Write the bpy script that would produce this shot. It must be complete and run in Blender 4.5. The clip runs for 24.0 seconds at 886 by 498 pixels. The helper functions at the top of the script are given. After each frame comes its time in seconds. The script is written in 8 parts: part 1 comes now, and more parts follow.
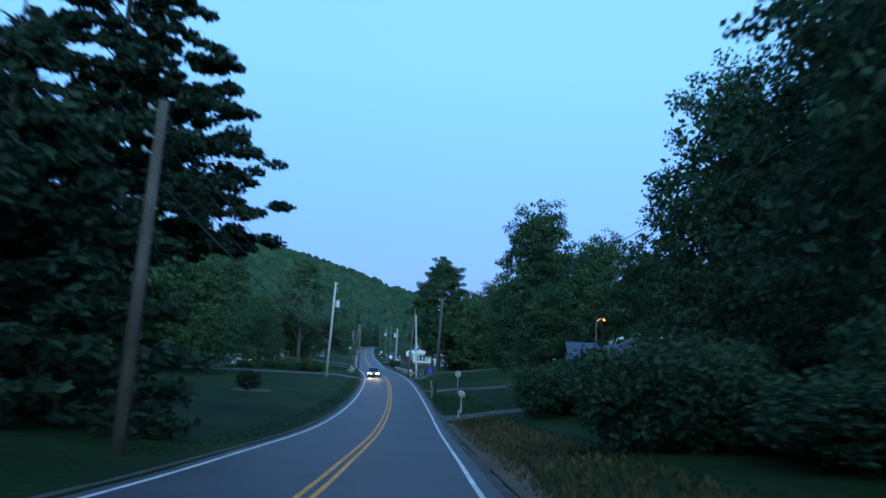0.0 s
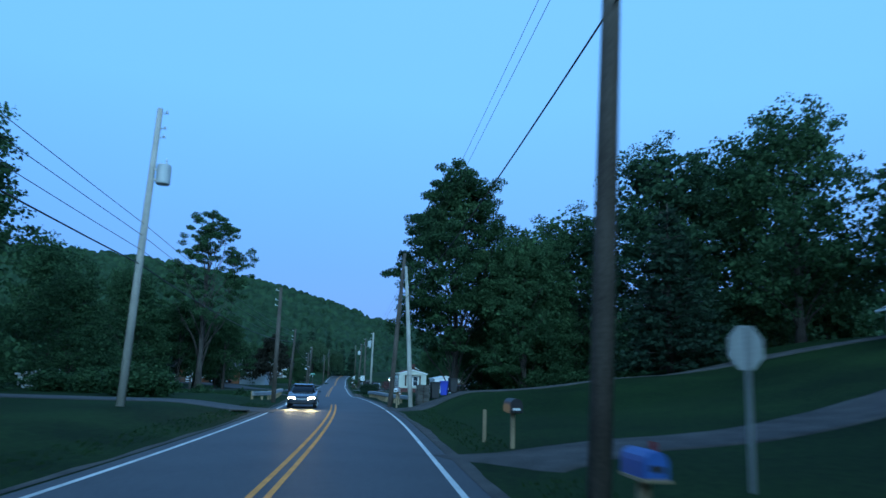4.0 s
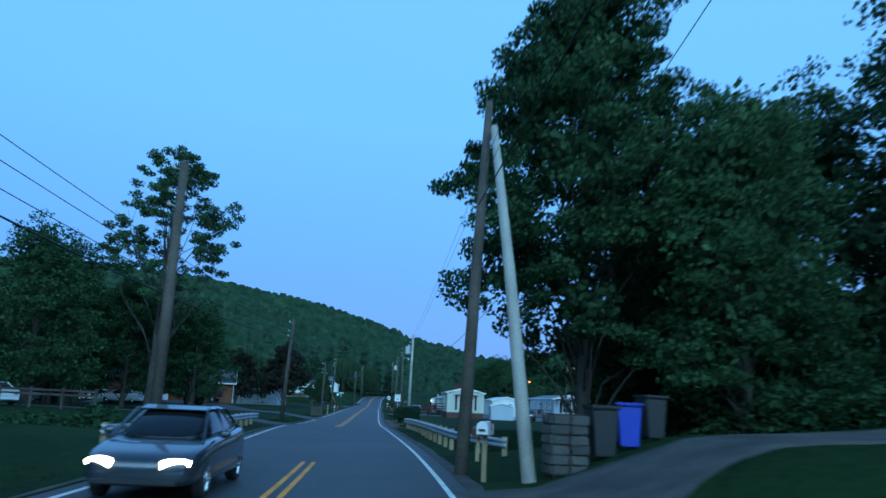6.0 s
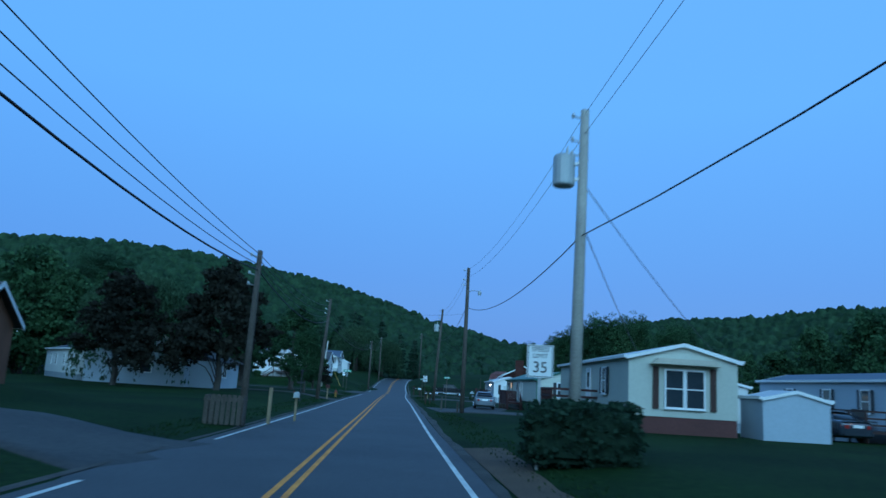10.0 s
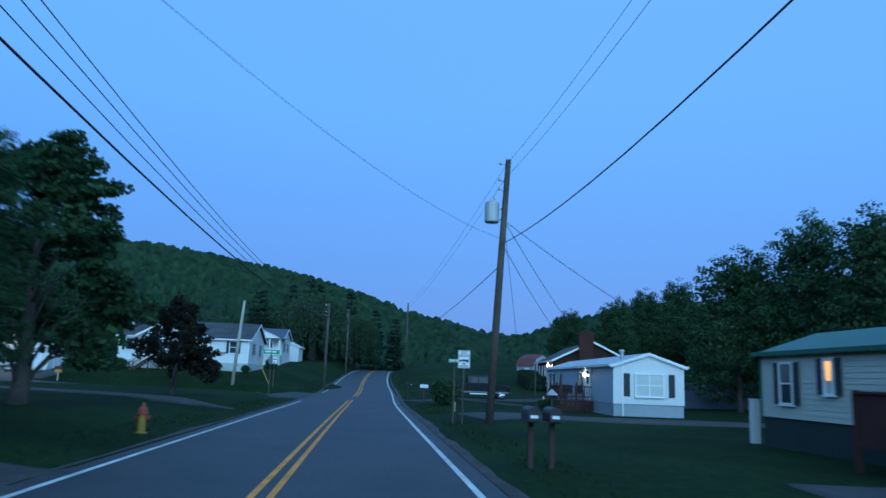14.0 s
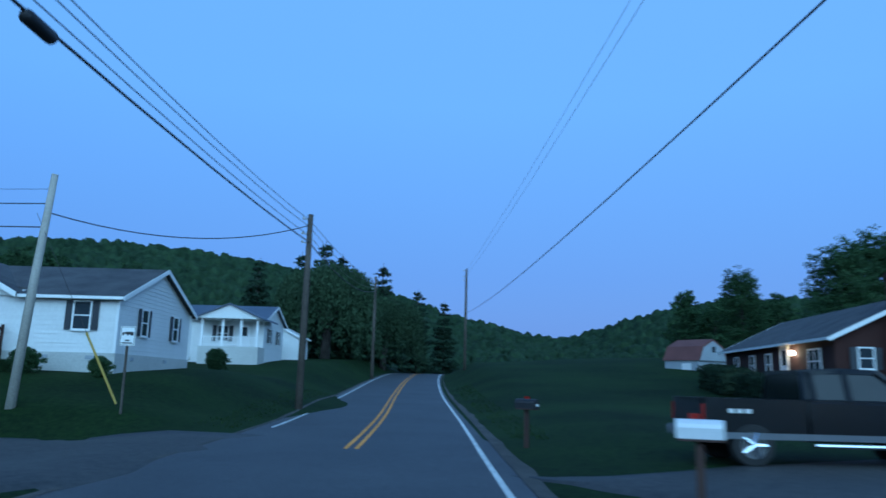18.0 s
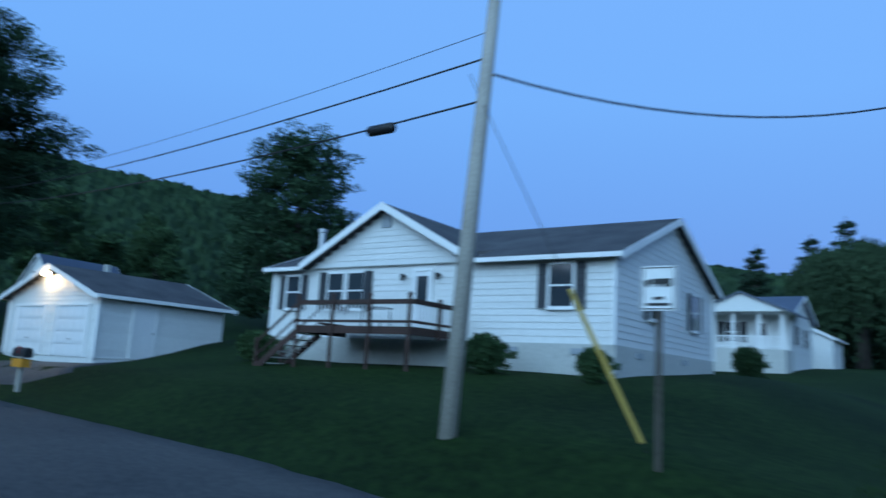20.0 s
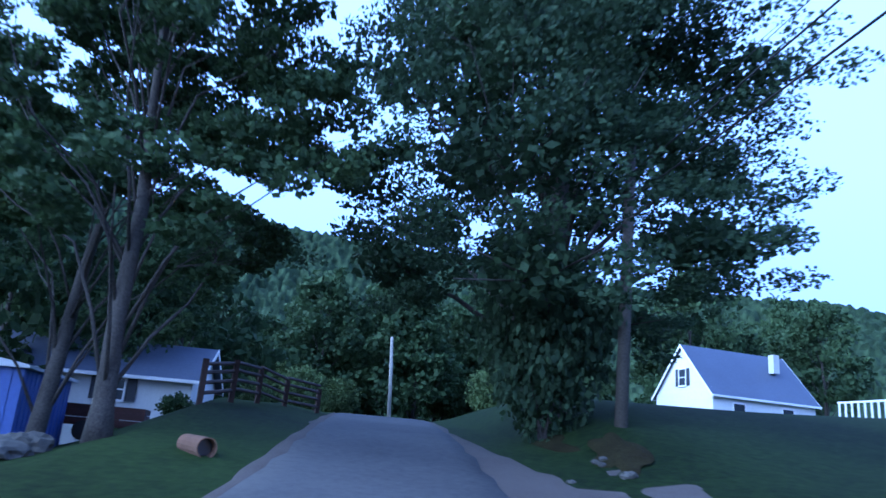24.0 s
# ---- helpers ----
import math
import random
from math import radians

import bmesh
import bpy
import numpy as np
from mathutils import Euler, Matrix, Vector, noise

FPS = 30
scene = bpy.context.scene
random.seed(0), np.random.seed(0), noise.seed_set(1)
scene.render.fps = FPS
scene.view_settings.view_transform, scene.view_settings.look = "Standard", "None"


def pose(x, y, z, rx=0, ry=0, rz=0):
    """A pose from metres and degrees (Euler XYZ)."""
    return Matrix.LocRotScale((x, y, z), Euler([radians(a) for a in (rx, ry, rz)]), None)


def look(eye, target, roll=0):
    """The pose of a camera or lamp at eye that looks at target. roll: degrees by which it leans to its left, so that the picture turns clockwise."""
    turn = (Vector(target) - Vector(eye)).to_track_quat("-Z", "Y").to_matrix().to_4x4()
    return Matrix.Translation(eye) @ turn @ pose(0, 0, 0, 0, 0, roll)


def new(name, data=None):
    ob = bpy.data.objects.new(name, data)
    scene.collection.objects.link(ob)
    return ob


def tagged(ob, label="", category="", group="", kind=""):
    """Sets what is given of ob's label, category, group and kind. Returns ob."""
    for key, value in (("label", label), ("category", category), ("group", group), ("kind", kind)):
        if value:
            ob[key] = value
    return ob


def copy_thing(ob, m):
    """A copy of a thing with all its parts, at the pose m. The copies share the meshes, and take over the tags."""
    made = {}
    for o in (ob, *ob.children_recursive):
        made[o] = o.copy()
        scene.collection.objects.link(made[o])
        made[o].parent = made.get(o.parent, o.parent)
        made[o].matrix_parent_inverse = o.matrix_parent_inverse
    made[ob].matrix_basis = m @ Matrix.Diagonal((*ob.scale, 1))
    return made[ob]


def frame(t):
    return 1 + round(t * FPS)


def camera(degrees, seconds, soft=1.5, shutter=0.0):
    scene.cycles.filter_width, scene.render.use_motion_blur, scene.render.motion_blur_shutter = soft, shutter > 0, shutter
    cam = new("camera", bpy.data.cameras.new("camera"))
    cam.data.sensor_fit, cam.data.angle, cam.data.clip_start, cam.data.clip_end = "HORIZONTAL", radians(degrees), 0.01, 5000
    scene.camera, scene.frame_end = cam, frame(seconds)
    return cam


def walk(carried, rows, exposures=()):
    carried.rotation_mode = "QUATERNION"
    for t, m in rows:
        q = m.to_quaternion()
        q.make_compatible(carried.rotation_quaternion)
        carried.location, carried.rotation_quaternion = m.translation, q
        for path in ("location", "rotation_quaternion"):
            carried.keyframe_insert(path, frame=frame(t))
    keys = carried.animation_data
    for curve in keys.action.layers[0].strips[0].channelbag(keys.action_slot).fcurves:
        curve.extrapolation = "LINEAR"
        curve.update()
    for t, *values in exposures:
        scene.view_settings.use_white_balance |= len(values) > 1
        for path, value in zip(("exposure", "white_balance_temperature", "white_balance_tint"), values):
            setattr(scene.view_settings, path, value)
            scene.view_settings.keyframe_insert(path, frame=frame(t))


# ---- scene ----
# ---- camera and its way ----
cam = camera(62.1, 24.0, soft=1.55, shutter=0.45)
PATH = [
    (0.0, (5.526, -18.219, 6.704), (5.491, -8.300, 7.977), 3.11),
    (0.5, (5.097, -9.673, 6.053), (5.262, 0.255, 7.233), 4.76),
    (1.0, (4.738, -1.148, 5.387), (5.038, 8.783, 6.523), 5.10),
    (1.5, (4.497, 7.372, 4.739), (4.984, 17.293, 5.898), 4.86),
    (2.0, (4.322, 15.918, 4.133), (4.850, 25.825, 5.388), 3.84),
    (2.5, (4.049, 24.563, 3.606), (4.517, 34.451, 5.025), 2.82),
    (4.5, (2.229, 59.899, 2.863), (2.352, 69.730, 4.692), 2.08),
    (5.0, (1.649, 68.245, 2.800), (1.715, 78.060, 4.714), 2.71),
    (5.5, (1.066, 76.523, 2.765), (1.000, 86.326, 4.735), 3.01),
    (6.0, (0.460, 84.629, 2.714), (0.111, 94.418, 4.726), 2.66),
    (6.5, (-0.465, 92.794, 2.691), (-0.902, 102.611, 4.547), 2.10),
    (7.0, (-1.424, 100.953, 2.688), (-2.103, 110.757, 4.538), 2.64),
    (7.5, (-2.462, 109.092, 2.655), (-3.226, 118.897, 4.469), 3.11),
    (8.0, (-3.559, 117.103, 2.612), (-4.339, 126.883, 4.551), 2.68),
    (8.5, (-4.676, 125.007, 2.547), (-5.473, 134.776, 4.527), 3.29),
    (9.0, (-5.774, 132.814, 2.417), (-6.499, 142.657, 4.023), 3.81),
    (9.5, (-6.855, 140.539, 2.244), (-7.510, 150.378, 3.911), 3.51),
    (10.0, (-7.935, 148.198, 2.065), (-8.538, 158.014, 3.879), 3.48),
    (10.5, (-9.016, 155.809, 1.954), (-9.503, 165.633, 3.758), 1.95),
    (12.5, (-12.577, 185.585, 1.857), (-13.025, 195.400, 3.721), 1.40),
    (13.0, (-13.360, 192.855, 1.866), (-13.765, 202.672, 3.725), 2.51),
    (13.5, (-14.164, 200.000, 1.865), (-14.447, 209.841, 3.616), 1.88),
    (14.0, (-14.918, 206.917, 1.863), (-15.133, 216.763, 3.596), 2.13),
    (14.5, (-15.620, 213.481, 1.867), (-15.807, 223.327, 3.603), 2.16),
    (15.0, (-16.177, 219.704, 1.872), (-16.329, 229.559, 3.560), 1.48),
    (15.5, (-16.673, 225.676, 1.877), (-16.834, 235.522, 3.617), 1.81),
    (16.0, (-17.191, 231.388, 1.854), (-17.377, 241.224, 3.645), 2.21),
    (16.5, (-17.722, 236.916, 1.823), (-17.919, 246.753, 3.608), 2.17),
    (17.0, (-18.221, 242.170, 1.802), (-18.425, 252.012, 3.561), 2.54),
    (17.5, (-18.774, 247.048, 1.775), (-19.012, 256.891, 3.525), 1.75),
    (19.5, (-24.685, 262.134, 1.743), (-29.526, 270.702, 3.520), 4.05),
    (20.0, (-27.112, 264.461, 1.646), (-33.462, 272.003, 3.316), 3.29),
    (20.5, (-29.918, 266.310, 1.554), (-37.577, 272.371, 3.697), 3.36),
    (21.0, (-33.014, 267.664, 1.542), (-41.456, 272.480, 3.895), 4.27),
    (21.5, (-36.360, 268.670, 1.601), (-45.333, 272.357, 4.030), 3.67),
    (22.0, (-39.950, 269.331, 1.691), (-49.293, 271.958, 4.100), 3.33),
    (22.5, (-43.611, 269.779, 1.788), (-53.131, 271.655, 4.204), 3.68),
    (23.0, (-47.309, 270.058, 1.889), (-56.875, 271.582, 4.374), 3.62),
    (23.5, (-51.139, 270.149, 2.029), (-60.719, 271.450, 4.582), 4.26),
    (24.0, (-54.988, 270.223, 2.176), (-64.539, 271.449, 4.875), 4.78),
]

walk(cam, [(t, look(eye, target, roll)) for t, eye, target, roll in PATH],
     [(0.0, 0.75, 6500, 6), (2.5, 0.55, 6350, 5), (4.5, 0.4, 6080, 0), (6.8, 0.38, 6000, -4), (8.0, 0.02, 5850, -3), (10.0, 0.0, 5880, -2), (13.0, 0.05, 5950, 3), (17.5, 0.05, 5980, 4), (19.8, 0.03, 6560, 10), (21.0, 0.03, 6720, 15), (22.2, 0.35, 6740, 22), (23.0, 0.7, 6330, 30), (24.0, 1.8, 6080, 36)])

# ---- dusk sky ----
world = bpy.data.worlds.new("dusk")
scene.world = world
world.use_nodes = True
wn, wl = world.node_tree.nodes, world.node_tree.links
wn.clear()
w_out = wn.new("ShaderNodeOutputWorld")
w_bg = wn.new("ShaderNodeBackground")
w_sky = wn.new("ShaderNodeTexSky")
w_sky.sky_type = "NISHITA"
w_sky.sun_disc = False
w_sky.sun_elevation = radians(1.5)
w_sky.sun_rotation = radians(200)
w_co = wn.new("ShaderNodeTexCoord")
w_sep = wn.new("ShaderNodeSeparateXYZ")
w_ramp = wn.new("ShaderNodeValToRGB")
w_ramp.color_ramp.elements[0].position, w_ramp.color_ramp.elements[0].color = 0.0, (0.085, 0.26, 0.72, 1)
w_ramp.color_ramp.elements[1].position, w_ramp.color_ramp.elements[1].color = 0.55, (0.17, 0.44, 1.0, 1)
e = w_ramp.color_ramp.elements.new(0.14)
e.color = (0.10, 0.30, 0.83, 1)
e = w_ramp.color_ramp.elements.new(0.36)
e.color = (0.15, 0.42, 0.98, 1)
# the sky overhead is deeper and darker
e = w_ramp.color_ramp.elements.new(0.75)
e.color = (0.06, 0.18, 0.47, 1)
e = w_ramp.color_ramp.elements.new(1.0)
e.color = (0.03, 0.10, 0.30, 1)
# afterglow low in the south, where the sun has set
w_dot = wn.new("ShaderNodeVectorMath")
w_dot.operation = "DOT_PRODUCT"
w_dot.inputs[1].default_value = (0.22, -0.975, 0.0)
w_glow = wn.new("ShaderNodeMapRange")
w_glow.interpolation_type = "SMOOTHSTEP"
w_glow.inputs["From Min"].default_value, w_glow.inputs["From Max"].default_value = 0.22, 1.0
w_add = wn.new("ShaderNodeMixRGB")
w_add.blend_type = "ADD"
w_add.inputs[2].default_value = (1.38, 2.48, 3.45, 1)
w_mix = wn.new("ShaderNodeMixRGB")
w_mix.inputs[0].default_value = 0.04
wl.new(w_co.outputs["Generated"], w_sep.inputs[0])
wl.new(w_co.outputs["Generated"], w_dot.inputs[0])
wl.new(w_dot.outputs["Value"], w_glow.inputs["Value"])
wl.new(w_glow.outputs[0], w_add.inputs[0])
wl.new(w_sep.outputs["Z"], w_ramp.inputs[0])
wl.new(w_ramp.outputs[0], w_add.inputs[1])
wl.new(w_add.outputs[0], w_mix.inputs[1])
wl.new(w_sky.outputs[0], w_mix.inputs[2])
wl.new(w_mix.outputs[0], w_bg.inputs[0])
w_bg.inputs[1].default_value = 1.0
wl.new(w_bg.outputs[0], w_out.inputs[0])

# ---- the lie of the land ----
ROAD_STEP = 21.6
ROAD_X = [3.65, 3.19, 2.52, 1.56, 0.2, -1.55, -3.97, -7.1, -9.93, -12.51, -14.95, -17.39, -19.86, -22.22, -24.28, -26.63,
          -28.63, -30.19, -31.33, -32.08, -32.47, -32.52, -32.23]
ROAD_Z = [5.12, 3.55, 2.07, 1.34, 1.08, 1.01, 0.91, 0.75, 0.31, 0.17, 0.14, 0.14, 0.07, 0.02, 0.27, 0.91,
          1.81, 2.66, 3.05, 3.1, 2.9, 2.5, 2.0]
SIDE_X = [-20, -27, -33, -40, -47, -55, -65, -75, -85, -95, -110, -140]
SIDE_Y = [265.4, 267.6, 269.0, 269.5, 269.7, 270.0, 271.0, 271.7, 272.2, 272.7, 273.6, 275.0]
SIDE_Z = [0.05, -0.08, -0.19, -0.03, 0.16, 0.5, 1.5, 2.6, 3.4, 3.9, 3.9, 2.5]


def curve(values, u):
    """Catmull-Rom through evenly spaced values."""
    n = len(values)
    u = min(max(u, 0.0), n - 1.001)
    i = int(u)
    f = u - i
    a, b, c, d = (values[min(max(k, 0), n - 1)] for k in (i - 1, i, i + 1, i + 2))
    return b + 0.5 * f * (c - a + f * (2 * a - 5 * b + 4 * c - d + f * (3 * (b - c) + d - a)))


def road_x(y):
    if y < -21.6:
        return 3.65 - 0.021 * (y + 21.6)
    return curve(ROAD_X, (y + 21.6) / ROAD_STEP)


def road_z(y):
    if y < -21.6:
        return 5.12 - 0.075 * max(y + 21.6, -60)
    return curve(ROAD_Z, (y + 21.6) / ROAD_STEP)


def table(xs, vs, x):
    if x >= xs[0]:
        return vs[0]
    for k in range(len(xs) - 1):
        if x >= xs[k + 1]:
            f = (xs[k] - x) / (xs[k] - xs[k + 1])
            return vs[k] + (vs[k + 1] - vs[k]) * f
    return vs[-1]


def side_y(x):
    return (table(SIDE_X, SIDE_Y, x - 2) + table(SIDE_X, SIDE_Y, x) + table(SIDE_X, SIDE_Y, x + 2)) / 3


def side_z(x):
    return (table(SIDE_X, SIDE_Z, x - 3) + table(SIDE_X, SIDE_Z, x) + table(SIDE_X, SIDE_Z, x + 3)) / 3


def ease(v, a, b):
    f = min(max((v - a) / (b - a), 0.0), 1.0)
    return f * f * (3 - 2 * f)


def bump(x, y, cx, cy, rx, ry):
    d = math.sqrt(((x - cx) / rx) ** 2 + ((y - cy) / ry) ** 2)
    return 1 - ease(d, 0.35, 1.0)


def ground(x, y):
    """Height of the land, roads included."""
    L = x - road_x(y)
    base = road_z(y)
    z = base + 0.42 * ease(abs(L), 3.7, 8.5)
    # level ground by the trailers' lanes
    if L > 0:
        z -= 0.38 * ease(L, 3.7, 8.5) * ease(y, 183, 197) * (1 - ease(y, 232, 246))
    # rising lawn and bank east of the road, before the creek
    z += 6.0 * ease(L, 7, 44) * bump(x, y, 40, 88, 60, 62)
    z += 0.9 * ease(L, 4, 16) * bump(x, y, 14, 20, 30, 42)
    z += 0.85 * ease(L, 4.5, 9) * (1 - ease(L, 16, 27)) * bump(x, y, 9, 97, 17, 13)
    # creek bed on both sides of the bridge
    creek = 1 - ease(abs(y - 119 - 0.10 * L), 4.0, 9.0)
    z -= 1.7 * creek * ease(abs(L), 4.6, 7.5)
    # lawn bank under the white house and the garage
    z += 0.55 * bump(x, y, -44, 285, 26, 20) * ease(-L, 4, 10)
    z += 0.25 * bump(x, y, -57, 281, 12, 12) + 0.9 * ease(y, 277, 283.5) * bump(x, y, -57, 288, 14, 16)
    z += 0.62 * bump(x, y, -42, 288, 17, 16) * ease(y, 275.5, 279)
    # higher fields beyond the junction
    z += 1.3 * ease(y, 285, 325) * ease(abs(L), 3.6, 8) + 2.2 * ease(y, 283, 330) * ease(L, 5, 30) * 0.5
    z += 4.2 * ease(-L, 30, 62) * ease(y, 235, 275)
    # slight rise under the western brick house
    z += 0.65 * bump(x, y, -34, 174, 14, 11) * ease(-L, 6, 14)
    z -= 0.14 * bump(x, y, -12, 267.5, 8, 6)
    # low ground by the trailers
    z -= 0.25 * bump(x, y, -4, 250, 14, 20)
    # hollow with the low house south of the lane
    z -= 2.0 * ease(-L, 38, 52) * (1 - ease(y, 261, 269.5))
    # side road corridor
    if x < -18 and x > -150:
        d = abs(y - side_y(x))
        w = (1 - ease(d, 3.2, 5.8)) * ease(-L, 3.0, 8.0)
        z = z * (1 - w) + side_z(x) * w
    # valley sides, far off
    z += 7 * ease(abs(L), 70, 300)
    return z

# ---- materials ----
def mat(name, color, rough=0.8, metal=0.0, vary=0.25, scale=3.0, bump=0.0, bscale=40.0, second=None, random_amount=0.0, spec=0.5, coat=0.0):
    """A surface with variation at two scales and fine relief, at real size."""
    m = bpy.data.materials.new(name)
    m.use_nodes = True
    n, l = m.node_tree.nodes, m.node_tree.links
    b = n["Principled BSDF"]
    b.inputs["Roughness"].default_value, b.inputs["Metallic"].default_value = rough, metal
    b.inputs["Specular IOR Level"].default_value = spec
    b.inputs["Coat Weight"].default_value = coat
    geo = n.new("ShaderNodeNewGeometry")
    big, fine = n.new("ShaderNodeTexNoise"), n.new("ShaderNodeTexNoise")
    big.inputs["Scale"].default_value, big.inputs["Detail"].default_value = scale * 0.15, 4
    fine.inputs["Scale"].default_value, fine.inputs["Detail"].default_value = scale * 4, 5
    l.new(geo.outputs["Position"], big.inputs["Vector"])
    l.new(geo.outputs["Position"], fine.inputs["Vector"])
    add = n.new("ShaderNodeMath")
    add.operation = "MULTIPLY_ADD"
    add.inputs[1].default_value = 0.5
    l.new(fine.outputs["Fac"], add.inputs[0])
    half = n.new("ShaderNodeMath")
    half.operation = "MULTIPLY"
    half.inputs[1].default_value = 0.5
    l.new(big.outputs["Fac"], half.inputs[0])
    l.new(half.outputs[0], add.inputs[2])
    ramp = n.new("ShaderNodeValToRGB")
    second = second or color
    ramp.color_ramp.elements[0].position, ramp.color_ramp.elements[1].position = 0.36, 0.64
    ramp.color_ramp.elements[0].color = (*[c * (1 - vary) for c in color], 1)
    ramp.color_ramp.elements[1].color = (*[min(1, c * (1 + vary)) for c in second], 1)
    l.new(add.outputs[0], ramp.inputs[0])
    last = ramp.outputs[0]
    if random_amount:
        info = n.new("ShaderNodeObjectInfo")
        hsv = n.new("ShaderNodeHueSaturation")
        rng = n.new("ShaderNodeMapRange")
        rng.inputs["To Min"].default_value, rng.inputs["To Max"].default_value = 1 - random_amount, 1 + random_amount
        l.new(info.outputs["Random"], rng.inputs["Value"])
        l.new(rng.outputs[0], hsv.inputs["Value"])
        l.new(last, hsv.inputs["Color"])
        last = hsv.outputs[0]
    l.new(last, b.inputs["Base Color"])
    if bump:
        bn, bt = n.new("ShaderNodeBump"), n.new("ShaderNodeTexNoise")
        bt.inputs["Scale"].default_value, bt.inputs["Detail"].default_value = bscale, 6
        l.new(geo.outputs["Position"], bt.inputs["Vector"])
        bn.inputs["Strength"].default_value, bn.inputs["Distance"].default_value = bump, 0.02
        l.new(bt.outputs["Fac"], bn.inputs["Height"])
        l.new(bn.outputs[0], b.inputs["Normal"])
    return m


def glow(name, color, strength):
    m = bpy.data.materials.new(name)
    m.use_nodes = True
    b = m.node_tree.nodes["Principled BSDF"]
    b.inputs["Base Color"].default_value = (*color, 1)
    b.inputs["Emission Color"].default_value = (*color, 1)
    b.inputs["Emission Strength"].default_value = strength
    return m


def leaf_mat(name, color, second):
    """Leaves: thin, a little light comes through, each clump its own shade."""
    m = mat(name, color, 0.75, vary=0.3, scale=1.6, second=second, random_amount=0.12, spec=0.2)
    n, l = m.node_tree.nodes, m.node_tree.links
    b = n["Principled BSDF"]
    geo = n.new("ShaderNodeNewGeometry")
    hsv = n.new("ShaderNodeHueSaturation")
    rng = n.new("ShaderNodeMapRange")
    rng.inputs["To Min"].default_value, rng.inputs["To Max"].default_value = 0.72, 1.3
    l.new(geo.outputs["Random Per Island"], rng.inputs["Value"])
    l.new(rng.outputs[0], hsv.inputs["Value"])
    l.new(b.inputs["Base Color"].links[0].from_socket, hsv.inputs["Color"])
    l.new(hsv.outputs[0], b.inputs["Base Color"])
    tr, mix = n.new("ShaderNodeBsdfTranslucent"), n.new("ShaderNodeMixShader")
    l.new(hsv.outputs[0], tr.inputs["Color"])
    mix.inputs[0].default_value = 0.3
    l.new(b.outputs[0], mix.inputs[1])
    l.new(tr.outputs[0], mix.inputs[2])
    l.new(mix.outputs[0], n["Material Output"].inputs[0])
    return m


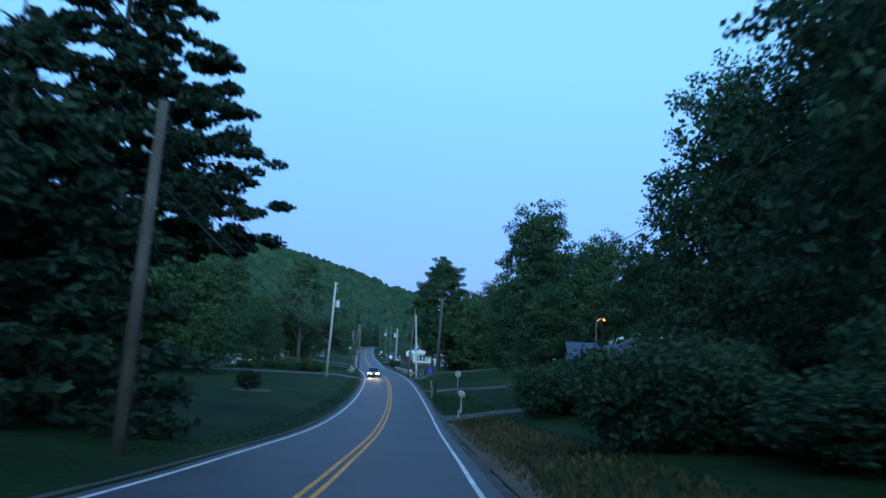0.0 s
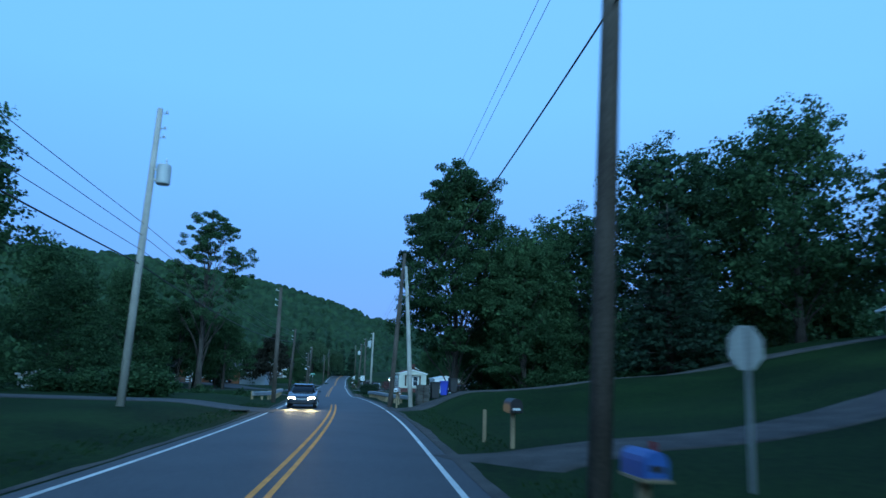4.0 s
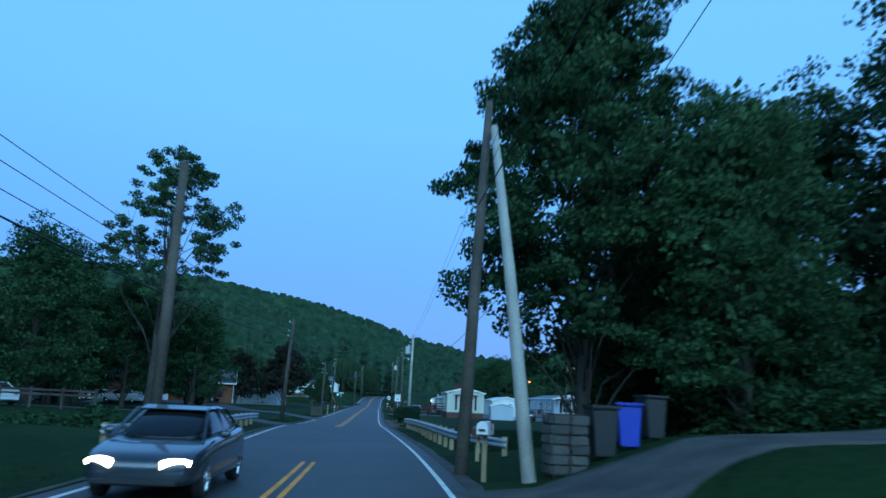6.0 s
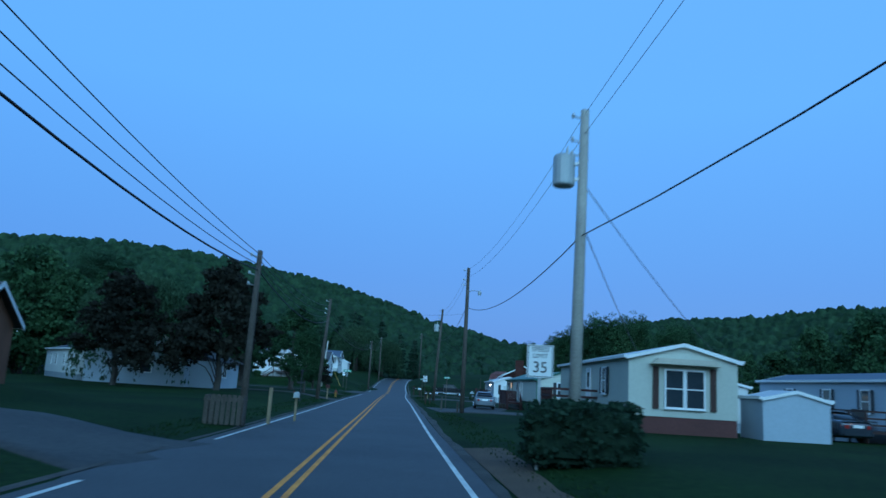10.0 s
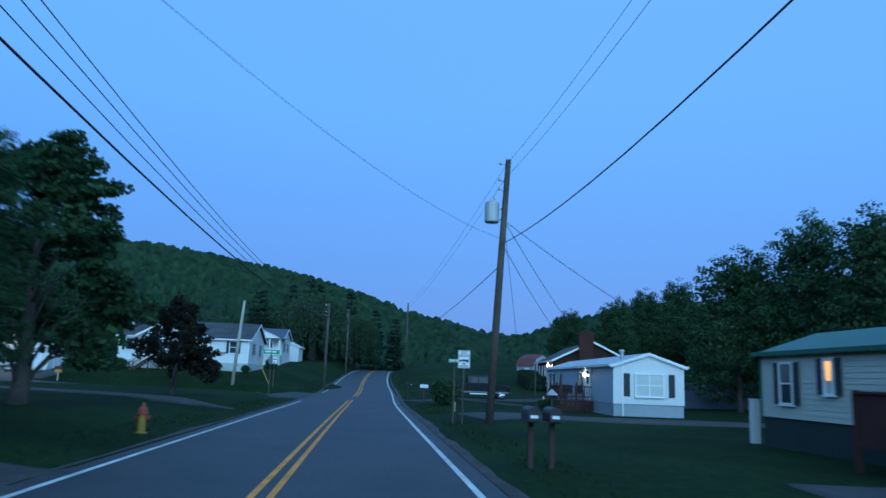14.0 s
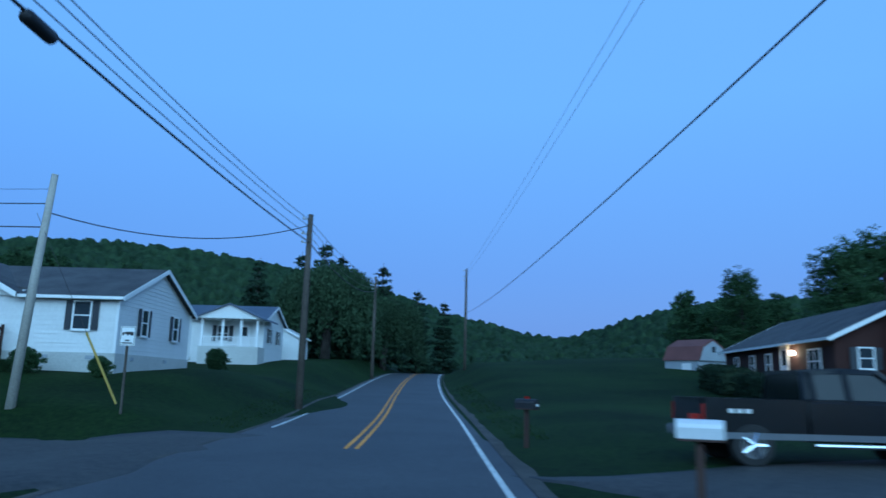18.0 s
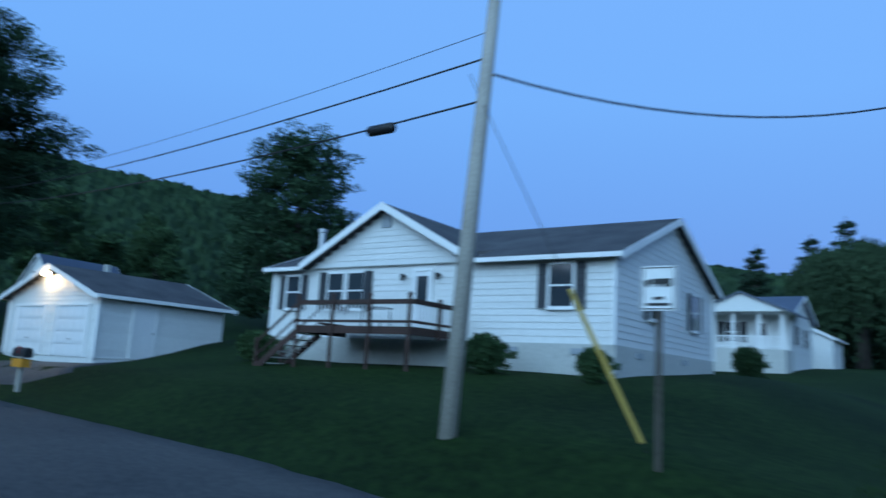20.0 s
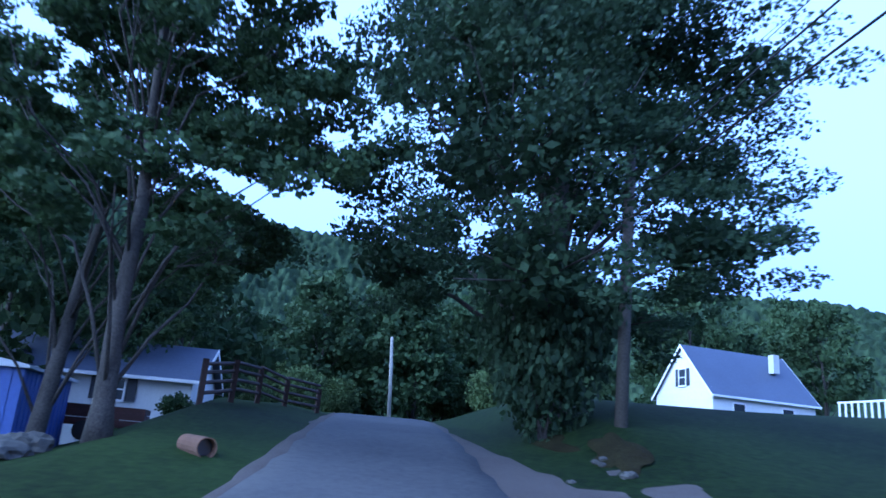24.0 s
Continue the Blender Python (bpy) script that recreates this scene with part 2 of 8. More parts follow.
M = dict(
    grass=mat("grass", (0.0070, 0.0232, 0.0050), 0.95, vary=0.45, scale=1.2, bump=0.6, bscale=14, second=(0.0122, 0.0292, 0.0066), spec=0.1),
    blade=mat("grass_blade", (0.0117, 0.0400, 0.0085), 0.9, vary=0.4, scale=2.0, second=(0.0188, 0.0355, 0.0130), spec=0.15),
    straw=mat("dry_grass", (0.0945, 0.0714, 0.0336), 0.9, vary=0.4, scale=2.0, spec=0.1),
    asphalt=mat("asphalt", (0.0381, 0.0381, 0.0405), 0.62, vary=0.25, scale=2.2, bump=0.35, bscale=90, second=(0.0486, 0.0486, 0.0510), spec=0.5),
    old_asphalt=mat("worn_asphalt", (0.0380, 0.0380, 0.0402), 0.8, vary=0.35, scale=1.6, bump=0.4, bscale=60, second=(0.0532, 0.0509, 0.0494)),
    gravel=mat("gravel", (0.0408, 0.0384, 0.0360), 0.95, vary=0.45, scale=6, bump=0.9, bscale=45, second=(0.0624, 0.0576, 0.0528)),
    red_earth=mat("reddish_earth", (0.0821, 0.0558, 0.0482), 0.95, vary=0.35, scale=5, bump=0.7, bscale=30, second=(0.0631, 0.0492, 0.0413)),
    soil=mat("bare_soil", (0.026, 0.014, 0.008), 1.0, vary=0.5, scale=5, bump=0.8, bscale=24, second=(0.024, 0.022, 0.010), spec=0.05),
    dirt=mat("dirt", (0.084, 0.054, 0.033), 0.95, vary=0.4, scale=4, bump=0.7, bscale=30),
    white_line=mat("white_road_paint", (0.62, 0.62, 0.60), 0.7, vary=0.3, scale=9, bump=0.2),
    yellow_line=mat("yellow_road_paint", (0.80, 0.28, 0.03), 0.7, vary=0.35, scale=9, bump=0.2),
    pole=mat("weathered_pole_wood", (0.0612, 0.0468, 0.0360), 0.9, vary=0.35, scale=5, bump=0.5, bscale=35, second=(0.0828, 0.0684, 0.0554)),
    pale_pole=mat("pale_pole_wood", (0.3570, 0.3315, 0.2890), 0.85, vary=0.2, scale=5, bump=0.4, bscale=35),
    brown_wood=mat("brown_stained_wood", (0.050, 0.023, 0.017), 0.75, vary=0.3, scale=8, bump=0.3),
    red_wood=mat("red_stained_wood", (0.0561, 0.0149, 0.0116), 0.75, vary=0.3, scale=8, bump=0.3),
    raw_wood=mat("raw_wood", (0.30, 0.22, 0.13), 0.85, vary=0.3, scale=8, bump=0.3),
    bark=mat("bark", (0.0378, 0.0302, 0.0252), 0.95, vary=0.45, scale=5, bump=1.0, bscale=22, second=(0.0605, 0.0504, 0.0428)),
    leaf=leaf_mat("summer_leaves", (0.0271, 0.0662, 0.0276), (0.0443, 0.0864, 0.0345)),
    leaf_b=leaf_mat("blue_green_leaves", (0.0246, 0.0576, 0.0310), (0.0369, 0.0749, 0.0345)),
    leaf_w=leaf_mat("willow_leaves", (0.0369, 0.0720, 0.0345), (0.0492, 0.0864, 0.0425)),
    leaf_p=leaf_mat("purple_leaves", (0.0176, 0.0192, 0.0128), (0.0256, 0.0240, 0.0160)),
    leaf_y=leaf_mat("yellow_green_leaves", (0.060, 0.110, 0.040), (0.085, 0.135, 0.050)),
    needle=leaf_mat("pine_needles", (0.0180, 0.0394, 0.0253), (0.0271, 0.0528, 0.0287)),
    canopy=mat("forest_canopy", (0.0130, 0.0300, 0.0160), 0.95, vary=0.45, scale=0.32, bump=1.0, bscale=0.9, second=(0.0285, 0.0540, 0.0265), spec=0.05),
    siding=mat("white_vinyl_siding", (0.6696, 0.6696, 0.6510), 0.55, vary=0.06, scale=2, bump=0.05, random_amount=0.03),
    siding_c=mat("cream_vinyl_siding", (0.5148, 0.5148, 0.4368), 0.55, vary=0.06, scale=2, random_amount=0.03),
    siding_b=mat("pale_blue_siding", (0.4000, 0.4560, 0.5120), 0.5, vary=0.06, scale=2, random_amount=0.03),
    siding_t=mat("tan_siding", (0.50, 0.45, 0.36), 0.6, vary=0.08, scale=2, random_amount=0.03),
    trim=mat("white_trim", (0.78, 0.78, 0.77), 0.5, vary=0.04, scale=3),
    block=mat("painted_block", (0.4650, 0.4650, 0.4350), 0.8, vary=0.12, scale=3, bump=0.3),
    skirt_grey=mat("grey_skirting", (0.30, 0.33, 0.36), 0.7, vary=0.1, scale=3, bump=0.1),
    skirt_red=mat("dark_red_skirting", (0.10, 0.035, 0.03), 0.8, vary=0.2, scale=4, bump=0.2),
    skirt_dark=mat("dark_green_skirting", (0.0175, 0.0315, 0.0280), 0.8, vary=0.2, scale=4),
    shingle=mat("dark_shingle", (0.048, 0.048, 0.056), 0.9, vary=0.35, scale=6, bump=0.6, bscale=25, second=(0.068, 0.068, 0.072)),
    shingle_r=mat("red_brown_shingle", (0.15, 0.055, 0.05), 0.85, vary=0.25, scale=6, bump=0.4, bscale=25),
    tin=mat("white_tin_roof", (0.4960, 0.5120, 0.5280), 0.45, vary=0.12, scale=1.5, spec=0.6),
    tin_g=mat("green_tin_roof", (0.03, 0.12, 0.085), 0.45, vary=0.15, scale=1.5),
    tin_blue=mat("slate_blue_roof", (0.0700, 0.0910, 0.1330), 0.55, vary=0.15, scale=2),
    brick=mat("red_brick", (0.0462, 0.0126, 0.0087), 0.9, vary=0.25, scale=6, bump=0.4, random_amount=0.25),
    brick_o=mat("orange_brick", (0.1500, 0.0600, 0.0300), 0.9, vary=0.25, scale=6, bump=0.4, random_amount=0.2),
    mortar=mat("mortar", (0.0480, 0.0288, 0.0240), 0.95, vary=0.15, scale=8, bump=0.3),
    shutter=mat("dark_shutter", (0.0175, 0.0225, 0.0300), 0.6, vary=0.15, scale=6),
    glass=mat("window_glass", (0.035, 0.045, 0.055), 0.06, vary=0.1, scale=1, spec=0.6),
    auto_glass=mat("tinted_car_glass", (0.010, 0.012, 0.014), 0.12, vary=0.1, scale=1, spec=0.3),
    curtain=mat("pale_curtain", (0.55, 0.55, 0.52), 0.8, vary=0.1, scale=5),
    door_white=mat("white_door", (0.74, 0.74, 0.74), 0.45, vary=0.04, scale=3),
    steel=mat("galvanised_steel", (0.42, 0.43, 0.44), 0.45, 0.75, vary=0.2, scale=5),
    grey_metal=mat("grey_painted_metal", (0.40, 0.42, 0.42), 0.5, 0.2, vary=0.12, scale=6),
    black=mat("black_plastic", (0.018, 0.018, 0.02), 0.5, vary=0.2, scale=6),
    wire=mat("black_cable", (0.012, 0.012, 0.014), 0.6, vary=0.1, scale=3),
    rubber=mat("tyre_rubber", (0.02, 0.02, 0.02), 0.85, vary=0.2, scale=20),
    chrome=mat("chrome", (0.65, 0.66, 0.68), 0.15, 1.0, vary=0.05, scale=4),
    car_dark=mat("dark_blue_car_paint", (0.035, 0.045, 0.06), 0.25, 0.3, vary=0.06, scale=2, coat=0.8),
    car_silver=mat("silver_car_paint", (0.20, 0.22, 0.25), 0.3, 0.6, vary=0.05, scale=2, coat=0.8),
    car_black=mat("black_car_paint", (0.006, 0.007, 0.009), 0.3, 0.0, vary=0.05, scale=2, spec=0.3, coat=0.35),
    car_red=mat("red_car_paint", (0.22, 0.02, 0.02), 0.3, 0.1, vary=0.06, scale=2, coat=0.8),
    car_white=mat("white_car_paint", (0.70, 0.71, 0.72), 0.3, 0.0, vary=0.04, scale=2, coat=0.8),
    red_lens=mat("red_lens", (0.30, 0.02, 0.015), 0.2, vary=0.1, scale=5),
    sign_white=mat("white_sign_face", (0.80, 0.80, 0.78), 0.5, vary=0.05, scale=4),
    sign_black=mat("black_sign_print", (0.015, 0.015, 0.015), 0.6, vary=0.1, scale=6),
    sign_green=mat("green_sign_face", (0.005, 0.24, 0.12), 0.5, vary=0.08, scale=4),
    blue_bin=mat("blue_plastic", (0.02, 0.045, 0.42), 0.5, vary=0.12, scale=6),
    blue_paint=mat("blue_painted_metal", (0.03, 0.09, 0.30), 0.5, vary=0.15, scale=3),
    hydrant_y=mat("yellow_hydrant_paint", (0.34, 0.19, 0.03), 0.6, vary=0.25, scale=12, bump=0.2),
    hydrant_r=mat("red_hydrant_paint", (0.24, 0.05, 0.025), 0.6, vary=0.25, scale=12, bump=0.2),
    yellow_plastic=mat("yellow_plastic", (0.40, 0.27, 0.05), 0.6, vary=0.2, scale=6),
    orange_plastic=mat("orange_plastic", (0.60, 0.24, 0.02), 0.5, vary=0.12, scale=6),
    stone=mat("grey_field_stone", (0.0715, 0.0679, 0.0608), 0.9, vary=0.35, scale=6, bump=0.6, bscale=18, random_amount=0.25),
    concrete=mat("concrete", (0.34, 0.33, 0.31), 0.9, vary=0.2, scale=5, bump=0.4),
    rust=mat("rusty_metal", (0.16, 0.07, 0.04), 0.85, vary=0.35, scale=9, bump=0.4),
    lamp_sodium=glow("sodium_lamp", (1.0, 0.21, 0.03), 4.5),
    lamp_warm=glow("warm_bulb", (1.0, 0.6, 0.22), 14.0),
    lamp_white=glow("white_bulb", (1.0, 0.88, 0.66), 60.0),
    head_lamp=glow("headlight", (1.0, 0.80, 0.48), 40.0),
    lit_window=glow("lit_window", (1.0, 0.48, 0.14), 1.1),
    red_glow=glow("red_light", (1.0, 0.12, 0.04), 8.0),
)


# ---- building blocks ----
def box(bm, x0, y0, z0, x1, y1, z1, m=None):
    vs = [bm.verts.new((x, y, z)) for x in (x0, x1) for y in (y0, y1) for z in (z0, z1)]
    if m is not None:
        for v in vs:
            v.co = m @ v.co
    for a, b, c, d in ((0, 1, 3, 2), (4, 6, 7, 5), (0, 4, 5, 1), (2, 3, 7, 6), (0, 2, 6, 4), (1, 5, 7, 3)):
        bm.faces.new((vs[a], vs[b], vs[c], vs[d]))
    return bm


def prism(bm, outline, y0, y1, m=None):
    """An outline in x, z pushed along y."""
    a = [bm.verts.new((x, y0, z)) for x, z in outline]
    b = [bm.verts.new((x, y1, z)) for x, z in outline]
    if m is not None:
        for v in a + b:
            v.co = m @ v.co
    n = len(outline)
    bm.faces.new(a)
    bm.faces.new(list(reversed(b)))
    for i in range(n):
        bm.faces.new((a[i], b[i], b[(i + 1) % n], a[(i + 1) % n]))
    return bm


def ring(bm, centre, axis, r, sides):
    axis = Vector(axis).normalized()
    side = axis.orthogonal().normalized()
    up = axis.cross(side)
    return [bm.verts.new(Vector(centre) + r * (math.cos(2 * math.pi * k / sides) * side + math.sin(2 * math.pi * k / sides) * up)) for k in range(sides)]


def tube(bm, points, radii, sides=8, cap=True):
    """A round bar along points, with a radius at each."""
    pts = [Vector(p) for p in points]
    if not hasattr(radii, "__len__"):
        radii = [radii] * len(pts)
    side = None
    rings = []
    for i, p in enumerate(pts):
        axis = (pts[min(i + 1, len(pts) - 1)] - pts[max(i - 1, 0)]).normalized()
        side = axis.orthogonal().normalized() if side is None else (side - axis * side.dot(axis)).normalized()
        up = axis.cross(side)
        rings.append([bm.verts.new(p + radii[i] * (math.cos(2 * math.pi * k / sides) * side + math.sin(2 * math.pi * k / sides) * up)) for k in range(sides)])
    for a, b in zip(rings, rings[1:]):
        for k in range(sides):
            bm.faces.new((a[k], a[(k + 1) % sides], b[(k + 1) % sides], b[k]))
    if cap:
        bm.faces.new(list(reversed(rings[0])))
        bm.faces.new(rings[-1])
    return bm


def ball(bm, c, r, squash=(1, 1, 1), sub=2, rough=0.0, seed=0):
    geo = bmesh.ops.create_icosphere(bm, subdivisions=sub, radius=1.0)
    for v in geo["verts"]:
        k = 1 + rough * noise.noise(v.co * 2.3 + Vector((seed, 0, 0)))
        v.co = Vector((c[0] + v.co.x * r * squash[0] * k, c[1] + v.co.y * r * squash[1] * k, c[2] + v.co.z * r * squash[2] * k))
    return bm


def finish(bm, name, material, smooth=False, bevel=0.0):
    if bevel:
        bmesh.ops.bevel(bm, geom=bm.edges[:], offset=bevel, segments=2, affect="EDGES", clamp_overlap=True)
    bmesh.ops.recalc_face_normals(bm, faces=bm.faces[:])
    me = bpy.data.meshes.new(name)
    bm.to_mesh(me)
    bm.free()
    if smooth:
        for f in me.polygons:
            f.use_smooth = True
    for k in material if isinstance(material, list) else [material]:
        me.materials.append(M[k])
    return me


def part(name, bm, material, parent, label="", smooth=False, bevel=0.0):
    ob = new(name, finish(bm, name, material, smooth, bevel))
    ob.parent = parent
    return tagged(ob, label)


def share(name, me, parent, m=None, label=""):
    """One more part on a mesh that exists already."""
    ob = new(name, me)
    ob.parent = parent
    if m is not None:
        ob.matrix_basis = m
    return tagged(ob, label)


def thing(name, m, label, category, group="", kind=""):
    ob = new(name)
    ob.matrix_basis = m
    ob.empty_display_size = 0.3
    return tagged(ob, label, category, group, kind)


def single(name, bm, material, m, label, category, group="", kind="", smooth=False, bevel=0.0):
    ob = new(name, finish(bm, name, material, smooth, bevel))
    ob.matrix_basis = m
    return tagged(ob, label, category, group, kind)


def B():
    return bmesh.new()


def raw(name, verts, faces, material, smooth=False):
    me = bpy.data.meshes.new(name)
    me.from_pydata(verts, [], faces)
    me.materials.append(M[material])
    if smooth:
        me.polygons.foreach_set("use_smooth", [True] * len(me.polygons))
    return me


def at(x, y, turn=0.0, dz=0.0):
    """A pose on the ground."""
    return pose(x, y, ground(x, y) + dz, 0, 0, turn)


def lane(y, offset):
    """A place beside the road's middle line, and the road's heading there in degrees."""
    s = (road_x(y + 1) - road_x(y - 1)) / 2
    n = math.sqrt(1 + s * s)
    return road_x(y) + offset / n, y - offset * s / n, -math.degrees(math.atan(s))

# ---- land and roads ----
LANES = []


def under_lane(x, y, margin=-0.7):
    """Whether a place lies on one of the lanes."""
    return any(((p[:, 0] - x) ** 2 + (p[:, 1] - y) ** 2 < np.maximum(w + margin, 0.1) ** 2).any() for p, w, box in LANES if box[0] < x < box[1] and box[2] < y < box[3])


def land():
    ys = [-400, -250, -150, -100, -70] + list(np.arange(-50, 370, 1.5)) + [376, 385, 400, 420, 450, 500, 600, 800, 1200, 2200]
    ls = [-2200, -1200, -800, -500, -350, -250, -180, -140, -120] + list(np.arange(-110, -10, 1.6)) + list(np.arange(-10, 10.01, 0.8)) + list(np.arange(11.4, 60, 1.6)) + [64, 70, 80, 95, 120, 150, 180, 250, 350, 500, 800, 1200, 2200]
    verts, faces = [], []
    n = len(ls)
    for y in ys:
        for L in ls:
            x = road_x(min(max(y, -60), 440)) + L
            z = ground(x, min(max(y, -80), 440))
            if abs(L) < 3.5 and y > -60:
                z -= 0.06
            if -60 < L < 60 and -60 < y < 370 and under_lane(x, y):
                z -= 0.015
            verts.append((x, float(y), z))
    for j in range(len(ys) - 1):
        for i in range(n - 1):
            a = j * n + i
            faces.append((a, a + 1, a + n + 1, a + n))
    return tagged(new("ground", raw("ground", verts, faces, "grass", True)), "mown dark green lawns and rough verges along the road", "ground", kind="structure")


def ribbon(name, ys, o0, o1, dz, material, label, category, parent=None, gaps=()):
    """A strip that follows the road between two offsets from its middle."""
    verts, faces = [], []
    for y in ys:
        for k in range(7):
            o = o0 + (o1 - o0) * k / 6
            x, yy, _ = lane(y, o)
            verts.append((x, yy, road_z(y) + dz))
    for j in range(len(ys) - 1):
        if any(a < ys[j] < b for a, b in gaps):
            continue
        for k in range(6):
            a = j * 7 + k
            faces.append((a, a + 1, a + 8, a + 7))
    ob = new(name, raw(name, verts, faces, material, True))
    ob.parent = parent
    return tagged(ob, label, category, kind="" if parent else "structure")


long_ys = list(np.arange(-75, 440, 1.5))
road = ribbon("road", long_ys, -3.75, 3.75, 0.0, "asphalt", "two-lane country road of grey asphalt", "road")
ribbon("edge_line", long_ys, 3.13, 3.25, 0.006, "white_line", "white painted edge line", "", road)
ribbon("edge_line", long_ys, -3.25, -3.13, 0.006, "white_line", "white painted edge line, broken at the side roads", "", road, gaps=((132, 140), (150, 153), (160, 169), (257, 276)))
ribbon("centre_line", long_ys, -0.19, -0.08, 0.006, "yellow_line", "yellow painted centre line", "", road, gaps=((104, 134), (262, 270)))
ribbon("centre_line", long_ys, 0.08, 0.19, 0.006, "yellow_line", "yellow painted centre line", "", road, gaps=((104, 134), (262, 270)))


def verge(ys, side, w0, w1, name, material, label, seed, start=3.62, dz=0.0):
    """An uneven strip of gravel or dirt along the asphalt."""
    verts, faces = [], []
    for y in ys:
        w = w0 + (w1 - w0) * (0.5 + 0.5 * noise.noise(Vector((y * 0.12, seed, 0)))) + 0.25 * noise.noise(Vector((y * 0.9, seed, 5)))
        for k in range(4):
            o = side * (start + max(w, 0.15) * k / 3)
            x, yy, _ = lane(y, o)
            verts.append((x, yy, ground(x, yy) + dz + (0.012, 0.02, 0.015, -0.03)[k]))
    for j in range(len(ys) - 1):
        for k in range(3):
            a = j * 4 + k
            faces.append((a, a + 1, a + 5, a + 4))
    return tagged(new(name, raw(name, verts, faces, material, True)), label, "verge", kind="structure")


verge(long_ys, 1, 0.1, 0.75, "verge", "gravel", "worn gravel shoulder along the asphalt", 3.0)
verge([y for y in long_ys if 139 < y < 172], 1, 0.7, 2.0, "verge", "dirt", "worn strip of brown dirt and dry grass beside the road", 5.0, 3.95, 0.012)
verge([y for y in long_ys if -10 < y < 30], 1, 0.5, 1.6, "verge", "dirt", "worn strip of brown dirt and dry grass beside the road", 15.0, 3.95, 0.012)
verge(long_ys, -1, 0.05, 0.5, "verge", "gravel", "worn gravel shoulder along the asphalt", 9.0)


def drive(name, points, width, material, label, dz=0.035, flare=0.0, north=0.0):
    """A lane draped over the ground along points in plan, wider at its mouth."""
    pts = [Vector((x, y)) for x, y in points]
    fine = []
    for i in range(len(pts) - 1):
        p0, p1, p2, p3 = pts[max(i - 1, 0)], pts[i], pts[i + 1], pts[min(i + 2, len(pts) - 1)]
        steps = max(2, int((p2 - p1).length / 1.0))
        for k in range(steps):
            f = k / steps
            fine.append(p1 + 0.5 * f * (p2 - p0 + f * (2 * p0 - 5 * p1 + 4 * p2 - p3 + f * (3 * (p1 - p2) + p3 - p0))))
    fine.append(pts[-1])
    verts, faces, middles, halves = [], [], [], []
    n = 11
    for i, p in enumerate(fine):
        d = (fine[min(i + 1, len(fine) - 1)] - fine[max(i - 1, 0)]).normalized()
        side = Vector((d.y, -d.x))
        w = width / 2 + flare * max(0.0, 1 - i / (5.0 if flare < 4 else 10.0)) ** 2 + 0.12 * noise.noise(Vector((p.x * 0.7, p.y * 0.7, 2)))
        if north:
            w += 0.4 * min(1.0, max(0.0, (p.x + 64) / 10))
        middles.append((p.x, p.y))
        halves.append(w)
        for k in range(n):
            u = 2 * min(max(k - 1, 0), n - 3) / (n - 3) - 1
            q = p + side * (w * u + (north * max(0.0, 1 - abs(p.x + 39) / 14) if u > 0 else 0) * u)
            edge = 0.0
            if k in (0, n - 1) or i == 0:
                q = q + side * (0.15 * u)
                edge = dz + 0.25
            L = q.x - road_x(q.y)
            low = road_z(q.y) - 0.012 if abs(L) < 3.7 else -99
            verts.append((q.x, q.y, max(ground(q.x, q.y) + dz - edge, low) if abs(L) > 3.7 else road_z(q.y) - 0.012))
    for i in range(len(fine) - 1):
        for k in range(n - 1):
            a = i * n + k
            faces.append((a, a + 1, a + n + 1, a + n))
    mm = np.array(middles)
    LANES.append((mm, np.array(halves), (mm[:, 0].min() - 9, mm[:, 0].max() + 9, mm[:, 1].min() - 9, mm[:, 1].max() + 9)))
    return tagged(new(name, raw(name, verts, faces, material, True)), label, "driveway" if name == "driveway" else "road", kind="structure")


drive("side_road", [(-24.4, 266.4)] + [(x, side_y(x)) for x in (-29, -33, -37, -42, -48, -55, -63, -72, -80, -88, -96, -106, -120, -140)], 3.7, "old_asphalt", "narrow side road of worn asphalt, rising over a crest", 0.05, 6.5, 1.2)
drive("driveway", [(5.4, 33.5), (10, 33.8), (15, 34.6), (21, 35.2)], 3.2, "gravel", "grey gravel driveway through the lawn", flare=1.2)
drive("driveway", [(4.0, 68), (9, 70.5), (16, 74), (26, 80), (34, 95)], 3.0, "gravel", "gravel driveway climbing the lawn", flare=1.2)
drive("driveway", [(-1.6, 92.2), (-6, 92), (-11, 91), (-20, 90), (-40, 90)], 4.4, "old_asphalt", "asphalt side lane past the lawn", flare=2.0)
drive("driveway", [(0.8, 96.6), (3, 98.2), (5.4, 98.9), (9, 99.5), (16, 100.2), (24, 100), (34, 98)], 3.2, "gravel", "gravel driveway climbing beside the creek", flare=1.5)
drive("driveway", [(-9.0, 135.3), (-14, 136.5), (-20, 138), (-32, 141), (-45, 144)], 5.0, "old_asphalt", "asphalt lane between lawns", flare=2.2)
drive("driveway", [(-13.2, 164.3), (-18, 165.5), (-24, 167.6), (-29, 169.6), (-35, 170.2), (-42, 168.5)], 5.0, "old_asphalt", "asphalt driveway to the brick house", flare=1.6)
drive("driveway", [(-12.0, 206), (-6, 206.8), (2, 205), (14, 202), (26, 201)], 6.0, "old_asphalt", "asphalt lane in front of the green-roofed trailer", flare=2.4)
drive("driveway", [(-9.3, 207.0), (-7.9, 211), (-7.3, 216), (-7.0, 221)], 3.4, "old_asphalt", "asphalt parking strip beside the green-roofed trailer", 0.03)
drive("driveway", [(-14.6, 241.5), (-8, 243.0), (0, 243.5), (12, 243)], 3.2, "old_asphalt", "asphalt lane in front of the white trailer", flare=1.8)
